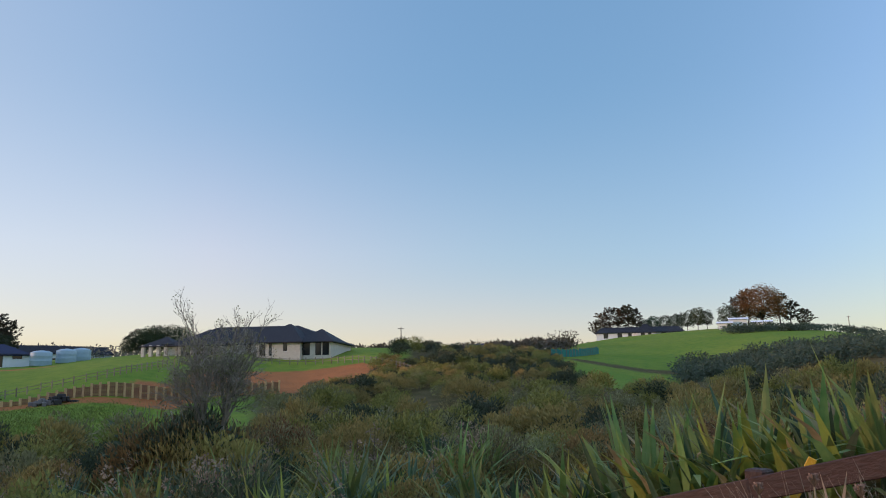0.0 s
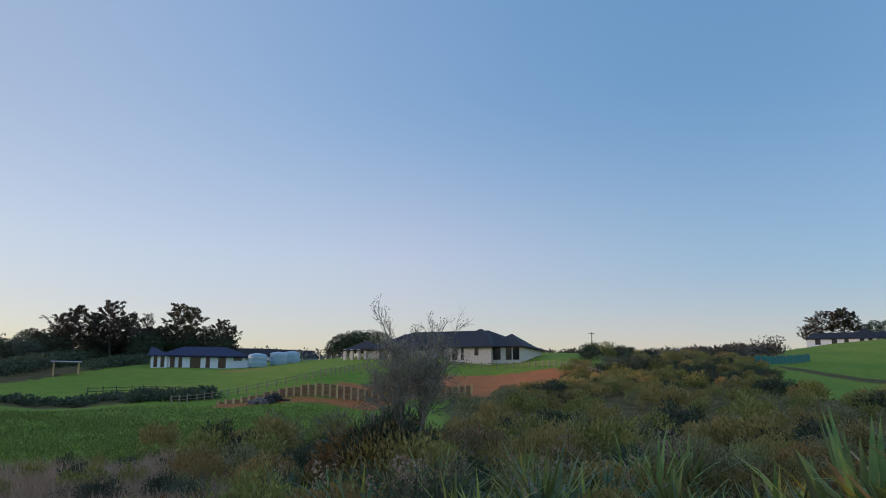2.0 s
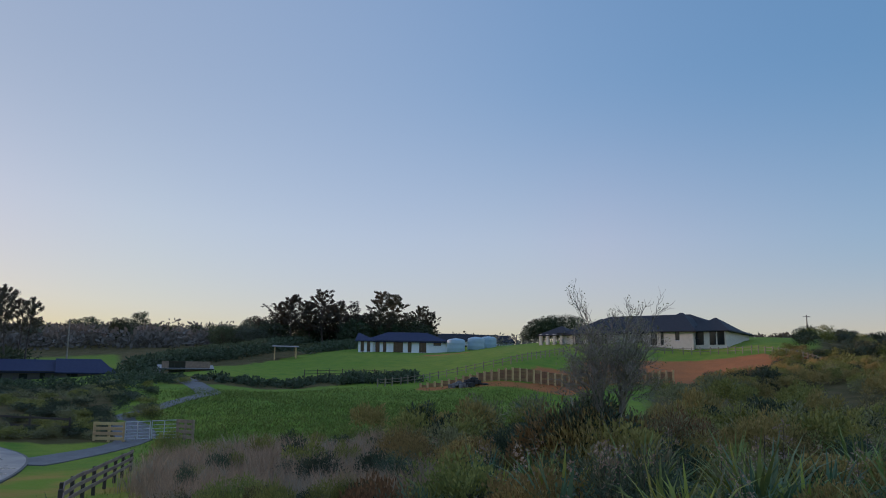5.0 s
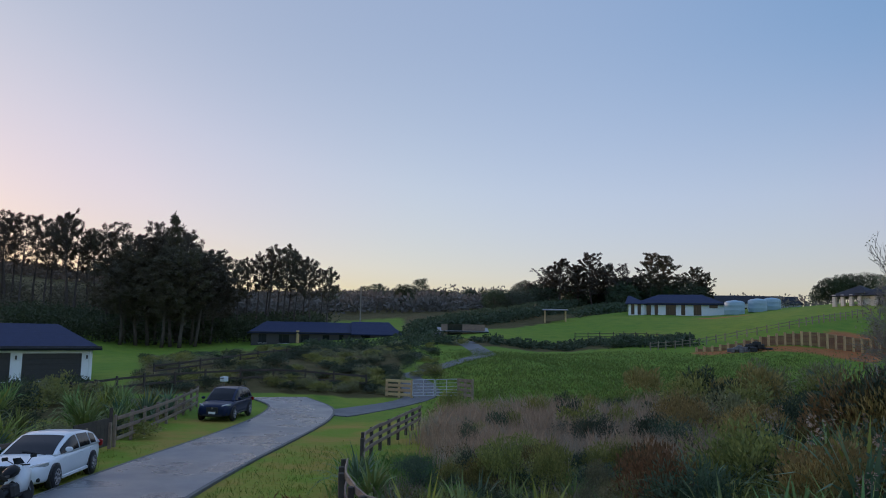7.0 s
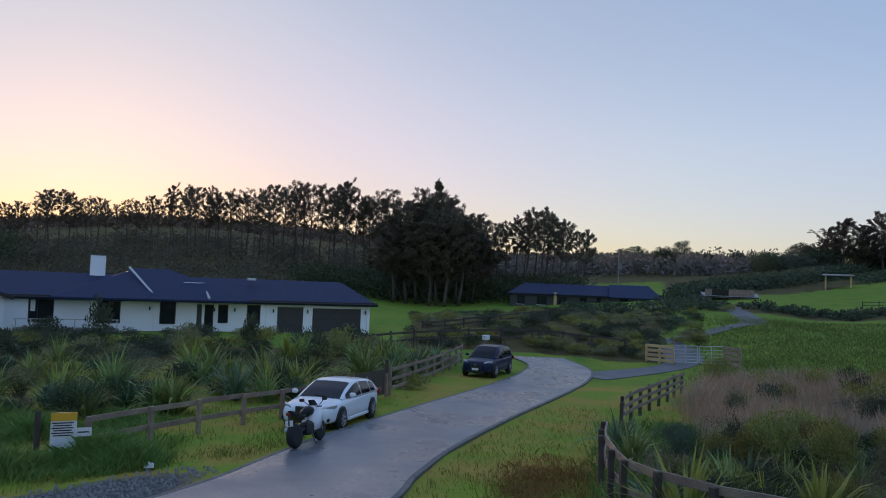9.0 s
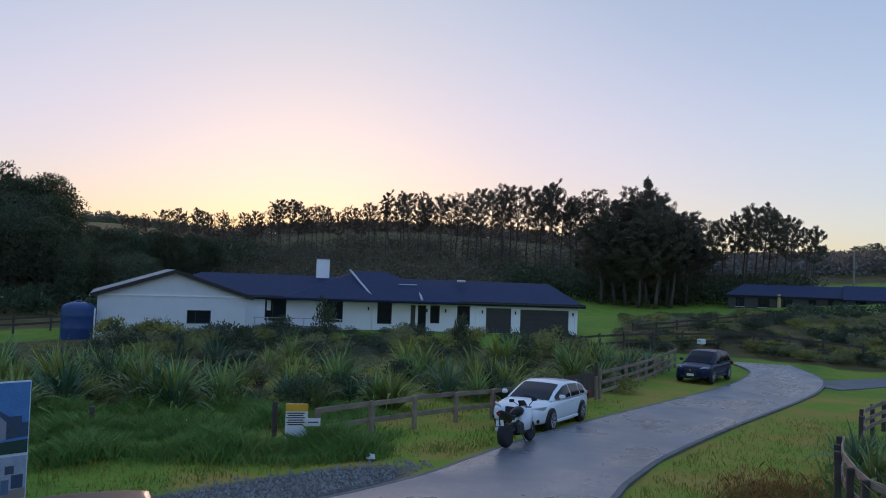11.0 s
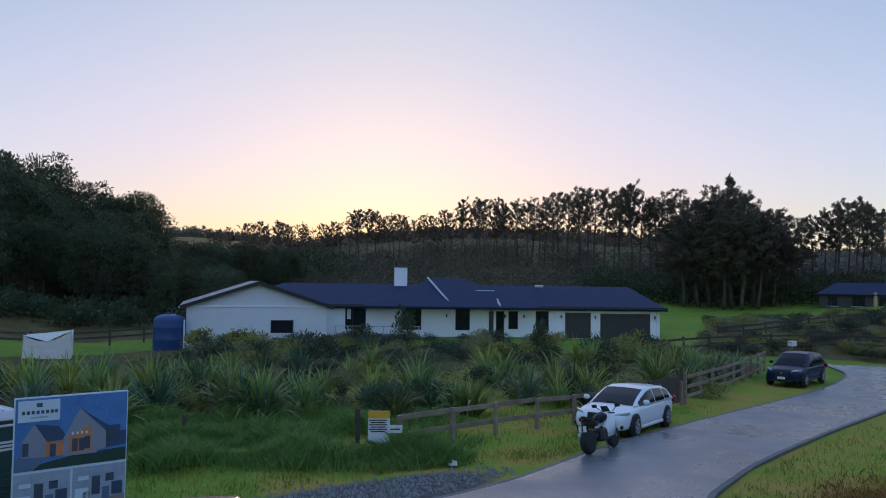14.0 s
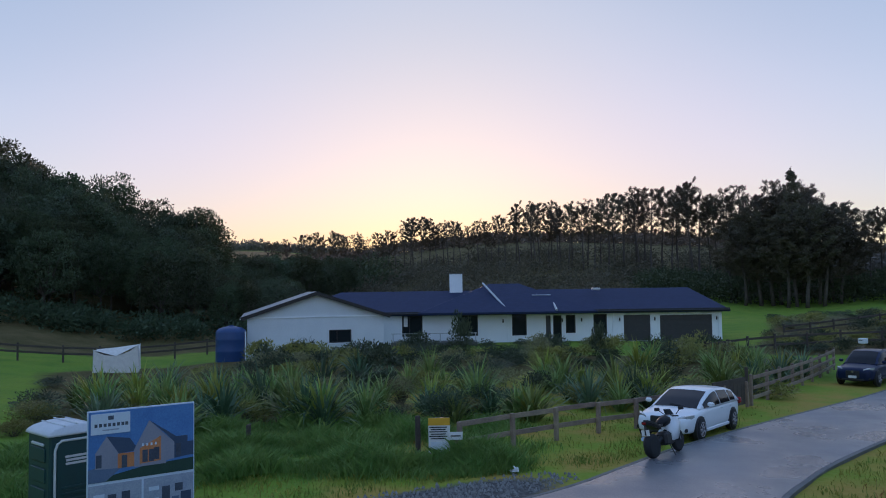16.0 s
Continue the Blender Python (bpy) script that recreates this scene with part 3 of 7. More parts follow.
fence("dark weathered fence running down to the gate", [(-20.7, 15.72), (-22.55, 17.22), (-25.39, 20.54), (-31.2, 27.66)], 1.8, 1.02, (1.0, 0.7, 0.42), 0.13, 0.04, 0.12, M_TIMBER, post_mat=M_TIMBER_DARK, side=-1, over=.04)
fence("long two-rail timber fence behind the parked cars", [(-20.9, 0.1), (-22.7, 1.9), (-24.9, 4.5), (-26.9, 7.3), (-31.3, 11.7)], 1.9, .95, (.88, 0.4), 0.14, 0.04, 0.12, M_TIMBER, side=1, over=.02)
fence("two-rail timber fence rising along the verge", [(-31.5, 11.8), (-36.5, 15.6), (-41, 18.9), (-45.9, 22.4)], 2.0, 1.15, (1.08, 0.68, 0.3), 0.14, 0.04, 0.12, M_TIMBER, side=-1)
fence("dark two-rail fence across the end of the road", [(-49.54, 15.81), (-53.75, 21.92), (-52.79, 30.75), (-47.89, 38.11)], 2.4, 1.15, (1.05, 0.5), 0.15, 0.04, 0.13, M_TIMBER_DARK)
fence("dark two-rail fence round the meadow behind the white house", [(-62, 26), (-66, 36), (-71, 46)], 2.6, 1.1, (1.0, 0.6), 0.14, 0.04, 0.12, M_TIMBER_DARK)
fence("dark timber fence across the lawn beyond the net shelter", [(-62, -14), (-60, -19), (-55, -25), (-50, -32), (-46, -40)], 2.6, 1.1, (1.0, 0.6), 0.14, 0.04, 0.12, M_TIMBER_DARK)
HILLF = [polar(.7, 99), polar(2.6, 109), polar(4.7, 116), polar(8, 122), polar(12.1, 124.5), polar(16, 125.5), polar(18.4, 124), polar(20.5, 117), polar(22.9, 110), polar(27.9, 106), polar(32.7, 98)]
fence("pale new post-and-rail fence running down the hillside", HILLF, 1.35, 0.98, (0.85, 0.45), 0.07, 0.03, 0.12, M_POST_PALE, side=-1)
fence("dark paddock fence on the lower slope", [polar(29.6, 106), polar(34, 116), polar(38, 122)], 2.2, 1.1, (0.95, 0.5), 0.08, 0.03, 0.1, M_TIMBER_DARK)


M_BOARD_DARK = mat("wall_board", (0.36, 0.215, 0.11), (0.25, 0.145, 0.075), 0.8, 0, 3, 0.3, 0.3)


def retaining_wall():
    a, b = Vector((*polar(29.2, 98.5), 0)), Vector((*polar(11.3, 104.2), 0))
    n = 36
    w = thing("retaining_wall", "retaining wall of tan timber posts and boards below a clay bank", "retaining wall")
    d = (b - a) / n
    ang = math.atan2(d.y, d.x)
    board = Shape().box((0.5, 0, 0), (1, 0.05, 0.2), cham=0.01).mesh("board", M_BOARD_DARK)
    post = Shape().tube([(0, 0, -0.5), (0, 0, 1.0)], 0.15, 8).mesh("post", M_TIMBER_NEW)
    for i in range(n + 1):
        p = a + d * i
        z = land1(p.x, p.y) - 0.1
        h = .88 * (0.7 + 1.25 * min(1, i / 13)) * (1 if i < 31 else 0.8)
        part("post", post, None, w, m=Matrix.Translation((p.x, p.y, z)) @ Matrix.Diagonal((1, 1, h, 1)))
        if i < n:
            for k in range(int(h / 0.21)):
                part("board", board, None, w, m=Matrix.LocRotScale(p + Vector((-d.y, d.x, 0)).normalized() * 0.17 + Vector((0, 0, z + 0.1 + 0.205 * k)), Euler((0, 0, ang)), (d.length, 1, 1)))


retaining_wall()


def board_gate():
    """The dark close-boarded gate in the fence behind the white car."""
    a, b = Vector((-29.0, 9.5, 0)), Vector((-31.2, 11.5, 0))
    a.z, b.z = land1(a.x, a.y), land1(b.x, b.y)
    d = b - a
    g = thing("board_gate", "dark close-boarded timber gate in the verge fence", "gate")
    for k in range(8):
        c = a + d * (k + .5) / 8 + Vector((.1, -.09, .62))
        part("board", Shape().box(c, (d.length / 8 - .012, .03, 1.05), math.atan2(d.y, d.x), cham=.004), M_TIMBER_DARK, g)
    for h in (.25, 1.0):
        part("ledge", Shape().box((a + b) / 2 + Vector((.06, -.055, h)), (d.length, .04, .12), math.atan2(d.y, d.x), cham=.006), M_TIMBER_DARK, g)


board_gate()


def gate():
    pts = [(-44.63, 35.97), (-42.65, 36.66), (-40.76, 37.15), (-38.65, 37.41), (-37.05, 37.15)]
    g = thing("timber_panel", "new tan timber fence panel beside the gate", "fence")
    for (p, q), m_, name in (((pts[0], pts[1]), M_TIMBER_NEW, g), ((pts[3], pts[4]), M_TIMBER_NEW, None)):
        t = name or thing("timber_panel", "weathered pink-brown timber fence panel beside the gate", "fence")
        a, b = Vector((*p, land1(*p))), Vector((*q, land1(*q)))
        d = b - a
        for k in range(3):
            c = a + d * k / 2
            part("post", Shape().box((c.x, c.y, c.z + 0.55), (0.14, 0.14, 1.5), math.atan2(d.y, d.x), cham=0.01), m_ if name else M_TIMBER, t)
        for k in range(4):
            c = (a + b) / 2 + Vector((0, 0, 0.25 + 0.32 * k))
            part("board", Shape().box(c + Vector((0.09 * d.y, -0.09 * d.x, 0)) / d.length, (d.length, 0.04, 0.2), math.atan2(d.y, d.x), cham=0.008), m_ if name else M_TIMBER, t)
    for p, q in ((pts[1], pts[2]), (pts[2], pts[3])):
        t = thing("farm_gate", "galvanised tubular steel farm gate, closed across the drive", "gate", group="pair of farm gates")
        a, b = Vector((*p, land1(*p) + 0.18)), Vector((*q, land1(*q) + 0.18))
        d = (b - a).normalized()
        a, b = a + d * 0.09, b - d * 0.05
        for h in (0, 0.2, 0.4, 0.62, 0.85, 1.1):
            part("bar", Shape().tube([a + Vector((0, 0, h)), b + Vector((0, 0, h))], 0.03 if h in (0, 1.1) else 0.018, 6), M_GALV, t)
        for k in (0, 0.5, 1):
            c = a + (b - a) * k
            part("upright", Shape().tube([c, c + Vector((0, 0, 1.1))], 0.03, 6), M_GALV, t)


gate()

# ---- buildings ----
def hip_roof(L, D, rise, over=0.5, hip0=None, hip1=None, z=0.0, thick=0.16):
    """A roof over 0..L by 0..D; hip0, hip1: how far the ridge stands in from each end (0: a gable)."""
    h0, h1 = (D / 2 if hip0 is None else hip0), (D / 2 if hip1 is None else hip1)
    s = Shape()
    o, zo = over, z - over * rise / (D / 2)
    e = [(-o, -o, zo), (L + o, -o, zo), (L + o, D + o, zo), (-o, D + o, zo)]
    r0, r1 = (h0 if h0 else -o, D / 2, z + rise), (L - h1 if h1 else L + o, D / 2, z + rise)
    v = e + [r0, r1] + [(x, y, q - thick) for x, y, q in e]
    f = [(0, 1, 5, 4), (2, 3, 4, 5), (1, 2, 5), (3, 0, 4), (0, 6, 7, 1), (1, 7, 8, 2), (2, 8, 9, 3), (3, 9, 6, 0), (6, 9, 8, 7)]
    return s.add(v, f)


def window(parent, x, z, w, h, y=0.0, frame=M_ALU, glass=M_GLASS, name="window", sill=True):
    """A window in the wall that faces -y, its lower left corner at x, z: a frame set in the wall with a pane behind it."""
    s = Shape()
    t = 0.06
    for c, q in (((x + w / 2, y - 0.02, z + t / 2), (w, 0.1, t)), ((x + w / 2, y - 0.02, z + h - t / 2), (w, 0.1, t)), ((x + t / 2, y - 0.02, z + h / 2), (t, 0.1, h - 2 * t)), ((x + w - t / 2, y - 0.02, z + h / 2), (t, 0.1, h - 2 * t))):
        s.box(c, q)
    if w > 1.3:
        s.box((x + w * 0.36, y - 0.02, z + h / 2), (0.05, 0.08, h - 2 * t))
    wn_ = part(name, s, frame, parent)
    part("pane", Shape().box((x + w / 2, y + 0.012, z + h / 2), (w - 2 * t, 0.02, h - 2 * t)), glass, wn_)
    if sill:
        part("sill", Shape().box((x + w / 2, y - 0.05, z - 0.03), (w + 0.08, 0.12, 0.05), cham=0.01), M_PAINT_W, wn_)
    return wn_


def holed_wall(L, H, holes, thick=0.2, y=0.0):
    """A wall 0..L by 0..H facing -y with openings (x, z, w, h) right through it, in one piece."""
    xs = sorted({0.0, L, *[q for x, z, w, h in holes for q in (x, x + w)]})
    zs = sorted({0.0, H, *[q for x, z, w, h in holes for q in (z, z + h)]})
    nx, nz = len(xs), len(zs)
    solid = lambda i, j: 0 <= i < nx - 1 and 0 <= j < nz - 1 and not any(x < (xs[i] + xs[i + 1]) / 2 < x + w and z < (zs[j] + zs[j + 1]) / 2 < z + h for x, z, w, h in holes)
    v = [(a, y, c) for c in zs for a in xs] + [(a, y + thick, c) for c in zs for a in xs]
    k, o, f = lambda i, j: j * nx + i, nx * nz, []
    for i in range(nx - 1):
        for j in range(nz - 1):
            if not solid(i, j):
                continue
            a, b, c, d = k(i, j), k(i + 1, j), k(i + 1, j + 1), k(i, j + 1)
            f += [(a, b, c, d), (o + d, o + c, o + b, o + a)]
            for (p, q), (u, w) in (((a, b), (i, j - 1)), ((b, c), (i + 1, j)), ((c, d), (i, j + 1)), ((d, a), (i - 1, j))):
                if not solid(u, w):
                    f.append((q, p, o + p, o + q))
    return Shape().add(v, f)


def sited(x, y, turn, sink=0.1):
    return pose(x, y, land1(x, y) - sink, 0, 0, turn)


def garage_door(parent, x, z, w, h, y=0.0):
    d = part("garage_door", Shape().box((x + w / 2, y + 0.08, z + h / 2), (w, 0.04, h)), M_DOOR_DARK, parent)
    n = 5
    for i in range(n):
        part("panel", Shape().box((x + w / 2, y + 0.045, z + h * (i + 0.5) / n), (w - 0.06, 0.03, h / n - 0.03), cham=0.01), M_DOOR_DARK, d)


def wall_lamp(parent, x, z, y=0.0):
    part("wall_lamp", Shape().tube([(x, y - 0.08, z - 0.14), (x, y - 0.08, z + 0.14)], 0.06, 8), M_PLASTIC, parent)


def white_house():
    # local x runs to the right along the front, which faces local -y (world +x)
    m = Matrix.Translation((-65, -14, -0.62)) @ Matrix.Rotation(radians(90), 4, "Z")
    h = thing("house", "long white single-storey house with a dark blue tiled roof", "house", m)
    Y = lambda y: y + 14
    L, H, D = 36.2, 2.68, 9.0
    spec = [(-4.3, 0.72, 1.7, 1.72), (0.35, 0.7, 1.65, 1.72), (4.85, 0.68, 1.2, 1.75), (9.3, 0.82, .8, 1.5), (11.6, 0.8, 1.1, 1.55)]
    holes = [(Y(a), b, c, d) for a, b, c, d in spec] + [(Y(7.65), 0.1, 0.4, 2.2), (Y(8.25), 0.1, 0.7, 2.2), (Y(14.1), 0.1, 2.2, 2.15), (Y(17.1), 0.1, 4.3, 2.1)]
    part("wall", holed_wall(L, H, holes), M_PAINT_W, h, "white rendered front wall")
    for c, q in (((L / 2, D - 0.1, H / 2), (L, 0.2, H)), ((0.1, D / 2, H / 2), (0.2, D - 0.4, H)), ((L - 0.1, D / 2, H / 2), (0.2, D - 0.4, H))):
        part("wall", Shape().box(c, q), M_PAINT_W, h)
    for x, z, w, q in holes[:5]:
        window(h, x, z, w, q, 0.06)
    # a pale blind hangs in one window
    part("blind", Shape().box((Y(-4.0), 0.045, 1.95), (0.32, 0.02, 0.85)), M_WHITE, h, "pale half-drawn blind")
    part("entry_door", Shape().box((Y(7.85), 0.12, 1.2), (0.4, 0.06, 2.2), cham=0.01), M_DOOR_DARK, h)
    window(h, Y(8.25), 0.1, 0.7, 2.2, 0.1, sill=False)
    garage_door(h, Y(14.1), 0.1, 2.2, 2.15)
    garage_door(h, Y(17.1), 0.1, 4.3, 2.1)
    for x in (4.1, 9.0, 10.6, 13.75, 16.65, 21.75):
        wall_lamp(h, Y(x), 1.9, -0.02)
    part("roof", hip_roof(L, D, 1.66, 0.55, 4.0, 1.4, H + 0.12), M_ROOF, h)
    # the higher hip over the middle
    mid = hip_roof(13.6, 10.4, 2.14, 0.5, 5.6, 5.4, H + 0.2)
    mid.v = [(x + Y(-2.4), y - 1.0, z) for x, y, z in mid.v]
    part("roof", mid, M_ROOF, h)
    part("flashing", Shape().tube([(Y(2.6), 3.4, H + 2.4), (Y(4.4), -0.7, H + 0.2)], 0.09, 5), M_GALV, h)
    part("flashing", Shape().tube([(Y(8.3), 1.6, H + 1.05), (Y(8.4), -1.4, H + 0.1)], 0.1, 5), M_GALV, h)
    part("flashing", Shape().tube([(Y(6.7), 1.6, H + 1.3), (Y(8.3), 1.6, H + 1.3)], 0.05, 5), M_GALV, h)
    part("gutter", Shape().tube([(-0.5, -0.62, H - 0.08), (L + 0.5, -0.62, H - 0.08)], 0.075, 6), M_ALU, h)
    part("fascia", Shape().box((L / 2, -0.54, H - 0.02), (L + 1.0, 0.03, 0.2)), M_ALU, h)
    for x in (4.45, 13.2, 21.95):
        part("downpipe", Shape().tube([(Y(x), -0.06, 0), (Y(x), -0.06, H - 0.1)], 0.045, 6), M_PAINT_W, h)
    ch = part("chimney", Shape().box((Y(0.25), D / 2, H + 2.1), (1.15, 0.9, 2.3), cham=0.02), M_PAINT_W, h)
    part("cap", Shape().box((Y(0.25), D / 2, H + 3.29), (1.25, 1.0, 0.08), cham=0.02), M_CONCRETE, ch)
    part("roof_vent", Shape().box((Y(12.4), D / 2 - 1.6, H + 1.75), (0.7, 0.5, 0.22), cham=0.05), M_GALV, h)
    deck = part("deck", Shape().box((Y(-1.6), -1.1, 0.2), (7.0, 2.0, 0.3), cham=0.02), M_CONCRETE, h)
    for i in range(8):
        part("baluster", Shape().box((Y(-4.9 + i * 0.95), -2.05, 0.6), (0.07, 0.07, 0.9)), M_GALV, deck)
    part("handrail", Shape().box((Y(-1.6), -2.05, 1.06), (6.9, 0.09, 0.06)), M_GALV, deck)


white_house()


def shed():
    m = Matrix.Translation((-53.2, -14.1, -1.05)) @ Matrix.Rotation(radians(104), 4, "Z")
    s = thing("shed", "pale grey gabled shed with a dark-edged roof", "shed", m)
    L, H, D, R = 9.4, 3.3, 10.0, 1.55
    holes = [(5.55, 1.4, 1.55, 0.9)]
    part("wall", holed_wall(L, H, holes, 0.16), M_CLAD, s)
    part("gable", Shape().add([(0, 0, H), (L, 0, H), (L / 2, 0, H + R), (0, 0.16, H), (L, 0.16, H), (L / 2, 0.16, H + R)], [(0, 1, 2), (5, 4, 3), (0, 3, 4, 1), (1, 4, 5, 2), (2, 5, 3, 0)]), M_CLAD, s)
    part("trim", Shape().box((L / 2, -0.03, H - 0.05), (L, 0.05, 0.1)), M_PAINT_W, s, "white trim board")
    for i in range(7):
        part("joint_cover", Shape().box((0.67 + i * 1.34, -0.008, 0.68), (0.04, 0.012, 1.34)), M_CLAD, s)
    for c, q in (((0.08, D / 2, H / 2), (0.16, D - 0.32, H)), ((L - 0.08, D / 2, H / 2), (0.16, D - 0.32, H)), ((L / 2, D - 0.08, H / 2), (L, 0.16, H))):
        part("wall", Shape().box(c, q), M_CLAD, s)
    window(s, 5.55, 1.4, 1.55, 0.9, 0.05)
    for k, mt in ((-1, M_ROOF_LIGHT), (1, M_ROOF)):
        a, e = math.atan2(R, L / 2), math.hypot(L / 2, R) + 0.45
        part("roof", Shape().box((L / 2 + k * (e / 2) * math.cos(a), D / 2, H + R + 0.1 - e / 2 * math.sin(a)), (e, D + 0.7, 0.1), tilt=Matrix.Rotation(k * a, 3, "Y")), mt, s)
        part("barge_board", Shape().box((L / 2 + k * (e / 2) * math.cos(a), -0.37, H + R + 0.02 - e / 2 * math.sin(a)), (e, 0.04, 0.24), tilt=Matrix.Rotation(k * a, 3, "Y")), M_ALU, s)
    part("gutter", Shape().tube([(-0.42, -0.3, H - 0.1), (-0.42, D + 0.2, H - 0.1)], 0.08, 6), M_PAINT_W, s)


shed()


def water_tank(x, y, r, h, material, label, name="water_tank", group=""):
    t = thing(name, label, "water tank", sited(x, y, rnd(0, 90)), group)
    prof = [(r * 0.99, 0), (r, 0.1), (r, h * 0.30), (r * 1.012, h * 0.32), (r, h * 0.34), (r, h * 0.62), (r * 1.012, h * 0.64), (r, h * 0.66), (r, h * 0.82), (r * 0.97, h * 0.88), (r * 0.75, h * 0.95), (r * 0.3, h), (0.05, h)]
    part("body", Shape().loft([[(a * math.cos(2 * math.pi * k / 28), a * math.sin(2 * math.pi * k / 28), z) for k in range(28)] for a, z in prof]), material, t, smooth=True)
    part("lid", Shape().tube([(0, 0, h - 0.02), (0, 0, h + 0.07)], r * 0.18, 14), material, t)
    part("pipe", Shape().tube([(r + 0.06, 0, 0), (r + 0.06, 0, h * 0.85)], 0.05, 6), M_PAINT_W, t)
    return t


for k, (x, y) in enumerate(((-71.9, 143.2), (-69.4, 147.5), (-69.3, 153.5))):
    water_tank(x, y, 1.85 - .1 * k, 2.8 - .15 * k, M_TANK, "pale blue-grey plastic water tank standing beside the house on the slope", group="row of water tanks")
water_tank(-52.3, -14.95, 1.0, 2.4, M_TANK_BLUE, "dark blue plastic water tank with a pale top beside the shed")


def plain_house(name, label, m, L, D, H, rise, wall, roof, openings, hips=(None, None), extra=()):
    """A single-storey house: front wall with real openings, three more walls, hipped or gabled roofs."""
    h = thing("house", label, "house", m)
    part("wall", holed_wall(L, H, [o[:4] for o in openings]), wall, h)
    for c, q in (((L / 2, D - 0.1, H / 2), (L, 0.2, H)), ((0.1, D / 2, H / 2), (0.2, D - 0.4, H)), ((L - 0.1, D / 2, H / 2), (0.2, D - 0.4, H))):
        part("wall", Shape().box(c, q), wall, h)
    for o in openings:
        window(h, *o[:4], 0.07, sill=len(o) < 5)
    for ex, ey, eL, eD in [(0, 0, L, D)] + [e[:4] for e in extra]:
        part("plinth", Shape().box((ex + eL / 2, ey + eD / 2, -.75), (eL - .06, eD - .06, 1.5)), wall, h)
    part("roof", hip_roof(L, D, rise, 0.6, hips[0], hips[1], H + 0.1), roof, h)
    part("gutter", Shape().tube([(-0.55, -0.66, H - 0.04), (L + 0.55, -0.66, H - 0.04)], 0.08, 6), M_ALU, h)
    for (ex, ey, eL, eD, eH, er, hp, wmat, eo) in extra:
        w = holed_wall(eL, eH, [o[:4] for o in eo])
        w.v = [(a + ex, b + ey, c) for a, b, c in w.v]
        part("wall", w, wmat, h)
        for c, q in (((ex + eL / 2, ey + eD - 0.1, eH / 2), (eL, 0.2, eH)), ((ex + 0.1, ey + eD / 2, eH / 2), (0.2, eD - 0.4, eH)), ((ex + eL - 0.1, ey + eD / 2, eH / 2), (0.2, eD - 0.4, eH))):
            part("wall", Shape().box(c, q), wmat, h)
        for o in eo:
            window(h, ex + o[0], o[1], o[2], o[3], ey + 0.07, sill=len(o) < 5)
        r = hip_roof(eL, eD, er, 0.6, hp[0], hp[1], eH + 0.1)
        r.v = [(a + ex, b + ey, c) for a, b, c in r.v]
        part("roof", r, roof, h)
    return h


# the house on the hill: its front runs from the left end to the right end and faces the viewpoint
hx, hy = -46.2, 134.2
plain_house("house", "large cream house on a hilltop with a steep dark hipped roof", pose(hx, hy, 8.6, 0, 0, -9), 29.5, 11, 2.5, 3.0, M_CREAM, M_ROOF_DARK,
            [(14, .3, 1.2, 2.0), (17, .6, 1.6, 1.5), (20, .1, 1.8, 2.2), (24.5, .6, 1.2, 1.6)], (7, 8),
            [(17.5, -3.5, 7.5, 11, 2.5, 3.0, (3.5, 3.5), M_CREAM, [(0.6, .1, 1.0, 2.2, 0), (2.2, .1, .5, 2.2, 0), (4.6, .8, .7, 1.5)]),
             (24.2, -2.5, 5.6, 8, 2.5, 2.0, (2.7, 2.7), M_CREAM, [(0.4, .1, 1.7, 2.3, 0), (3.0, .1, 1.0, 2.3, 0), (4.2, .1, 1.1, 2.3, 0)]),
             (2.5, -1.5, 8, 9, 2.4, 2.6, (3.9, 3.9), M_CREAM, [(1, .1, 1.6, 2.1, 0), (3.4, .1, 1.4, 2.1, 0), (6, .3, 1.2, 1.9)])])
# posts of its veranda, which stand free under the eave at the far end
ver = thing("veranda", "low veranda roof on thick pale posts beside the hill house", "veranda", pose(-50.6, 134.8, 8.75, 0, 0, -9))
for i in range(4):
    part("post", Shape().box((0.3 + i * 1.4, 0, 1.1), (0.55, 0.55, 2.2), cham=0.02), M_CREAM, ver)
part("roof", hip_roof(6.0, 6, 1.6, 0.4, 3, 3, 2.25), M_ROOF_DARK, ver)
car_pad = thing("patio_umbrella", "folded dark shade on the terrace of the hill house", "shade", pose(-22.2, 128.5, land1(-22.2, 128.5)))
part("pole", Shape().tube([(0, 0, -0.2), (0, 0, 2.1)], 0.04, 6), M_ALU, car_pad)
part("canopy", Shape().loft([[(r * 1.4 * math.cos(k * math.pi / 4), r * 1.0 * math.sin(k * math.pi / 4), z) for k in range(8)] for r, z in ((1, 1.45), (.95, 1.55), (.6, 1.85), (.06, 2.1))]), M_DOOR_DARK, car_pad)

plain_house("house", "white house on a green slope with a blue-black hipped roof", pose(-91.0, 138.2, 7.75, 0, 0, 27), 17.5, 9, 2.5, 1.9, M_PAINT_W, M_ROOF,
            [(2.4, .1, .9, 2.2, 0), (4.0, .1, .7, 2.2, 0), (6.2, .1, 2.0, 2.2, 0), (9.2, .1, .8, 2.2, 0), (11.6, .1, 1.5, 2.2, 0), (14.6, 1.6, 1.6, .6)], (4.5, 4.5),
            [(-1.0, -1.8, 3.0, 8, 2.5, 1.5, (0, 3), M_PAINT_W, [(0.5, .1, .7, 2.2, 0), (1.8, .1, .7, 2.2, 0)])])
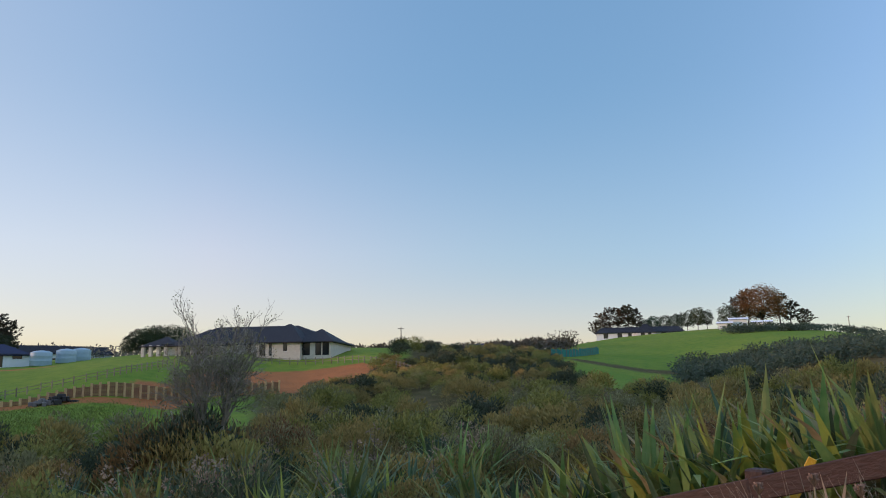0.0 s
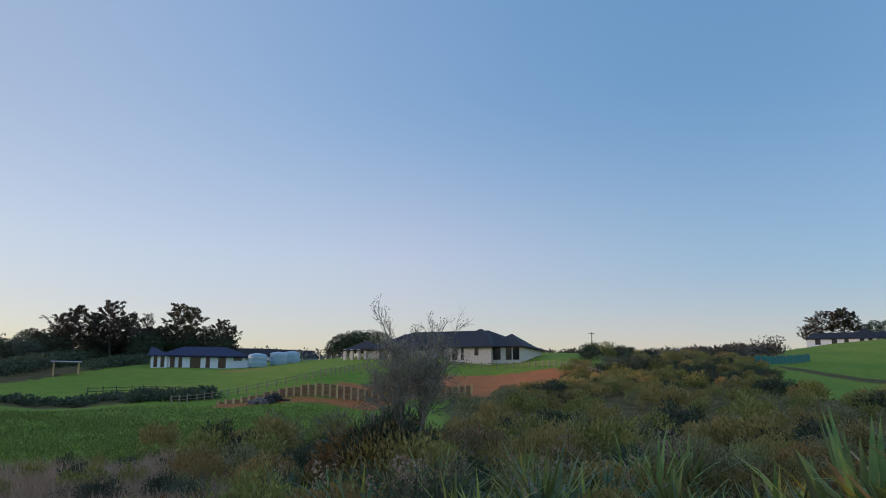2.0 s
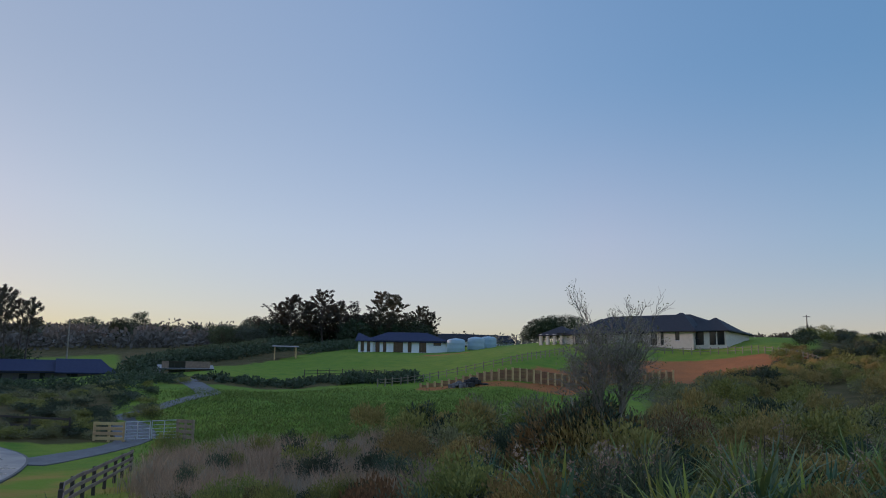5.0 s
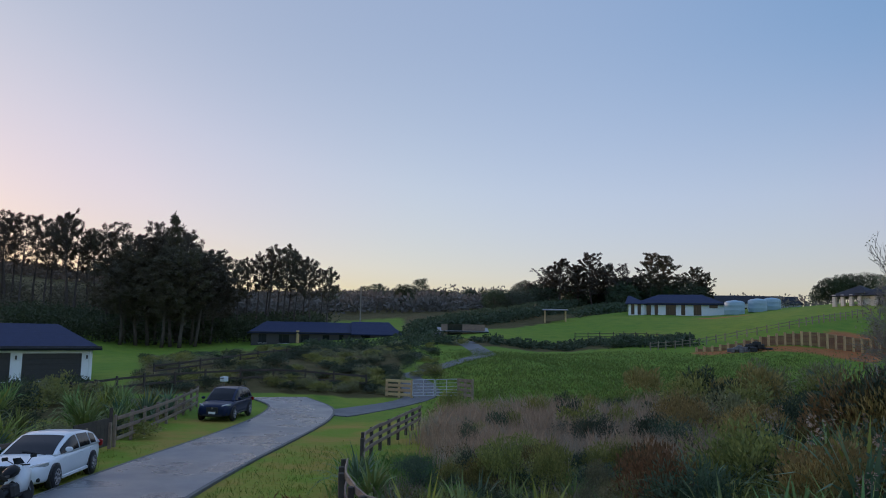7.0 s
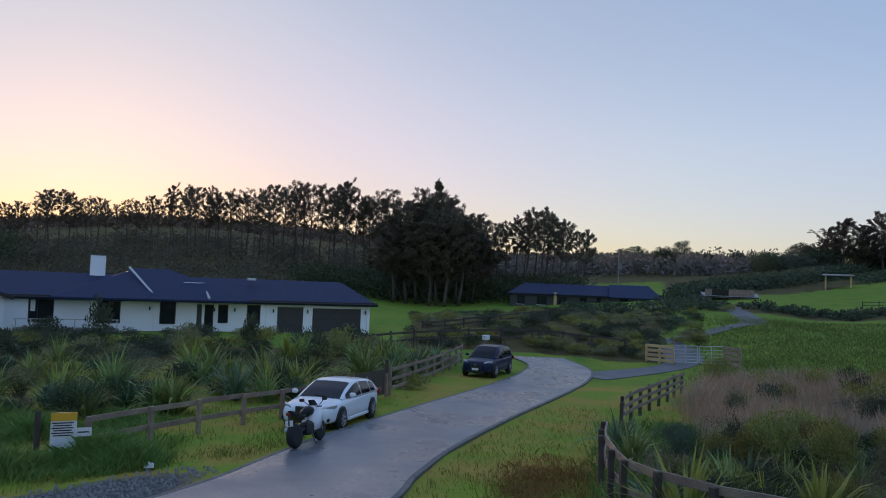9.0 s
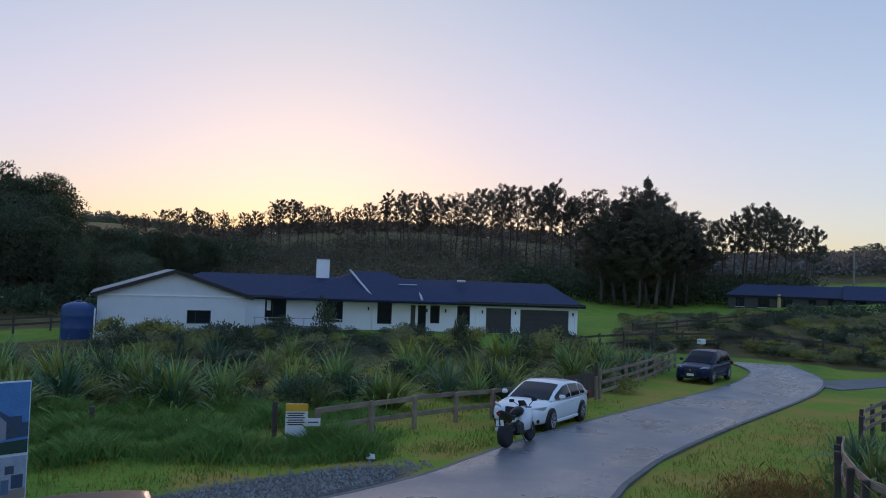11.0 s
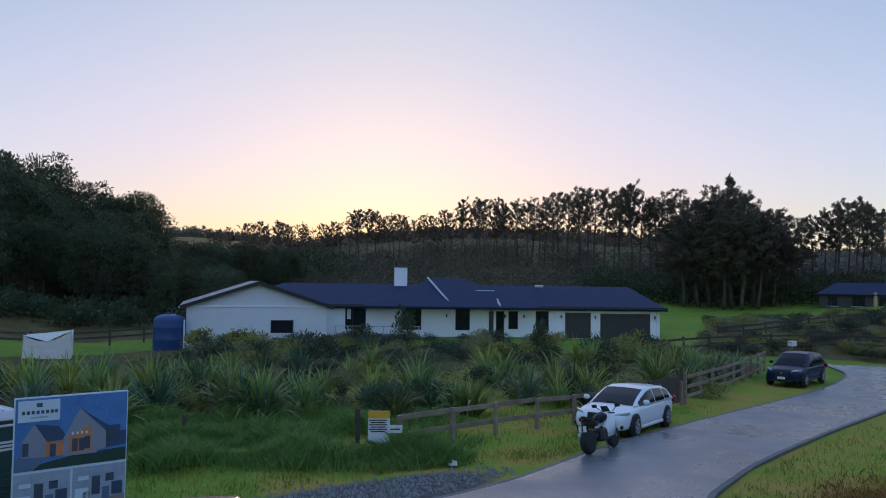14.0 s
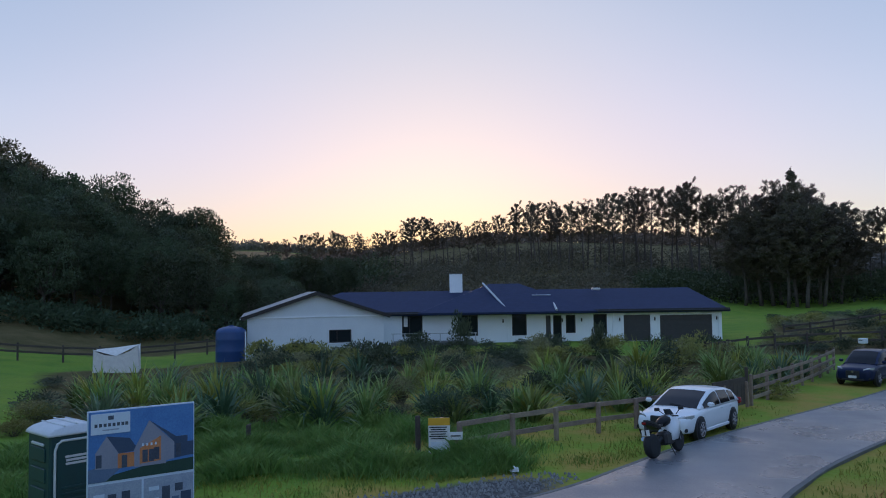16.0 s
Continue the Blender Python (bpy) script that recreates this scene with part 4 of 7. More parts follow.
plain_house("house", "long dark-clad house with a low blue roof beyond the drive", pose(-119.5, 66.5, 0.75, 0, 0, 54.5), 25.5, 9, 2.4, 1.7, M_DOOR_DARK, M_ROOF,
            [(1.2, .5, 1.4, 1.5), (4.6, .5, 1.8, 1.5), (8.3, .5, 1.5, 1.5), (12.0, .5, 1.2, 1.5), (14.8, .1, .8, 2.1, 0)], (2, 2),
            [(17.5, -1.5, 7.5, 9, 2.4, 1.9, (0, 1.5), M_DOOR_DARK, [(1.0, .1, 1.6, 2.1, 0), (4.6, .5, 1.5, 1.5)])])
pil = thing("pillar", "pale timber pillar at the corner of the dark house", "pillar", pose(-114.6, 72.6, 0.8))
part("shaft", Shape().box((0, 0, 1.3), (0.4, 0.4, 2.7), cham=0.02), M_TIMBER_NEW, pil)
for x, y, t, L, D, H in ((-92, 85, 48, 7, 5, 1.1),):
    plain_house("house", "low farm shed with a pale metal roof beyond the paddock", sited(x, y, t), L, D, H * .8, 0.5, M_TIMBER, M_ROOF_LIGHT, [(1, .1, 2.4, 1.9, 0)], (0, 0))
carport = thing("carport", "small open timber carport beside the far paddock", "carport", sited(-98, 118, 40))
for i, j in ((0, 0), (4, 0), (0, 3), (4, 3)):
    part("post", Shape().box((i, j, 1.2), (0.25, 0.25, 2.6), cham=0.02), M_TIMBER_NEW, carport)
part("roof", Shape().box((2, 1.5, 2.6), (5, 4, 0.15), tilt=Matrix.Rotation(0.06, 3, "X"), cham=0.02), M_ROOF_LIGHT, carport)

# the long house on the far hill and the sheds beside it
plain_house("house", "long white farmhouse with a dark roof on a distant green hill", pose(70.5, 343.5, 22.3, 0, 0, -14.5), 37, 9, 2.6, 2.4, M_PAINT_W, M_ROOF_DARK,
            [(3, .1, 2, 2.1, 0), (9, .1, 2, 2.1, 0), (13.5, .1, 1.6, 2.1, 0), (18.5, .1, 2.4, 2.1, 0), (23, .1, 2, 2.1, 0), (27.5, .1, 2, 2.1, 0)], (2, 2),
            [(17, -2, 8, 9, 2.6, 3.4, (3, 3), M_PAINT_W, [(2, .1, 1.6, 2.2, 0), (5, .1, 1.4, 2.2, 0)])])
for x, y, t, L, H in ((117.5, 311, -21, 6.5, 3.6), (112, 309, -21, 5, 2.4), (125, 307, -22, 7, 2.2)):
    plain_house("house", "white shed among bushes on the distant hill", sited(x, y, t), L, 6, H, 0.8, M_PAINT_W, M_PAINT_W, [(L - 1.6, .1, 1.2, 1.9, 0)], (0, 0))
for az, d, t, L in ((30.3, 330, 30, 14), (28.4, 345, 28, 18), (26.6, 350, 27, 12), (25.2, 352, 26, 12), (24, 360, 24, 10)):
    x, y = polar(az, d)
    plain_house("house", "distant suburban house with a grey gabled roof", pose(x, y, land1(x, y) - 1.0, 0, 0, t), L, 8, 4.5, 3.0, M_CLAD, M_ROOF_DARK, [(2, 1, 1.5, 1.4), (L - 4, 1, 1.5, 1.4)], (0, 2))
x, y = polar(-2.2, 260)
plain_house("house", "low building with a blue metal roof beyond the scrub", sited(x, y, 2, 0.5), 20, 9, 2.4, 1.6, M_CLAD, M_ROOF, [(2, .8, 1.5, 1.2)], (0, 0))


# ---- vehicles ----
def wheel(parent, x, y, r, w, side):
    t = part("wheel", Shape().loft([[(x + a * math.cos(2 * math.pi * k / 24), y + b, r + a * math.sin(2 * math.pi * k / 24)) for k in range(24)] for a, b in ((r * .66, -w / 2), (r * .93, -w / 2), (r, -w / 2 + .03), (r, w / 2 - .03), (r * .93, w / 2), (r * .66, w / 2))]), M_RUBBER, parent, smooth=True)
    rim = Shape()
    yo = y + side * (w / 2 + 0.012)
    rim.loft([[(x + a * math.cos(2 * math.pi * k / 24), yo + side * b, r + a * math.sin(2 * math.pi * k / 24)) for k in range(24)] for a, b in ((r * .68, -.02), (r * .68, .008), (r * .6, .008), (r * .58, -.05))], caps=False)
    for k in range(7):
        a = 2 * math.pi * k / 7
        rim.box((x + r * .32 * math.cos(a), yo - side * .01, r + r * .32 * math.sin(a)), (r * .6, 0.03, r * .2), tilt=Matrix.Rotation(-a, 3, "Y"))
    part("rim", rim, M_CHROME, t)


def car(label, m, paint, L=4.7, W=1.82, H=1.44, ground=0.2, belt=0.92, nose=0.68, suv=False, wheel_r=0.33, rails=True):
    """An estate car; local +x is forward."""
    c = thing("car", label, "car", m)
    # lower body: rings across the car, from tail to nose
    st = [(-L / 2, .62, .42, .72), (-L / 2 + .06, .86, .30, .92), (-L / 2 + .5, .97, .22, .99), (-L * .2, 1.0, ground, belt + .02), (0, 1.0, ground, belt), (L * .17, 1.0, ground, belt - .02), (L * .24, .99, ground, belt - .02), (L * .36, .97, ground, belt - .10), (L * .45, .9, .2, nose + .08), (L * .485, .80, .22, nose), (L / 2, .62, .32, nose - .12)]
    rings = []
    for x, w, lo, hi in st:
        hw = W / 2 * w
        mid = lo + (hi - lo) * .55
        rings.append([(x, -hw * .85, lo), (x, -hw * .98, lo + .08), (x, -hw, mid), (x, -hw * .97, hi - .1), (x, -hw * .88, hi - .015), (x, -hw * .4, hi + .025), (x, hw * .4, hi + .025), (x, hw * .88, hi - .015), (x, hw * .97, hi - .1), (x, hw, mid), (x, hw * .98, lo + .08), (x, hw * .85, lo)])
    b = part("body", Shape().loft(rings), paint, c, smooth=True)
    sub = b.modifiers.new("round", "SUBSURF")
    sub.levels = sub.render_levels = 2
    # cabin: a painted shell with a raked screen and tail, panes laid into it
    x0, x1, x2, x3 = -L / 2 + .16, -L / 2 + .62, L * (.055 if suv else .035), L * .275
    hw, tw = W / 2 * .945, W / 2 * .70
    z0 = belt - .05
    px = [x0, x1, x1 + .35, -.35, x2 - .3, x2, (x2 + x3) / 2, x3]
    pz = [z0 + .03, H - .15, H - .05, H, H - .015, H - .055, (H - .055 + z0) / 2 + .035, z0]

    def over(x, v):
        """A point of the shell at x, from the belt (v 0) over the roof's edge (v 1) to the middle (v 2)."""
        zr = float(np.interp(x, px, pz))
        k = (zr - z0) / (H - z0)
        edge = hw + (tw - hw) * max(0, k)
        edge *= 1 - .10 * smooth01(np.array(x), x2 - .2, x3) - .06 * smooth01(np.array(-x), -x1, -x0)
        base = hw * (1 - .10 * smooth01(np.array(x), x2, x3) - .06 * smooth01(np.array(-x), -x1, -x0))
        if v <= 1:
            return Vector((x, float(base + (edge - base) * v + .03 * math.sin(v * math.pi) * k), z0 - .02 + (zr - .035 - z0 + .02) * v))
        return Vector((x, float(edge * (2 - v)), zr - .035 * (2 - v) ** 3))

    def mirrored(p, s_):
        return Vector((p.x, p.y * s_, p.z))

    xs_ = sorted({*[x0 + (x3 - x0) * k / 22 for k in range(23)], *px})
    vs_ = [0, .33, .66, 1, 1.15, 1.5, 2]
    part("cabin", Shape().loft([[mirrored(over(x, v), -1) for v in vs_] + [over(x, v) for v in vs_[-2::-1]] for x in xs_]), paint, c, smooth=True)

    def pane(a0, a1, v0, v1, side=0, lift=.008, n=8):
        rows = []
        for k in range(n + 1):
            x = a0 + (a1 - a0) * k / n
            if side:
                rows.append([mirrored(over(x, v0 + (v1 - v0) * q / 4) + Vector((0, lift, 0)), side) for q in range(5)])
            else:
                half = [over(x, v0 + (2 - v0) * q / 4) + Vector((0, 0, lift * 1.6)) for q in range(5)]
                rows.append([mirrored(p, -1) for p in half] + half[-2::-1])
        part("window", Shape().loft(rows, caps=False, closed=False), M_CARGLASS, c, smooth=True)

    pane(x2 + .04, x3 - .06, 1.12, 2)
    pane(x0 + .10, x1 - .03, 1.12, 2)
    for s in (-1, 1):
        pane(-.26, x3 - .34, .12, .90, s)
        pane(-1.16, -.34, .12, .90, s)
        pane(x1 + .06, -1.23, .16, .86, s)
    rx0 = x1
    if rails:
        for s in (-1, 1):
            part("roof_rail", Shape().tube([(rx0 + .2, s * tw * .93, H - .04), (rx0 + .3, s * tw * .93, H + .02), (x2 - .5, s * tw * .93, H + .02), (x2 - .4, s * tw * .93, H - .03)], .016, 5), M_CHROME if not suv else M_PLASTIC, c)
    wb = L * .595
    fx, bx = L * .315, L * .315 - wb
    for x in (fx, bx):
        for s in (-1, 1):
            # solid black disc stands in for the shaded gap round the tyre
            arch = Shape().tube([(x, s * (W / 2 - .12), wheel_r), (x, s * (W / 2 - .004), wheel_r)], wheel_r + .05, 24)
            part("wheel_arch", arch, M_PLASTIC, c)
            wheel(c, x, s * (W / 2 - .085), wheel_r, .23, s)
    for s in (-1, 1):
        part("headlight", Shape().loft([[(L * .40, s * W * .47, nose + .02), (L * .40, s * W * .47, nose + .10), (L * .455, s * W * .40, nose + .07), (L * .455, s * W * .40, nose - .06)], [(L * .470, s * W * .30, nose - .06), (L * .462, s * W * .32, nose + .07), (L * .485, s * W * .26, nose + .02), (L * .488, s * W * .26, nose - .07)]]), M_LENS, c)
        part("tail_light", Shape().box((-L / 2 + .1, s * W * .39, .83), (.14, .3, .2), cham=.03), M_RED, c)
        mr = part("mirror", Shape().box((L * .19, s * (W / 2 + .08), belt + .08), (.12, .2, .14), cham=.04), paint, c)
        part("glass", Shape().box((L * .19 - .063, s * (W / 2 + .08), belt + .08), (.006, .16, .1)), M_GLASS, mr)
        for x in (-.15, -1.0):
            part("door_handle", Shape().box((x * 1.0 - .1, s * (W / 2 + .005), belt - .12), (.18, .03, .03), cham=.01), paint if not suv else M_CHROME, c)
        part("sill", Shape().box((-.05, s * (W / 2 - .05), ground + .05), (wb - .8, .08, .1), cham=.02), M_PLASTIC if suv else paint, c)
        part("fog_lamp", Shape().box((L * .475, s * W * .36, .36), (.06, .26, .11), cham=.03), M_PLASTIC, c)
    part("grille", Shape().box((L * .497, 0, .56), (.05, .62, .34), cham=.05), M_PLASTIC, c)
    part("air_intake", Shape().box((L * .492, 0, .30), (.06, 1.0, .12), cham=.03), M_PLASTIC, c)
    part("number_plate", Shape().box((L * .497 + .03, 0, .43), (.02, .36, .12)), M_WHITE, c)
    part("emblem", Shape().tube([(L * .497 + .02, 0, .67), (L * .497 + .035, 0, .67)], .055, 12), M_CHROME, c)
    part("wiper", Shape().tube([(x3 - .02, .5, z0 + .03), (x3 - .16, -.2, z0 + .12)], .012, 4), M_PLASTIC, c)
    return c


def on_road(x, y, turn, up=0.05):
    z = land1(x, y) + up
    a = radians(turn)
    dz = land1(x + 1.4 * math.cos(a), y + 1.4 * math.sin(a)) - land1(x - 1.4 * math.cos(a), y - 1.4 * math.sin(a))
    return pose(x, y, z, 0, -math.degrees(math.atan2(dz, 2.8)), turn)


car("white estate car with silver alloy wheels parked on the grass verge", on_road(-25.1, 7.45, -38, .0), M_CARWHITE, 4.7, 1.82, 1.38, rails=False)
car("dark blue sports utility car parked on the grass verge", on_road(-39.3, 20.6, -46, 0.03), M_CARDARK, 4.45, 1.8, 1.6, .26, 1.0, .78, True, .35)
car("black car standing on the road below the bank", pose(-7.95, -2.05, land1(-9, -2.3) + .09, 0, 0, 16), M_CARBLACK, 4.4, 1.78, 1.60, rails=False)


def motorcycle():
    b = thing("motorcycle", "white and black sports motorcycle on its stand at the road edge", "motorcycle", on_road(-20.86, 5.54, 138) @ pose(0, 0, 0, -9, 0, 0))
    for x, w in ((-.70, .19), (.70, .12)):
        r = .31
        t = part("wheel", Shape().loft([[(x + a * math.cos(2 * math.pi * k / 24), bb, r + a * math.sin(2 * math.pi * k / 24)) for k in range(24)] for a, bb in ((r * .68, -w / 2), (r * .9, -w / 2), (r * .98, -w / 4), (r, 0), (r * .98, w / 4), (r * .9, w / 2), (r * .68, w / 2))]), M_RUBBER, b, smooth=True)
        rim = Shape()
        for k in range(5):
            a = 2 * math.pi * k / 5
            rim.box((x + r * .36 * math.cos(a), 0, r + r * .36 * math.sin(a)), (r * .7, .04, .04), tilt=Matrix.Rotation(-a, 3, "Y"))
        part("rim", rim, M_PLASTIC, t)
    part("frame", Shape().tube([(-.7, 0, .31), (-.25, 0, .42), (.1, 0, .5), (.42, 0, .9)], [.05, .08, .1, .05], 8), M_PLASTIC, b)
    part("engine", Shape().box((.05, 0, .42), (.5, .34, .34), cham=.06), M_PLASTIC, b)
    part("tank", Shape().loft([[(x, w * math.cos(k * math.pi / 5), z + h * math.sin(k * math.pi / 5)) for k in range(10)] for x, w, z, h in ((-.18, .08, .78, .06), (-.05, .15, .83, .12), (.15, .17, .86, .15), (.32, .12, .86, .1))]), M_CARBLACK, b, "black fuel tank", True)
    part("fairing", Shape().loft([[(x, -w, z - h), (x, -w * 1.1, z), (x, -w * .5, z + h), (x, w * .5, z + h), (x, w * 1.1, z), (x, w, z - h)] for x, w, z, h in ((.1, .2, .55, .2), (.35, .22, .66, .3), (.6, .2, .78, .2), (.78, .1, .78, .1))]), M_CARWHITE, b, "white front fairing", True)
    part("windscreen", Shape().loft([[(.5, -.13, .98), (.5, .13, .98)], [(.38, -.1, 1.14), (.38, .1, 1.14)]], caps=False, closed=False), M_GLASS, b)
    part("seat", Shape().loft([[(x, -w, z - .05), (x, -w, z), (x, w, z), (x, w, z - .05)] for x, w, z in ((-.15, .1, .8), (-.4, .13, .8), (-.6, .12, .9), (-.85, .06, .98))]), M_PLASTIC, b)
    part("tail", Shape().loft([[(x, -w, z - .07), (x, -w, z), (x, w, z), (x, w, z - .07)] for x, w, z in ((-.35, .15, .75), (-.65, .13, .85), (-.95, .06, .95))]), M_CARBLACK, b, "black tail panel")
    part("tail_light", Shape().box((-.95, 0, .9), (.05, .12, .06), cham=.015), M_RED, b)
    part("number_plate", Shape().box((-.93, 0, .66), (.02, .22, .15)), M_WHITE, b)
    part("mudguard", Shape().tube([(-.9, 0, .88), (-.94, 0, .6)], .03, 5), M_PLASTIC, b)
    for s in (-1, 1):
        part("fork", Shape().tube([(.7, s * .1, .31), (.44, s * .1, .95)], .03, 6), M_CHROME, b)
        part("handlebar", Shape().tube([(.42, s * .06, .96), (.32, s * .33, .95)], .02, 6), M_PLASTIC, b)
        mr = part("mirror", Shape().tube([(.55, s * .16, .98), (.5, s * .32, 1.12)], .012, 5), M_PLASTIC, b)
        part("glass", Shape().box((.5, s * .35, 1.14), (.04, .16, .09), cham=.02), M_PLASTIC, mr)
    part("exhaust", Shape().tube([(-.1, .16, .35), (-.35, .18, .36), (-.75, .2, .5)], [.03, .06, .06], 8), M_CHROME, b)
    part("stand", Shape().tube([(-.05, -.16, .28), (-.1, -.3, .0)], .015, 5), M_PLASTIC, b)


motorcycle()


# ---- things by the road ----
def portable_toilet():
    t = thing("portable_toilet", "dark green portable toilet with a domed white roof", "toilet", pose(-14.55, -7.2, land1(-14.55, -7.2) - .04, 0, 0, 49) @ Matrix.Scale(.9, 4))
    # the door faces local +x
    part("base", Shape().box((0, 0, .08), (1.12, 1.12, .16), cham=.03), M_PLASTIC, t)
    part("wall", Shape().box((0, 0, 1.12), (1.06, 1.06, 1.95), cham=.04), M_LOO, t)
    prof = [(0.57 * math.cos(a), 2.08 + .2 * math.sin(a)) for a in [i * math.pi / 12 for i in range(13)]]
    part("roof", Shape().loft([[(x, y * k, 2.06 + (z - 2.06) * q) for y, z in prof] for x, k, q in ((-.58, 1, .9), (-.5, 1.02, 1), (.5, 1.02, 1), (.58, 1, .9))]), M_LOOROOF, t, smooth=True)
    for i in range(5):
        part("roof_rib", Shape().tube([(-.56, .5 * math.cos(.6 + i * .5) , 2.09 + .2 * math.sin(.6 + i * .5)), (.56, .5 * math.cos(.6 + i * .5), 2.09 + .2 * math.sin(.6 + i * .5))], .018, 5), M_LOOROOF, t)
    d = part("door", Shape().box((.54, 0, 1.1), (.03, .78, 1.78), cham=.015), M_LOO, t)
    for k in range(6):
        part("moulding", Shape().box((.556, 0, .45 + k * .12), (.02, .6, .06), cham=.01), M_LOO, d)
    trim = [(.545, -.43, .2), (.545, -.43, 1.8), (.545, -.38, 1.93), (.545, -.3, 1.98), (.545, .3, 1.98), (.545, .38, 1.93), (.545, .43, 1.8), (.545, .43, .2)]
    part("door_trim", Shape().tube(trim, .026, 6), M_LOOROOF, t, "pale moulded door surround")
    part("latch", Shape().box((.57, .28, 1.12), (.04, .1, .1), cham=.02), M_LOOROOF, d)
    for z, w in ((1.66, .44), (1.59, .40), (1.52, .42)):
        part("lettering", Shape().box((.562, -.02, z), (.006, w, .045)), M_LOOROOF, d, "line of small pale writing")
    for s in (-1, 1):
        for z in (.5, .9, 1.3, 1.7):
            part("side_moulding", Shape().box((0, s * .54, z), (.7, .03, .28), cham=.015), M_LOO, t)
        part("side_vent", Shape().box((0, s * .545, 1.9), (.6, .04, .06), cham=.015), M_LOOROOF, t)


portable_toilet()


def billboard():
    # face towards +x, seen a little from the side; width 2.4, height 2.0
    b = thing("billboard", "printed builder's sign board showing a house at dusk, on timber legs", "billboard", pose(-13.88, -5.5, land1(-13.88, -5.5), 0, 0, 127))
    M = {k: mat("print_" + k, c, d, 0.45, 0, 3, 0, 0, 0.4) for k, c, d in (("sky", (.07, .17, .42), (.10, .24, .52)), ("lawn", (.02, .05, .04), (.03, .07, .05)), ("gable", (.30, .30, .36), (.24, .25, .32)), ("roofs", (.045, .07, .13), (.06, .09, .15)), ("glow", (.62, .25, .10), (.45, .17, .07)), ("room", (.40, .44, .52), (.28, .32, .42)), ("dark", (.05, .06, .09), (.08, .10, .14)), ("wood", (.33, .26, .24), (.26, .21, .20)), ("white", (.62, .70, .80), (.55, .63, .74)), ("paving", (.10, .15, .25), (.14, .19, .30)))}
    W, H, Z = 1.82, 2.25, .05
    part("panel", Shape().box((0, .03, Z + H / 2), (W, .04, H), cham=.004), M["white"], b, "white printed panel")
    for x in (-.7, .7):
        part("leg", Shape().box((x, .11, (Z + H) / 2 - .25), (.09, .09, Z + H + .4), cham=.008), M_TIMBER, b)

    def flat(name, pts, key, y):
        s = Shape()
        n = len(pts)
        p = [(x * W - W / 2, Z + z * H) for x, z in pts]
        s.add([(x, .01 - y, z) for x, z in p] + [(x, .008, z) for x, z in p], [tuple(range(n))] + [(i, n + i, n + (i + 1) % n, (i + 1) % n) for i in range(n)])
        return part(name, s, M[key], b)

    flat("picture", [(.01, .46), (.99, .46), (.99, .99), (.01, .99)], "sky", .004)
    flat("lawn", [(.01, .46), (.99, .46), (.99, .56), (.5, .54), (.2, .5), (.01, .55)], "lawn", .006)
    flat("path", [(.01, .46), (.16, .46), (.3, .55), (.1, .58), (.01, .56)], "paving", .007)
    flat("building", [(.07, .56), (.07, .68), (.17, .80), (.30, .66), (.30, .55)], "gable", .008)
    flat("building", [(.17, .80), (.38, .77), (.46, .67), (.28, .66)], "roofs", .009)
    flat("building", [(.27, .55), (.27, .66), (.44, .66), (.44, .55)], "glow", .010)
    flat("building", [(.42, .54), (.42, .68), (.56, .89), (.72, .76), (.72, .54)], "gable", .012)
    flat("building", [(.47, .56), (.47, .68), (.67, .76), (.67, .57)], "glow", .014)
    flat("building", [(.56, .89), (.82, .74), (.82, .68), (.72, .77)], "roofs", .013)
    flat("building", [(.72, .56), (.72, .76), (.80, .70), (.80, .57)], "gable", .0125)
    flat("building", [(.80, .57), (.80, .74), (.93, .74), (.93, .58)], "roofs", .011)
    flat("building", [(.93, .58), (.93, .69), (.99, .69), (.99, .58)], "roofs", .010)
    for x, z in ((.10, .62), (.33, .60), (.52, .62), (.58, .62), (.63, .63), (.84, .64)):
        flat("opening", [(x - .025, z - .05), (x + .025, z - .05), (x + .025, z + .045), (x - .025, z + .045)], "dark", .016)
    for x in (.50, .54, .58, .62):
        flat("lamp", [(x - .009, .695), (x + .009, .695), (x + .009, .715), (x - .009, .715)], "white", .016)
    for x0, x1 in ((.01, .49), (.51, .99)):
        w = x1 - x0
        flat("picture", [(x0, .12), (x1, .12), (x1, .44), (x0, .44)], "room", .004)
        flat("floor", [(x0, .12), (x1, .12), (x1, .2), (x0, .17)], "wood", .006)
        for a, c, e, g, key in ((.05, .18, .3, .28, "white"), (.36, .22, .52, .36, "dark"), (.56, .16, .7, .27, "paving"), (.74, .2, .95, .3, "roofs"), (.1, .34, .3, .37, "white"), (.62, .31, .78, .37, "dark"), (.2, .2, .34, .25, "wood")):
            flat("furniture", [(x0 + w * a, c), (x0 + w * e, c), (x0 + w * e, g), (x0 + w * a, g)], key, .008)
    flat("label", [(.03, .82), (.38, .82), (.38, .975), (.03, .975)], "white", .018)
    flat("emblem", [(.18, .925), (.23, .925), (.23, .955), (.18, .955)], "dark", .020)
    for i, x in enumerate((.06, .10, .14, .18, .22, .26, .30, .335)):
        flat("mark", [(x, .875), (x + .026, .875), (x + .026, .9), (x, .9)], "dark", .020)
    flat("mark", [(.13, .845), (.28, .845), (.28, .855), (.13, .855)], "room", .020)


billboard()


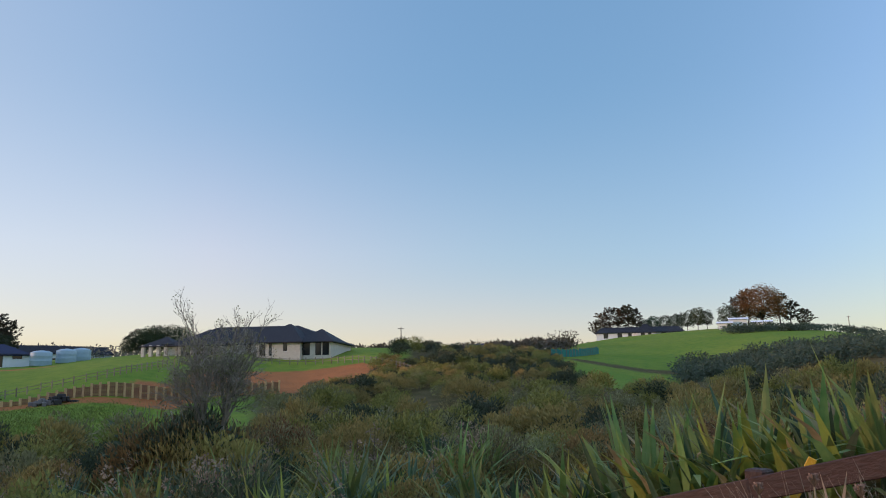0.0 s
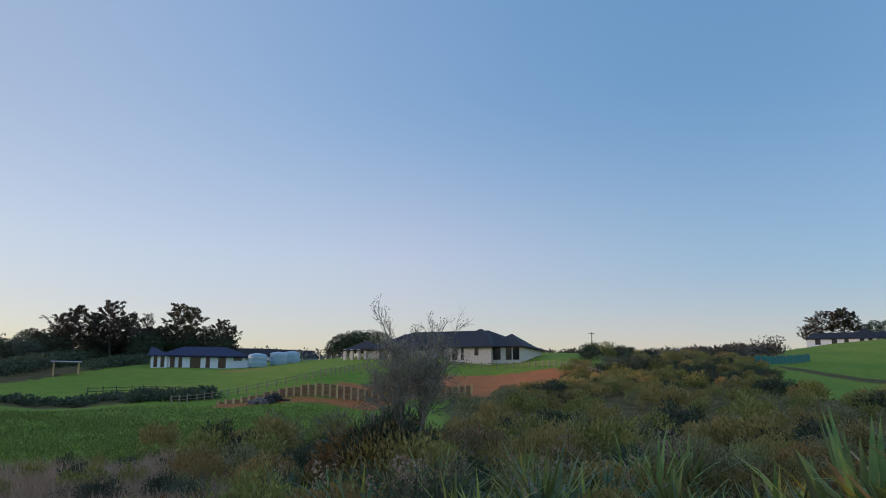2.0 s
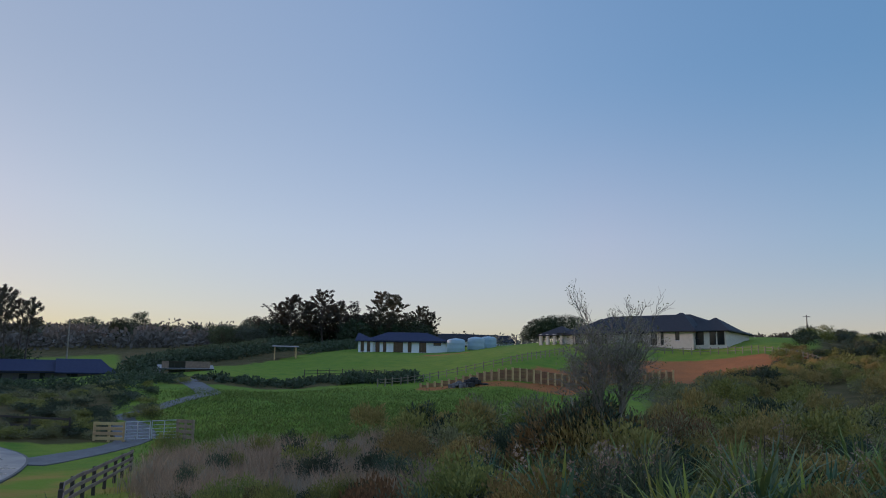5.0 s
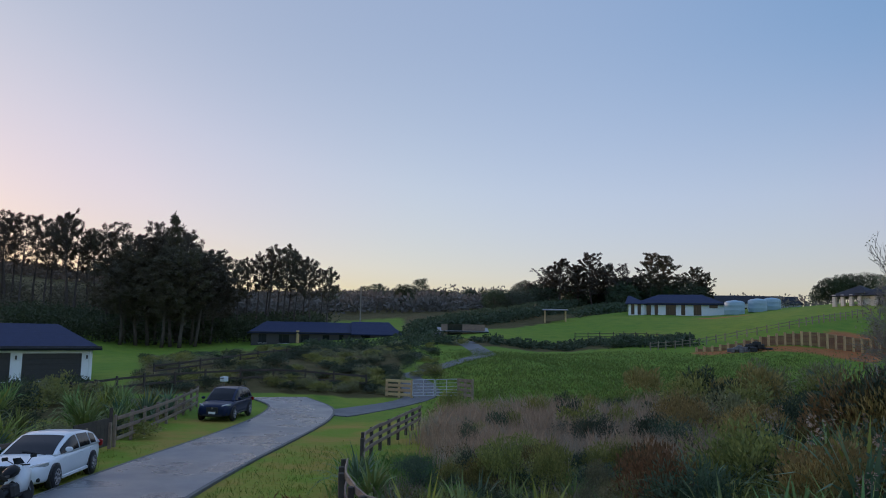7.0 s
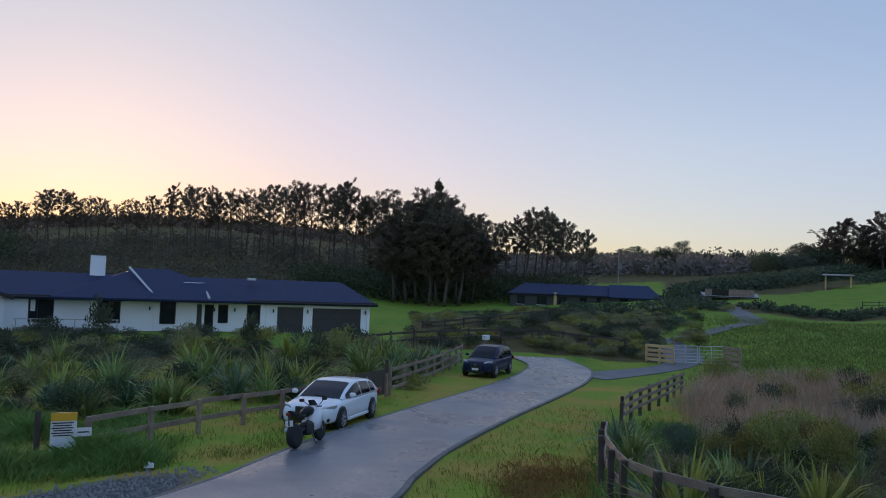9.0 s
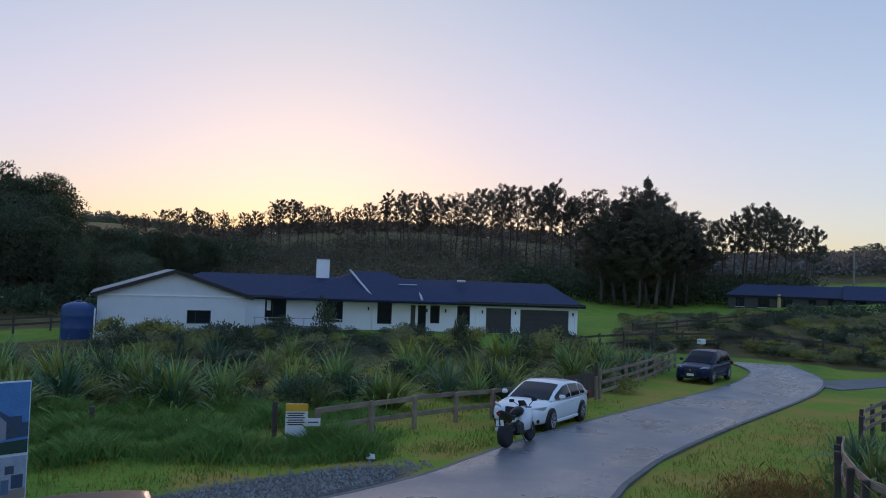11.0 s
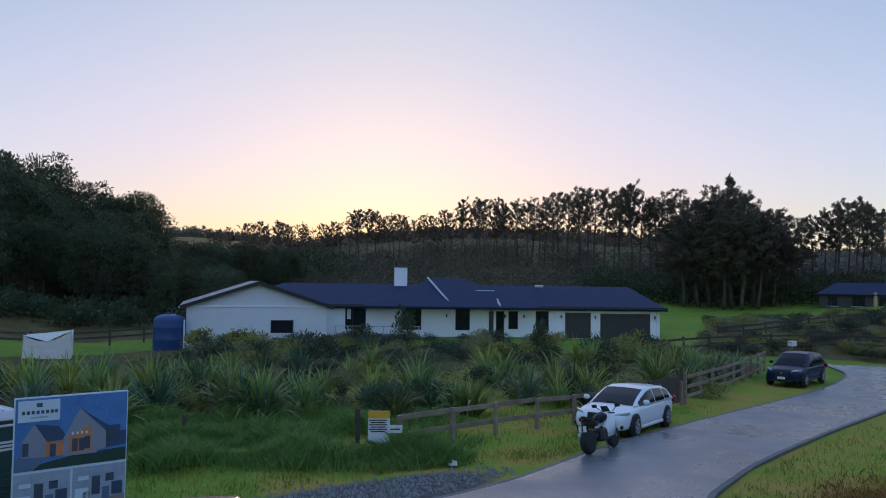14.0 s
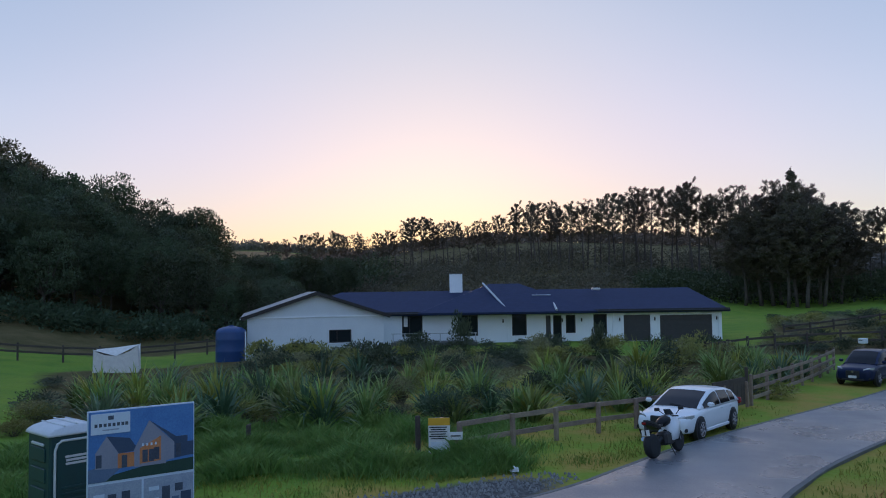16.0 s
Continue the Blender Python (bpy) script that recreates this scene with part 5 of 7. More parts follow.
def warning_sign():
    x, y = -20.3, -0.42
    s = thing("warning_sign", "yellow and white site safety board tied to the fence end", "sign", pose(x, y, land1(x, y) + .1, 0, 0, 92) @ Matrix.Scale(1.2, 4))
    p = part("board", Shape().box((0, 0, .5), (.46, .02, .74), cham=.004), M_WHITE, s)
    part("header", Shape().box((0, -.013, .79), (.46, .008, .16)), M_YELLOW, s, "yellow header band")
    for i in range(6):
        part("lettering", Shape().box((-.02, -.013, .67 - i * .048), (.32 if i % 2 else .38, .006, .022)), M_PLASTIC, s)
    part("panel", Shape().box((0, -.013, .27), (.36, .006, .18)), M_CLAD, s)
    for px in (-.18, .18):
        part("post", Shape().box((px, .05, .3), (.05, .05, .9)), M_TIMBER, s)
    for zz, xx, w in ((.68, .42, .36), (.2, .38, .2)):
        t = thing("small_sign", "small white notice fixed beside the safety board", "sign", pose(x, y, land1(x, y), 0, 0, 92))
        part("plate", Shape().box((xx, -.03, zz), (w, .015, .2), cham=.004), M_WHITE, t)
        part("post", Shape().box((xx, .02, zz / 2 - .1), (.04, .04, zz + .3)), M_TIMBER, t)
        part("lettering", Shape().box((xx, -.04, zz), (w * .7, .006, .03)), M_PLASTIC, t)


warning_sign()


def net_shelter():
    t = thing("net_shelter", "white netting draped over poles on the lawn", "shelter", pose(-48.84, -21.11, land1(-48.84, -21.11) - .1, 0, 0, 108) @ Matrix.Scale(.8, 4))
    cs = [(-1.6, -1.1, 1.9), (1.6, -1.1, 2.2), (1.6, 1.1, 2.15), (-1.6, 1.1, 1.85)]
    for x, y, h in cs:
        part("pole", Shape().tube([(x, y, -.2), (x, y, h + .06)], .03, 6), M_GALV, t)
    sh = Shape()
    for i in range(4):
        a, b = cs[i], cs[(i + 1) % 4]
        top, low = [], []
        for k in range(9):
            u = k / 8
            sag = .62 * 4 * u * (1 - u)
            p = Vector(a).lerp(Vector(b), u)
            top.append((p.x, p.y, p.z - sag))
            low.append((p.x * 1.03, p.y * 1.05, .05))
        sh.loft([low, top], caps=False, closed=False)
    part("netting", sh, M_NET, t)
    part("pole", Shape().tube([(0, 0, -.2), (0, 0, 1.98)], .03, 6), M_GALV, t)
    peak = Shape()
    for a, b in zip(cs, cs[1:] + cs[:1]):
        peak.add([(a[0], a[1], a[2] - .02), ((a[0] + b[0]) / 2, (a[1] + b[1]) / 2, (a[2] + b[2]) / 2 - .65), (0, 0, 2.0)], [(0, 1, 2)])
        peak.add([((a[0] + b[0]) / 2, (a[1] + b[1]) / 2, (a[2] + b[2]) / 2 - .65), (b[0], b[1], b[2] - .02), (0, 0, 2.0)], [(0, 1, 2)])
    part("netting", peak, M_NET, t)


net_shelter()


def litter():
    x, y = -19.03, 1.39
    s = Shape()
    random.seed(5)
    pts = [(rnd(-.2, .2), rnd(-.14, .14), rnd(.03, .13)) for _ in range(14)]
    for i in range(12):
        s.add([pts[i], pts[(i + 1) % 14], pts[(i + 5) % 14]], [(0, 1, 2)])
    ob = part("litter", s, M_WHITE)
    ob.matrix_basis = Matrix.Translation((x, y, land1(x, y) + .0))
    tagged(ob, "crumpled white sheet lying on the gravel", "litter")


litter()


def stub_post(x, y, h, label):
    p = part("marker_post", Shape().tube([(0, 0, -.3), (0, 0, h - .03), (0, 0, h)], [.07, .07, .055], 8), M_TIMBER_DARK)
    p.matrix_basis = Matrix.Translation((x, y, land1(x, y)))
    tagged(p, label, "post")


stub_post(-22.0, -5.78, .75, "short dark timber post standing in long grass")
stub_post(-21.0, -1.0, 1.1, "dark timber strainer post at the end of the fence")
stub_post(-31.4, 11.6, 1.5, "tall dark timber post between two fences")
mb = thing("letterbox", "small pale letterbox on a post beside the road", "letterbox", pose(-47.77, 24.78, land1(-47.77, 24.78), 0, 0, -60))
part("post", Shape().box((0, 0, .5), (.09, .09, 1.3), cham=.01), M_TIMBER, mb)
part("box", Shape().box((0, 0, 1.2), (.5, .35, .32), cham=.03), M_CLAD, mb)
part("slot", Shape().box((.252, 0, 1.25), (.01, .24, .04)), M_PLASTIC, mb)
mk = part("marker_stake", Shape().box((0, 0, .45), (.07, .04, 1.1), cham=.01), M_POST_PALE)
mk.matrix_basis = pose(-41.61, 22.53, land1(-41.61, 22.53), 0, 8, 0)
tagged(mk, "pale leaning stake at the road bend", "stake")


def pole(x, y, h, label):
    p = thing("utility_pole", label, "pole", sited(x, y, 20))
    part("shaft", Shape().tube([(0, 0, 0), (0, 0, h)], [.16, .11], 8), M_BARK_GREY, p)
    part("crossarm", Shape().box((0, 0, h - .4), (1.6, .1, .12), cham=.01), M_TIMBER_DARK, p)


pole(141, 265, 6.0, "thin timber power pole on the far hill")
pole(*polar(2.6, 190), 5.5, "thin timber power pole behind the hill")
pole(*polar(53.2, 150), 9.0, "timber power pole behind the dark house")


def teal_fence():
    t = thing("windbreak", "teal green mesh windbreak strung along the distant slope", "windbreak")
    pts = [polar(-8.3, 192), polar(-9.4, 198), polar(-10.5, 208), polar(-11.7, 224)]
    line = smooth_line([(*q, 0) for q in pts], 2.0)
    for a, b in zip(line, line[1:]):
        za, zb = land1(a.x, a.y), land1(b.x, b.y)
        part("panel", Shape().add([(a.x, a.y, za), (b.x, b.y, zb), (b.x, b.y, zb + 1.9 + rnd(-.3, .3)), (a.x, a.y, za + 2.0)], [(0, 1, 2, 3)]), M_TEAL, t)
        part("post", Shape().tube([(a.x, a.y, za - .2), (a.x, a.y, za + 2.3)], .06, 5), M_TIMBER, t)


teal_fence()
for k, (az, d, s) in enumerate(((25.4, 96.5, 1.0), (26.4, 96.2, .7))):
    x, y = polar(az, d)
    random.seed(40 + k)
    heap = thing("spoil_heap", "dark heap of spoil and cut stumps below the retaining wall" if k == 0 else "grey heap of rubble below the retaining wall", "heap", Matrix.Translation((x, y, land1(x, y))))
    mt = M_PLASTIC if k == 0 else mat("grey_spoil", (.22, .2, .2), (.14, .13, .13))
    for i in range(26):
        a = rnd(0, 6.28)
        r = rnd(0, 1.7) * s
        part("lump", Shape().box((r * math.cos(a), r * math.sin(a) * .6, max(.1, .8 * s - r * .4) * rnd(.4, 1)), (rnd(.3, .9), rnd(.3, .8), rnd(.2, .6)), rnd(0, 3), cham=.06), mt, heap)

# ---- plants ----
def rand_dir(up=0.0):
    v = Vector((random.gauss(0, 1), random.gauss(0, 1), random.gauss(0, 1) + up))
    return v.normalized()


def tuft(s, c, r, n, size, flat=0.6, up=0.3):
    """A clump of n leaves round c."""
    for _ in range(n):
        d = rand_dir(up)
        o = Vector(c) + Vector((d.x, d.y, d.z * flat)) * r * random.random() ** 0.5
        e = (d + rand_dir() * 0.7).normalized()
        s.leaf(o, e, e.orthogonal() + rand_dir() * 0.4, size * rnd(.7, 1.3), size * rnd(.35, .6))


def needles(s, p, e, n, size):
    """Short upswept needle sprays along the outer part of a branch."""
    d = (e - p).normalized()
    for _ in range(n):
        c = p.lerp(e, random.random() ** .6 * .75 + .3) + rand_dir() * size * .7
        k = (d * .5 + rand_dir(.9)).normalized()
        s.leaf(c, k, k.orthogonal() + rand_dir() * .5, size * rnd(.6, 1.3), size * rnd(.28, .5))


def pine_meshes(seed, h, bare=0.35, spread=1.0, cone=0.0, dens=1.0):
    """A pine: bare trunk with dead snags, whorls of upswept branches and a pointed, ragged top."""
    random.seed(seed)
    wood, need = Shape(), Shape()
    lean = (rnd(-.03, .03), rnd(-.03, .03))
    axis = lambda z: Vector((lean[0] * z + .25 * math.sin(z * .3 + seed), lean[1] * z + .2 * math.cos(z * .23 + seed), z))
    zs = [h * k / 8 for k in range(9)]
    wood.tube([axis(z) for z in zs], [max(.03, (.015 * h) * (1 - .93 * z / h)) for z in zs], 7)
    whorls = int((15 if not cone else 24) * dens)
    for w in range(whorls):
        u = (w + rnd(.2, .8)) / whorls
        z = h * (bare + (1 - bare) * u * .985)
        full = math.sin(math.pi * min(1, .30 + u * .62)) if not cone else 1 - u
        a0 = rnd(0, 6.28)
        full *= rnd(.55, 1.15)
        arms = random.choice((2, 3, 3, 4, 4)) + (2 if cone else 0)
        for i in range(arms):
            if random.random() < .16 and not cone:
                continue
            a = a0 + 6.28 * i / arms + rnd(-.4, .4)
            l = h * (.155 if not cone else .15) * spread * full * rnd(.5, 1.3) + .35
            d = Vector((math.cos(a), math.sin(a), rnd(.1, .55) + .5 * u if not cone else rnd(-.1, .25) + .5 * u))
            p = axis(z)
            q, e = p + d * l * .55 + Vector((0, 0, -.05 * l)), p + d * l + Vector((0, 0, .16 * l))
            wood.tube([p, q, e], [.03 + .003 * h, .025, .01], 4, False)
            needles(need, p, q, int((4 + l * 6) * dens), .42)
            needles(need, q, e, int((12 + l * 17) * dens), .42)
            for k in range(2):
                c = q.lerp(e, rnd(.2, 1.0))
                f = c + (d + rand_dir() * .9).normalized() * l * rnd(.2, .4)
                wood.tube([c, f], [.018, .006], 3, False)
                needles(need, c, f, int((8 + l * 7) * dens), .4)
    tip = axis(h * 1.01)
    wood.tube([axis(h * .95), tip], [.04, .01], 4, False)
    needles(need, axis(h * .9), tip, int(60 * dens), .34)
    # dead snags on the bare trunk
    for i in range(int(26 * bare / .35)):
        z, a, l = h * rnd(.08, bare + .15), rnd(0, 6.28), rnd(.5, 2.4)
        wood.tube([axis(z), axis(z) + Vector((math.cos(a) * l, math.sin(a) * l, rnd(-.2, .5)))], [.035, .01], 4, False)
    return wood.mesh("trunk", M_BARK, True), need


def tree_from(name, label, category, m, trunk, crown, group=""):
    t = thing(name, label, category, m, group)
    part("trunk", trunk, None, t)
    part("crown", crown, None, t)
    return t


PINES = []
for k, (h, bare, spr) in enumerate(((20, .50, .85), (22, .55, .80), (19, .48, .92), (21, .52, .78), (23, .56, .85), (20, .44, .9))):
    w, nd = pine_meshes(100 + k, h, bare, spr, 0, .95)
    PINES.append((w, nd.mesh("crown", M_PINE), h))
BROADPINES = []
for k, (h, bare, spr) in enumerate(((19, .34, 1.1), (20, .30, 1.2), (18, .38, 1.15))):
    w, nd = pine_meshes(120 + k, h, bare, spr, 0, 1.35)
    BROADPINES.append((w, nd.mesh("crown", M_PINE), h))
CONIFER = []
for k in range(2):
    w, nd = pine_meshes(150 + k, 20, .2, 1.15, 1.0, .8)
    CONIFER.append((w, nd.mesh("crown", M_PINE), 20))


def plant(proto, name, label, category, x, y, scale, group="", sink=.2, sz=None):
    w, c, h = proto
    m = Matrix.LocRotScale((x, y, land1(x, y) - sink), Euler((0, 0, rnd(0, 6.28))), (scale, scale, sz or scale))
    return tree_from(name, label, category, m, w, c, group)


# the long row of pines: bearing, top as height over distance
random.seed(11)
TOPS = [(103, .066), (98.6, .083), (96.2, .073), (92.5, .098), (88.8, .086), (84.6, .114), (80.9, .111), (78, .125), (75.1, .128), (72.8, .131), (68.5, .126), (66.3, .130), (64.5, .110), (61.7, .101), (58, .110), (56.6, .102), (55.4, .075)]


def top_at(az):
    t = sorted(TOPS)
    return float(np.interp(az, [q[0] for q in t], [q[1] for q in t]))


az = 55.6
k = 0
while az < 103.5:
    for rank in range(1 if k % 2 else 2):
        a = az + rnd(-.25, .25) + rank * .45
        d = 150 + (a - 56) * 1.85 + rank * 9 + rnd(-2, 2)
        if a > 63.8 and a < 68 and rank == 0:
            d -= 8
        x, y = polar(a, d)
        h = (EYE + top_at(a) * d - land1(x, y)) * rnd(.80, .98)
        p = PINES[k % 6]
        s = h / p[2]
        plant(p, "pine_tree", "tall dark pine with a bare trunk in a shelterbelt", "tree", x, y, max(.5, s), "row of pines", sz=s)
        k += 1
    az += rnd(.75, 1.25)
for a, d, h in ((66.3, 140, 22.6), (67.8, 143, 18.5), (65.0, 143, 17.5), (69.2, 146, 17), (64.2, 146, 16), (70.4, 150, 15), (63.0, 150, 13), (68.6, 142, 15), (66.9, 138, 15.5), (65.6, 137, 16.5), (64.6, 139, 14.5), (67.3, 145, 18), (69.6, 141, 14), (66.0, 147, 19), (63.6, 143, 13.5)):
    x, y = polar(a, d)
    c = CONIFER[k % 2] if h > 18.4 else BROADPINES[k % 3]
    plant(c, "conifer", "dense dark conifer standing in front of the pines", "tree", x, y, h / 20 * (.9 if h > 20 else 1.3 if h > 17 else 1.5), "dense conifers", sz=h / 20)
    k += 1


def broad_meshes(seed, h, r, mt, clumps=26, per=46, leaf=.45, trunk=True, gap=.25, bark=M_BARK):
    """A broadleaf tree: forked trunk and a crown of separate clumps with gaps."""
    random.seed(seed)
    wood, s = Shape(), Shape()
    fork = h * .32
    wood.tube([(0, 0, -.3), (rnd(-.1, .1), rnd(-.1, .1), fork * .6), (rnd(-.2, .2), 0, fork)], [.035 * h * .5, .028 * h * .5, .022 * h * .5], 7)
    for i in range(clumps):
        a, u = i * 2.399, (i + .5) / clumps
        z = h * (.30 + .66 * u)
        rr = r * math.sqrt(max(.05, 1 - ((u - .42) / .62) ** 2)) * rnd(.55, 1.05)
        c = Vector((math.cos(a) * rr, math.sin(a) * rr, z * rnd(.93, 1.05)))
        if i % 2 == 0:
            wood.tube([(0, 0, fork * rnd(.7, 1)), c * .55 + Vector((0, 0, fork * .35)), c], [.012 * h, .007 * h, .012], 4, False)
        tuft(s, c, r * rnd(.28, .46), per, leaf, .7, .3)
    return wood.mesh("trunk", bark, True), s.mesh("crown", mt), h


BROAD = [broad_meshes(200 + k, 10, 3.3, M_BUSH, 34, 190, .31) for k in range(5)]
AUTUMN = broad_meshes(230, 16, 8.5, M_AUTUMN, 60, 190, .6)
DARKB = [broad_meshes(240 + k, 8, 3.6, M_SHRUB_D, 28, 130, .38) for k in range(3)]
# the bush-covered hill
random.seed(21)
LEFT = [(125, .205), (120.4, .182), (117.5, .165), (115.5, .152), (112.5, .124), (110, .104), (108.9, .112), (107.6, .098), (106.9, .055), (105, .035), (103, .03), (100, .02)]
for i in range(150):
    a = 101.5 + 28 * random.random() ** .9
    d = rnd(86, 128)
    x, y = polar(a, d)
    t = float(np.interp(a, [q[0] for q in LEFT[::-1]], [q[1] for q in LEFT[::-1]]))
    near = (d - 86) / 42
    h = (EYE + t * d * (.42 + .55 * near) - land1(x, y)) * rnd(.85, 1.0)
    h = max(3.5, min(h * 1.14, 27))
    plant(BROAD[i % 5], "bush_tree", "dark native tree on the bush-covered hill", "tree", x, y, max(.5, h / 10 * rnd(.75, .95)), "trees of the bush hill", .6, h / 10)
# the lower wood that closes the gap between hill and pines
random.seed(22)
for i in range(34):
    a, d = rnd(97.5, 107.5), rnd(125, 190)
    x, y = polar(a, d)
    h = (EYE + d * float(np.interp(a, [97, 101, 104, 107.5], [.045, .05, .05, .06])) - land1(x, y)) * rnd(.8, 1.02)
    plant(BROAD[i % 5], "bush_tree", "dark native tree in the wood below the bush hill", "tree", x, y, max(.45, h / 10 * rnd(.8, 1.0)), "trees of the lower wood", .6, h / 10)
# trees behind the second house and along the slope
random.seed(31)
for a, d, t in ((40.8, 196, .060), (39.6, 198, .078), (38.6, 195, .092), (37.4, 200, .085), (36.4, 197, .091), (35.3, 200, .086), (34.2, 196, .083), (33.2, 200, .072), (32.2, 195, .091), (31.3, 200, .088), (30.2, 197, .074), (29.2, 200, .076), (28.6, 198, .070)):
    x, y = polar(a, d)
    h = (EYE + t * d - land1(x, y)) * 1.08
    plant(BROADPINES[int(a * 10) % 3], "pine_tree", "broad dark pine behind the white house on the slope", "tree", x, y, h / 19 * 1.35, "pines behind the slope house", sz=h / 19.5)
    x, y = polar(a + rnd(-.5, .5), d + 7)
    plant(BROADPINES[int(a * 7) % 3], "pine_tree", "broad dark pine behind the white house on the slope", "tree", x, y, h / 20 * 1.3, "pines behind the slope house", sz=h / 21 * rnd(.75, .95))
for i in range(26):
    a, d = rnd(28.4, 43.5), rnd(186, 215)
    x, y = polar(a, d)
    plant(DARKB[i % 3], "bush_tree", "low dark tree filling the belt behind the slope house", "tree", x, y, rnd(.8, 1.15), "low trees behind the slope house", .5, rnd(.7, 1.0))
for a, d, h in ((18.6, 190, 6.4), (19.3, 192, 6.6), (20.1, 190, 6.4), (20.9, 192, 6), (21.4, 191, 4.6), (17.8, 195, 6), (20.5, 193, 6.2), (19.7, 191, 6.5)):
    x, y = polar(a, d)
    plant(DARKB[int(h) % 3], "bush_tree", "dense dark tree behind the hill house", "tree", x, y, h / 8 * .8, "trees behind the hill house", .5, h / 8)
random.seed(45)
for i in range(46):
    a, d = rnd(41, 56), rnd(225, 330)
    h = rnd(4, 10) * (1.25 if i % 7 == 0 else .85)
    plant((BROAD + DARKB)[i % 8], "bush_tree", "rounded dark tree on the far misty slope", "tree", *polar(a, d), h / 10 * rnd(.8, 1.2), "trees of the misty slope", .5, h / 10)
# trees of the far hill
AU = polar(-22.8, 380)
plant(AUTUMN, "autumn_tree", "huge spreading tree with russet autumn leaves lit by low sun", "tree", *AU, 1.15, "", .5)
for a, d, h, kind in ((-21.2, 382, 13, 0), (-24.6, 384, 14, 0), (-25.4, 386, 11, 0), (-20.6, 370, 11, 1), (-19.2, 372, 12, 2), (-18.6, 370, 13.5, 2), (-17.9, 372, 10, 1), (-17.2, 374, 9, 1), (-16.4, 372, 11, 2), (-15.6, 373, 9, 1), (-15, 372, 8, 1), (-12.0, 366, 12, 0), (-12.6, 366, 13, 0), (-13.2, 365, 14, 0), (-13.8, 366, 13, 0), (-14.4, 366, 12, 0), (-11.6, 366, 9, 0), (-21.9, 388, 16, 0), (-23.9, 388, 17, 0)):
    x, y = polar(a, d)
    if kind == 0:
        plant(BROADPINES[int(h) % 3], "pine_tree", "rounded dark pine on the far hill", "tree", x, y, h / 19 * 1.7, "pines on the far hill", sz=h / 19)
    else:
        plant(DARKB[int(h) % 3] if kind == 1 else BROAD[int(h) % 5], "bush_tree", "dark evergreen tree on the far hill", "tree", x, y, h / (8 if kind == 1 else 10) * (.9 if kind == 1 else .75), "evergreens on the far hill", .4)


def woods(name, label, seed, spots, material, leaf, per=70):
    """A far wood in one mesh: many clumps of leaves on the land."""
    random.seed(seed)
    s = Shape()
    for x, y, r, h in spots:
        z = land1(x, y)
        for k in range(3):
            tuft(s, (x + rnd(-r, r) * .5, y + rnd(-r, r) * .5, z + h * (.25 + .3 * k)), r * (1.1 - .22 * k), per // 3, leaf, h / r * .35, .2)
    return tagged(part(name, s, material), label, "trees", kind="stuff")


def scatter(seed, n, a0, a1, d0, d1, r, h):
    random.seed(seed)
    out = []
    for _ in range(n):
        x, y = polar(rnd(a0, a1), rnd(d0, d1))
        q = rnd(.7, 1.3)
        out.append((x, y, r * q, h * q))
    return out


woods("far_woods", "bush-covered hillside beyond the dark house, greyed by haze put into its colour", 61, scatter(1, 300, 46, 64, 215, 395, 6, 3.6) + scatter(31, 90, 40, 47, 230, 330, 5, 3), M_FAR_HAZED, 1.6)
woods("far_woods", "distant dark line of trees along the skyline", 62, scatter(2, 150, -10, 8, 420, 520, 5, 8) + scatter(3, 100, -9.5, 6, 250, 300, 3, 2.5), M_PINE, 1.5)
woods("far_woods", "distant trees and hedges behind the slope house", 63, scatter(4, 130, 16, 47, 330, 400, 5, 6), M_FAR_HAZED, 1.4)
woods("far_woods", "brown-green wooded ridge behind the pines", 64, scatter(5, 320, 66, 101, 330, 470, 7, 4), M_FAR_BROWN, 1.9, 60)
woods("far_woods", "dark wood in the gap beside the pines", 65, scatter(6, 130, 95, 109, 170, 260, 5, 4), M_BUSH, 1.2)
woods("far_woods", "distant wooded hilltops under the bright sky", 66, scatter(7, 160, 96, 112, 850, 1000, 14, 9), M_FAR_HAZED, 4)
woods("far_woods", "dense dark scrub on the slope below the far hill", 67, scatter(8, 260, -34, -17.5, 155, 205, 2.8, 2.6) + scatter(9, 90, -30, -20.5, 285, 303, 3, 2), M_SHRUB_D, .8, 90)
woods("far_woods", "bank of dark undergrowth at the foot of the pines", 68, scatter(10, 260, 56, 76, 144, 170, 3.4, 3.2), M_BUSH, .6, 130)
woods("far_woods", "brownish scrub on the bank below the pine row", 72, scatter(11, 300, 70, 104, 180, 245, 3.6, 3.2) + scatter(32, 220, 77, 106, 128, 178, 3.2, 2.4), M_BANK, .6, 130)
woods("hedge", "low dark hedge along the far side of the paddock", 69, scatter(12, 70, 33, 47.5, 107, 113, .8, .7) + scatter(13, 60, 29.5, 35, 103, 108, .9, 1.0) + scatter(14, 40, 47, 57, 100, 118, 1.2, 1.3), M_SHRUB_D, .4, 90)
woods("undergrowth", "dark belt of scrub and low trees beside the upper paddock", 71, [(*polar(a, np.interp(a, [34, 42.5, 50], [180, 130, 122]) + e), 1.8, 1.5 + e * .03) for a, e in ((34.2 + 15 * ((i * .618) % 1), 4 + 42 * ((i * .383) % 1)) for i in range(260))], M_SHRUB_D, .6, 80)
woods("undergrowth", "low scrub along the foot of the bush hill", 70, scatter(15, 140, 98, 126, 78, 90, 1.6, 1.5), M_SHRUB_D, .5, 90)


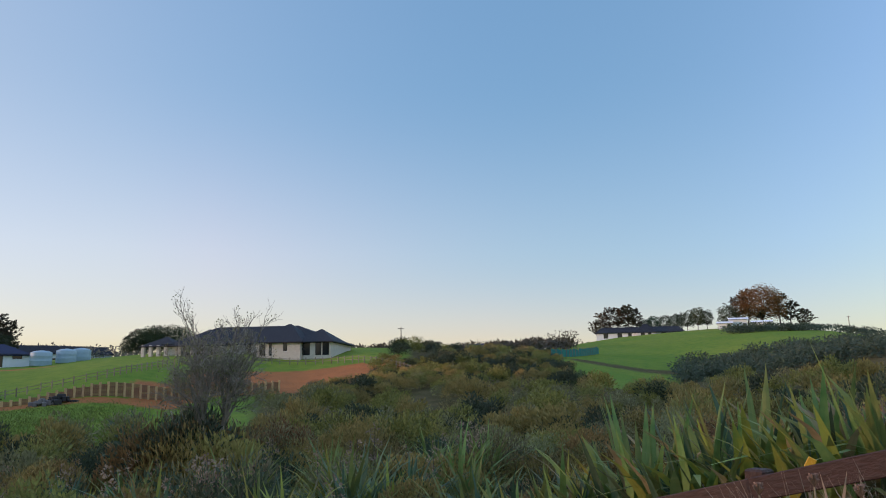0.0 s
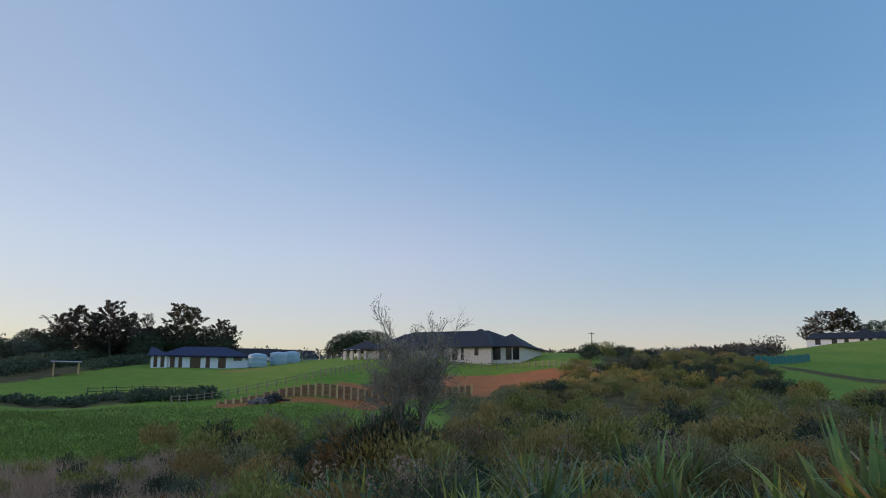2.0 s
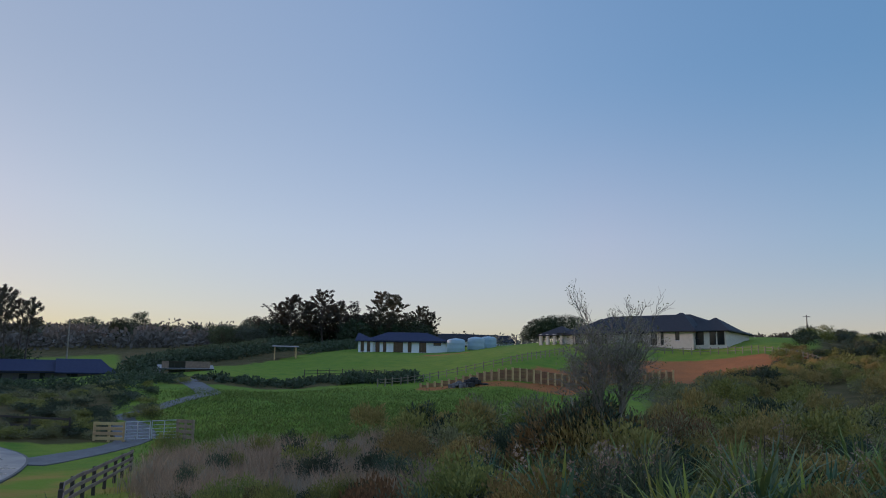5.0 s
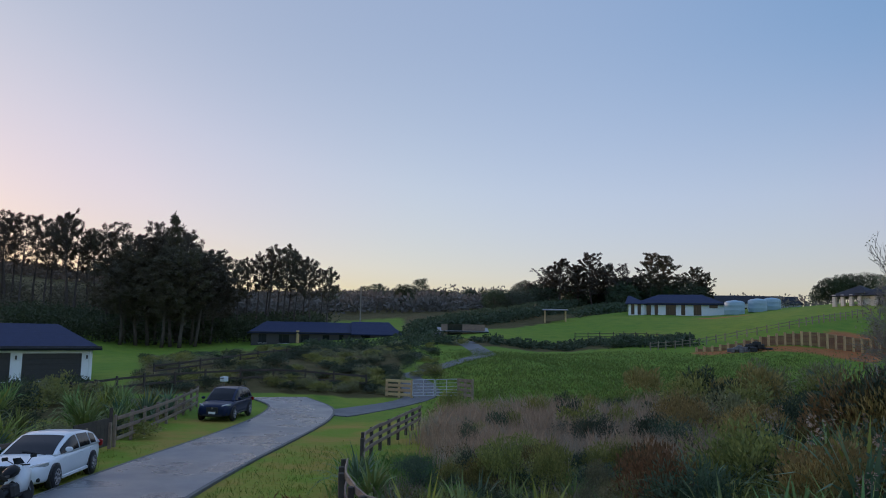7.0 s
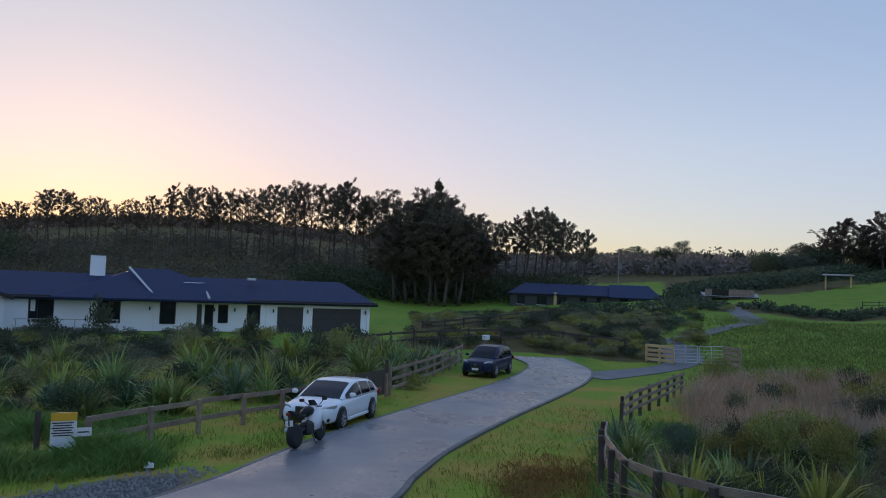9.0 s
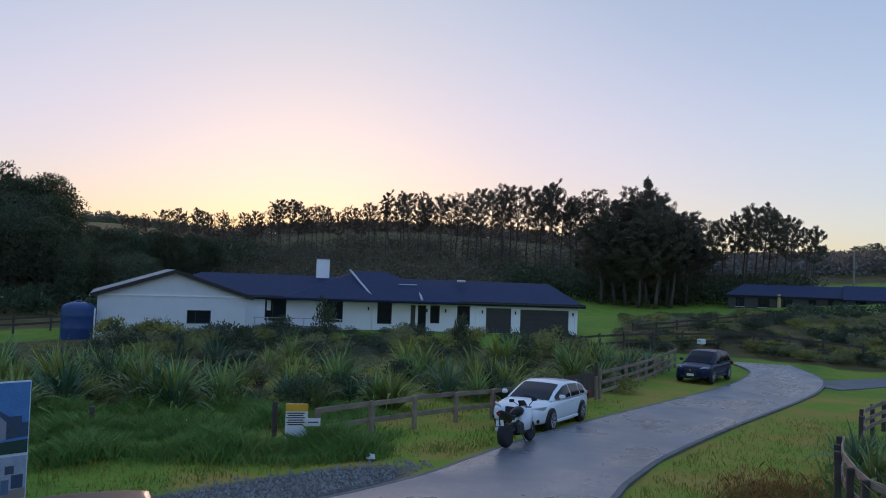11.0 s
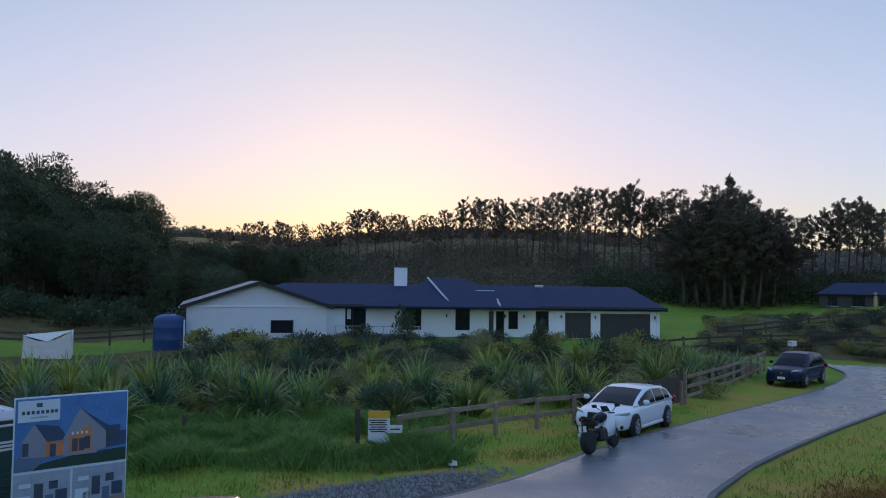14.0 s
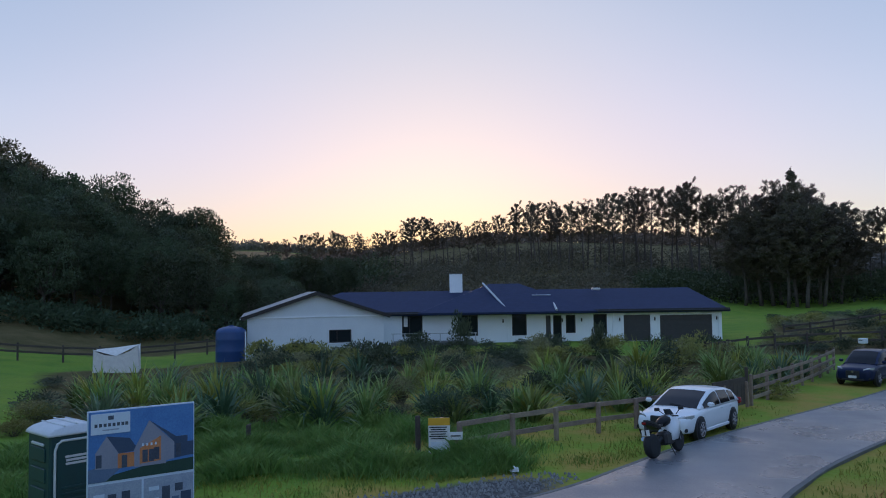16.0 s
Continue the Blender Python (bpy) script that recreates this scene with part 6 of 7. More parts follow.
def shrub_mesh(seed, h, r, lobes, per, leaf, mt, up=.5, stems=True):
    random.seed(seed)
    wood, s = Shape(), Shape()
    for i in range(lobes):
        a = i * 2.4 + rnd(-.4, .4)
        q = math.sqrt((i + .5) / lobes) * r * .75
        z = h * rnd(.35, .85) * (1.05 - .35 * q / r)
        c = Vector((math.cos(a) * q, math.sin(a) * q, z))
        wood.tube([(0, 0, -.1), c * .5 + Vector((0, 0, .05)), c], [.03, .02, .006], 4, False)
        for _ in range(per):
            d = rand_dir(up)
            rr = random.random() ** .45
            o = c + Vector((d.x * r * .42, d.y * r * .42, d.z * h * .38)) * rr
            if o.z < .02:
                o.z = rnd(.02, .2)
            e = (d + Vector((0, 0, up)) + rand_dir() * .6).normalized()
            s.leaf(o, e, e.orthogonal() + rand_dir() * .3, leaf * rnd(.6, 1.4), leaf * rnd(.25, .5))
    return wood.mesh("stem", M_BARK), s.mesh("foliage", mt)


SHRUBS, FINE = {}, {}
for key, mt, leaf, up in (("olive", M_SHRUB, .20, .5), ("brown", M_SHRUB_B, .19, .9), ("grey", M_SHRUB_G, .17, .4), ("dark", M_SHRUB_D, .20, .4)):
    SHRUBS[key] = [shrub_mesh(300 + k + len(key), 1.5, 1.0, 13, 62, leaf, mt, up) for k in range(3)]
    FINE[key] = [shrub_mesh(330 + k + len(key), 1.5, 1.0, 22, 120, leaf * .55, mt, up) for k in range(3)]
WORDS = {"olive": "bushy olive green shrub in the scrub", "brown": "twiggy brownish shrub in the scrub", "grey": "pale grey-green feathery shrub in the scrub", "dark": "dense dark green shrub in the scrub"}


JOINED = {}


def shrub(key, x, y, s, sz=None):
    w, c = SHRUBS[key][random.randrange(3)]
    if math.hypot(x, y) > 33:
        JOINED.setdefault(key, []).append((c, x, y, s, sz or s, rnd(0, 6.28)))
        return
    w, c = FINE[key][random.randrange(3)]
    m = Matrix.LocRotScale((x, y, land1(x, y) - .05), Euler((0, 0, rnd(0, 6.28))), (s, s, sz or s))
    t = thing("shrub", WORDS[key], "shrub", m, "shrubs of the gully")
    part("stem", w, None, t)
    part("foliage", c, None, t)


def pick(weights):
    return random.choices(list(weights), list(weights.values()))[0]


random.seed(77)
# gully scrub, denser near the viewpoint
for i in range(420):
    a, d = rnd(-33, 12.5), math.exp(rnd(math.log(13), math.log(108)))
    if d > 96 and a > 4:
        continue
    x, y = polar(a, d)
    s = rnd(.7, 1.25) * (.9 + d / 260) * (.62 if d < 19 else 1)
    shrub(pick({"olive": 5, "brown": 4, "grey": 2, "dark": 2}), x, y, s * 1.1, s * rnd(.75, 1.2))
for i in range(90):
    a, d = rnd(12, 33), rnd(15, 50)
    x, y = polar(a, d)
    s = rnd(.7, 1.3)
    shrub(pick({"olive": 4, "brown": 3, "grey": 3, "dark": 3}), x, y, s, s * rnd(.8, 1.3))
for i in range(46):
    a, d = rnd(30, 47), rnd(20, 44)
    x, y = polar(a, d)
    shrub(pick({"olive": 4, "dark": 3}), x, y, rnd(.4, .95), rnd(.5, 1.0))
for i in range(44):
    x, y = polar(rnd(31, 49), rnd(14.5, 26))
    shrub(pick({"olive": 4, "dark": 5, "grey": 2}), x, y, rnd(.4, .8), rnd(.4, .75))
for i in range(46):
    x, y = polar(rnd(47.5, 54), rnd(64, 104))
    shrub(pick({"olive": 3, "dark": 5, "grey": 2}), x, y, rnd(.7, 1.2), rnd(.4, .7))
for i in range(150):
    a, d = rnd(-9.5, 3), rnd(100, 200)
    s = rnd(1.1, 1.9)
    shrub(pick({"olive": 4, "brown": 2, "dark": 4}), *polar(a, d), s, s * rnd(.6, .9))
# beyond the end fence
for i in range(150):
    a, d = random.gauss(58, 6.5), rnd(66, 112)
    if a < 51 and d < 90 or a > 69:
        continue
    x, y = polar(a, d)
    s = rnd(.8, 1.4)
    shrub(pick({"olive": 3, "grey": 3, "dark": 5}), x, y, s, s * rnd(.35, .6))
for i in range(70):
    a, d = rnd(50, 68.5), rnd(57.5, 67)
    shrub(pick({"olive": 3, "grey": 2, "dark": 5}), *polar(a, d), rnd(.6, 1.0), rnd(.35, .65))
for i in range(110):
    a, d = rnd(-3, 9.5), rnd(84, 101)
    shrub(pick({"olive": 4, "brown": 5, "dark": 2}), *polar(a, d), rnd(.9, 1.4), rnd(.7, 1.1))
for i in range(50):
    a, d = rnd(-2, 4.6), rnd(100, 117)
    shrub(pick({"olive": 4, "brown": 5, "dark": 2}), *polar(a, d), rnd(.9, 1.3), rnd(.5, .8))
# planting between the fence and the white house
for i in range(120):
    a = rnd(67, 122)
    d = rnd(27, 50) if a < 100 else rnd(24, 46)
    x, y = polar(a, d)
    if x > -31 and a < 80 or x > -28 and a < 90 or x > -25:
        continue
    s = rnd(.55, 1.0)
    shrub(pick({"olive": 4, "grey": 2, "dark": 5}), x, y, s, s * rnd(.45, .8))
for i in range(95):
    a = rnd(69.5, 104)
    d = rnd(45, 58) if a < 94 else rnd(44, 51)
    x, y = polar(a, d)
    s = rnd(.75, 1.15)
    shrub(pick({"olive": 4, "grey": 3, "dark": 4}), x, y, s, s * rnd(.5, .9))
for x, y, s in ((-56.5, 0.5, 1.3), (-52, 9.5, 1.1)):
    shrub("dark", x, y, s * .6, s * 1.3)


def join_shrubs():
    """The far shrubs of each kind as one mesh."""
    for key, rows in JOINED.items():
        vs, fs, n = [], [], 0
        for me, x, y, s, sz, a in rows:
            co = np.empty(len(me.vertices) * 3)
            me.vertices.foreach_get("co", co)
            co = co.reshape(-1, 3)
            c, q = math.cos(a) * s, math.sin(a) * s
            vs.append(np.c_[co[:, 0] * c - co[:, 1] * q + x, co[:, 0] * q + co[:, 1] * c + y, co[:, 2] * sz + land1(x, y) - .05])
            fs.append(np.arange(len(co)).reshape(-1, 4) + n)
            n += len(co)
        me = bpy.data.meshes.new("scrub")
        me.from_pydata(np.concatenate(vs).tolist(), [], np.concatenate(fs).tolist())
        me.materials.append(rows[0][0].materials[0])
        tagged(new("scrub", me), "far scrub of " + WORDS[key].replace(" in the scrub", "s"), "scrub", kind="stuff")


def flax_leaf_mesh(seed, L, w, bend, mt):
    random.seed(seed)
    s = Shape()
    l_, r_ = [], []
    n = 7
    for i in range(n + 1):
        u = i / n
        ang = bend * u * u
        x, z = L * (u * math.sin(ang * .55)), L * u * math.cos(ang * .75) * (1 - .12 * bend * u * u)
        ww = w * (.6 + .75 * min(1, u / .55)) * (1 if u < .6 else max(.02, 1 - ((u - .6) / .4) ** 1.7))
        l_.append((x, -ww / 2, z))
        r_.append((x, ww / 2, z))
    mid = [((a[0] + b[0]) / 2 - .018 * (1 - i / n), 0, (a[2] + b[2]) / 2) for i, (a, b) in enumerate(zip(l_, r_))]
    s.loft([l_, mid, r_], caps=False, closed=False)
    return s.mesh("leaf", mt)


LEAVES = [flax_leaf_mesh(400 + k, rnd(1.1, 1.4), rnd(.052, .072), b, mt) for k, (b, mt) in enumerate(((.15, M_FLAX), (.35, M_FLAX), (.6, M_FLAX), (.95, M_FLAX), (1.5, M_FLAX), (.3, M_FLAX_BLUE), (.7, M_FLAX_BLUE), (1.2, M_FLAX_BLUE), (1.7, M_FLAX_DRY), (.5, M_FLAX_DRY), (.2, M_FLAX_DARK), (.5, M_FLAX_DARK), (1.0, M_FLAX_DARK), (.2, M_FLAX_YELLOW), (.5, M_FLAX_YELLOW), (2.1, M_FLAX)))]


def flax_near(x, y, size, n, blue=False):
    f = thing("flax", "large flax clump with tall sword-like green leaves", "flax", Matrix.LocRotScale((x, y, land1(x, y) - .05), None, (size,) * 3), "flax clumps by the fence")
    for i in range(n):
        u = i / n
        k = random.choice((0, 0, 1, 1, 2, 3) if u < .5 else (1, 2, 2, 3, 4))
        if blue and random.random() < .5:
            k = random.choice((5, 6, 7))
        q = random.random()
        if q < .2:
            k = random.choice((10, 11, 12, 5))
        elif q < .28:
            k = random.choice((13, 14))
        elif q < .42:
            k = random.choice((8, 9))
        elif q < .5:
            k = 15
        a = rnd(0, 6.28)
        t = (.03 + .30 * u) * rnd(.6, 1.3)
        m = Matrix.Translation((math.cos(a) * .22 * u, math.sin(a) * .22 * u, 0)) @ Matrix.Rotation(a, 4, "Z") @ Matrix.Rotation(t, 4, "Y") @ Matrix.Rotation(rnd(-.6, .6), 4, "Z") @ Matrix.Diagonal((1, 1, rnd(.7, 1.15), 1))
        part("leaf", LEAVES[k], None, f, m=m)


random.seed(88)
for a, d, s, n in ((-5.5, 7.4, 1.12, 80), (-9.0, 7.0, 1.12, 85), (-14.0, 7.0, 1.3, 95), (-17.5, 6.6, 1.28, 95), (-21.5, 6.8, 1.3, 95), (-25.5, 6.4, 1.25, 90), (-29.0, 6.2, 1.3, 90), (-33, 6.3, 1.3, 60), (-19, 8.6, 1.4, 55), (-26, 8.4, 1.4, 55), (2.0, 9.0, .8, 24)):
    flax_near(*polar(a, d), s * 1.0, int(n * 2.5))


def flax_mesh(seed, n, mts, size=1.0):
    random.seed(seed)
    s = Shape()
    for i in range(n):
        u = i / n
        a, t, L = rnd(0, 6.28), (.06 + .75 * u) * rnd(.7, 1.25), rnd(.9, 1.45) * size
        w, bend = rnd(.055, .095), rnd(.1, .9) * (.4 + u)
        out = Vector((math.cos(a), math.sin(a), 0))
        side = Vector((-out.y, out.x, 0))
        l_, r_ = [], []
        for k in range(6):
            q = k / 5
            ang = t + bend * q * q
            p = out * (.12 * u + L * q * math.sin(ang)) + Vector((0, 0, L * q * math.cos(ang)))
            ww = w * (.6 + .8 * q) if q < .5 else w * max(.03, 2 * (1 - q))
            l_.append(p - side * ww / 2)
            r_.append(p + side * ww / 2)
        s.loft([l_, r_], caps=False, closed=False)
    return s.mesh("flax", mts)


FLAX = [flax_mesh(500 + k, 60, (M_FLAX, M_FLAX_DARK, M_FLAX_BLUE, M_FLAX, M_FLAX_YELLOW, M_FLAX)[k]) for k in range(6)]


def behind_fence(x, y):
    """Whether a spot lies on the house side of the fence along the verge."""
    return x < -46 or y < float(np.interp(-x, [20, 22.7, 26.9, 31.4, 41, 46], [-.8, 1.9, 7.3, 11.8, 18.9, 22.4])) - .9


def flax(x, y, s):
    if x < -20 and math.degrees(math.atan2(-x, y)) > 60 and not behind_fence(x, y):
        return None
    ob = thing("flax", "green flax clump with arching sword leaves", "flax", None, "planted flax clumps")
    tagged(part("leaf", FLAX[random.randrange(6)], None, ob), kind="stuff")
    ob.matrix_basis = Matrix.LocRotScale((x, y, land1(x, y) - .05), Euler((0, 0, rnd(0, 6.28))), (s, s, s * rnd(.85, 1.15)))
    return ob


random.seed(98)
for i in range(34):
    flax(*polar(rnd(-4, 31), rnd(15.5, 24)), rnd(1.3, 1.8))
for i in range(16):
    flax(*polar(rnd(31, 49), rnd(13.5, 20)), rnd(.7, 1.05))
random.seed(99)
for i in range(120):
    a = rnd(68, 116)
    d = rnd(26, 39)
    x, y = polar(a, d)
    if x > -29 and a < 84 or (a < 76 and d < 36) or x > -24.5:
        continue
    flax(x, y, rnd(1.0, 1.55))
for i in range(26):
    x, y = polar(rnd(66, 77), rnd(38, 48))
    flax(x, y, rnd(1.1, 1.6))
for i in range(44):
    a, d = rnd(-12, 26), math.exp(rnd(math.log(11), math.log(42)))
    flax(*polar(a, d), rnd(.8, 1.25))
for a, d, s in ((24.5, 12.2, 1.3), (22.2, 11.6, 1.35), (19.6, 12.0, 1.25), (14.2, 11.8, 1.2), (12.4, 14.2, 1.5), (10.6, 13.6, 1.4), (9.2, 11.6, 1.3), (6.6, 14.8, 1.3), (3.4, 16, 1.3), (1.4, 13, 1.2), (27.6, 14, 1.3), (4.5, 20, 1.3), (-1, 19, 1.2), (-3, 14, 1.2), (48.2, 13.8, 1.25), (50.0, 15.2, 1.1), (45.5, 16.5, 1.2), (40.0, 15.5, 1.1), (52.0, 20.5, 1.2), (53.0, 22.5, 1.1), (12, 13, 1.2), (6, 12, 1.3), (9.5, 13.5, 1.3), (19, 13.5, 1.2), (23, 14.5, 1.2), (26, 13, 1.1)):
    flax(*polar(a, d), s)


def grass_stuff(name, label, seed, n, where, height, width, mt, lean=.35, mound=False):
    """Blades of grass on the land, in one mesh."""
    rng = np.random.default_rng(seed)
    x, y, hs = where(rng, n)
    z = land(x, y) - .03
    if mound:
        wave = .5 + .25 * np.sin(1.5 * x + .5 * y) + .25 * np.sin(2.1 * y - .9 * x + 1) + .15 * np.sin(4.3 * x + 3.1 * y)
        hs = hs * (.25 + 1.0 * np.clip(wave, 0, 1.2))
        z = z + .22 * np.clip(wave, 0, 1.1) - .1
    n = len(x)
    a, b = rng.uniform(0, 6.283, n), rng.uniform(0, 6.283, n)
    h = height * hs * rng.uniform(.55, 1.3, n)
    ln = h * lean * rng.uniform(.2, 1.4, n)
    w = width * rng.uniform(.6, 1.4, n)
    p = np.stack([x, y, z], -1)
    side = np.stack([np.cos(a) * w, np.sin(a) * w, 0 * a], -1)
    mid = p + np.stack([np.cos(b) * ln * .3, np.sin(b) * ln * .3, h * .6], -1)
    tip = p + np.stack([np.cos(b) * ln, np.sin(b) * ln, h], -1)
    v = np.stack([p - side, p + side, mid + side * .7, tip, mid - side * .7], 1).reshape(-1, 3)
    i = np.arange(n) * 5
    me = bpy.data.meshes.new(name)
    me.from_pydata(v.tolist(), [], np.stack([i, i + 1, i + 2, i + 3, i + 4], -1).tolist())
    me.materials.append(mt)
    return tagged(new(name, me), label, "grass", kind="stuff")


def off_road(x, y, margin=2.35):
    line = smooth_line([(*q, 0) for q in ROAD], 1.0)
    c = np.array([[q.x, q.y] for q in line])
    return np.min(np.hypot(x[:, None] - c[None, :, 0], y[:, None] - c[None, :, 1]), 1) > margin


def clumped(a0, a1, d0, d1, clumps, spread, keep=None):
    def where(rng, n):
        a, d = np.radians(rng.uniform(a0, a1, clumps)), np.exp(rng.uniform(math.log(d0), math.log(d1), clumps))
        k = rng.integers(0, clumps, n)
        s = spread * (.5 + d[k] / 30)
        x = -np.sin(a[k]) * d[k] + rng.normal(0, 1, n) * s
        y = np.cos(a[k]) * d[k] + rng.normal(0, 1, n) * s
        ok = off_road(x, y)
        if keep:
            ok &= keep(x, y)
        return x[ok], y[ok], (rng.uniform(.6, 1.3, clumps)[k])[ok]
    return where


no_gravel = lambda x, y: zones(x, y)[3] < .25
verge_side = lambda x, y: no_gravel(x, y) & (x > -27)
grass_stuff("verge_grass", "short grass of the road verges", 1, 42000, clumped(38, 118, 10, 34, 1500, .3, no_gravel), .13, .011, M_GRASS, .6)
grass_stuff("long_grass", "long lush grass on the bank beside the gravel", 2, 120000, clumped(86, 120, 19.0, 27, 130, .36, lambda x, y: no_gravel(x, y) & (x < -16)), .36, .011, M_GRASS_RICH, .9, True)
grass_stuff("dry_grass", "tall reddish dry grass in the damp hollow", 3, 40000, clumped(29, 47.5, 25, 44, 300, .28, lambda x, y: np.hypot(x, y) > 22), .85, .012, M_STRAW, .4)
grass_stuff("pale_grass", "pale dead stalks among the reddish grass", 14, 14000, clumped(29, 47.5, 24, 44, 160, .3), .9, .010, M_STRAW_PALE, .4)
grass_stuff("pale_grass", "pale dead grass tangled behind the curved fence", 4, 12000, clumped(27, 51, 11.5, 22, 110, .25), .5, .010, M_STRAW_PALE, .5)
grass_stuff("gully_grass", "rough brown-green grass between the shrubs", 5, 60000, clumped(-33, 30, 9, 60, 900, .5), .5, .016, M_SHRUB_B, .5)
grass_stuff("paddock_grass", "lush green paddock grass", 6, 60000, clumped(20, 47, 44, 96, 2600, .5), .16, .03, M_GRASS_RICH, .8)
grass_stuff("dead_grass", "pale dead grass growing through the near fence", 7, 5000, clumped(-36, -23, 3.9, 4.6, 50, .15, lambda x, y: np.hypot(x, y) > 3.6), .72, .0045, M_STRAW_PALE, .35)
grass_stuff("dead_grass", "pinkish dead grass behind the flax", 8, 7000, clumped(-36, -27.5, 10, 14, 50, .4), 1.2, .008, M_PLUME, .4)
grass_stuff("verge_weeds", "brownish weeds along the curved fence", 9, 9000, clumped(51, 60, 12.0, 22, 50, .35, lambda x, y: off_road(x, y, 3.0)), .13, .010, M_GOLD, .9)
grass_stuff("near_grass", "green grass on the slope behind the curved fence", 10, 52000, clumped(30, 52.5, 11, 27, 420, .4), .42, .013, M_GRASS_RICH, .6)


def plumes(seed, n, a0, a1, d0, d1):
    """Flower stalks with feathery seed heads rising out of the scrub, each a thing of its own."""
    random.seed(seed)
    protos = []
    for k in range(3):
        st, hd = Shape(), Shape()
        st.tube([(0, 0, 0), (.05, 0, .9), (.12, .02, 1.9)], [.012, .01, .006], 4)
        for i in range(14):
            z = rnd(1.0, 1.9)
            tuft(hd, (.05 + (z - .9) * .07 + rnd(-.16, .16), rnd(-.16, .16), z), .07, 9, .07, 1, .3)
        protos.append((st.mesh("stalk", M_BARK), hd.mesh("seed_head", M_PLUME)))
    for i in range(n):
        x, y = polar(rnd(a0, a1), rnd(d0, d1))
        p = protos[i % 3]
        s = rnd(.75, 1.2)
        t = thing("seed_plume", "tall stalk with pinkish feathery seed heads", "plant", Matrix.LocRotScale((x, y, land1(x, y)), Euler((0, 0, rnd(0, 6.28))), (s,) * 3), "feathery stalks in the scrub")
        part("stalk", p[0], None, t)
        tagged(part("seed_head", p[1], None, t), kind="stuff")


plumes(5, 30, -4, 28, 18, 26)
plumes(6, 12, 3, 27, 14, 18)


def umbel(x, y, h):
    t = thing("dried_umbel", "dried wild carrot stalk with a cupped seed head", "plant", Matrix.Translation((x, y, land1(x, y))), "dried stalks by the near fence")
    tip = Vector((rnd(-.12, .12), rnd(-.12, .12), h))
    part("stalk", Shape().tube([(0, 0, 0), tip * .5 + Vector((.02, 0, 0)), tip], [.006, .005, .004], 5), M_STRAW_PALE, t)
    hd = Shape()
    for i in range(26):
        a = i * 2.4
        q = .02 * math.sqrt(i / 26)
        e = tip + Vector((math.cos(a) * q * 1.2, math.sin(a) * q * 1.2, .04 + .012 * math.sin(i)))
        hd.tube([tip, e], [.0015, .0045], 3)
    tagged(part("seed_head", hd, M_PLUME, t), kind="stuff")


random.seed(123)
for a, d, z in ((-22.0, 3.9, 3.42), (-24.0, 3.7, 3.48), (-27.3, 3.8, 3.62), (-26.4, 3.6, 3.45), (-29.4, 3.7, 3.45), (-27.0, 3.5, 3.4), (-30.2, 3.3, 3.4)):
    x, y = polar(a, d)
    umbel(x, y, z - land1(x, y))
tape = thing("marker_strip", "bright yellow plastic strip standing up behind the fence", "marker", pose(*polar(-23.4, 5.15), land1(*polar(-23.4, 5.15)) + .90, 0, 28, -20))
part("strip", Shape().box((0, 0, .1), (.05, .012, .26), cham=.004), M_YELLOW, tape)

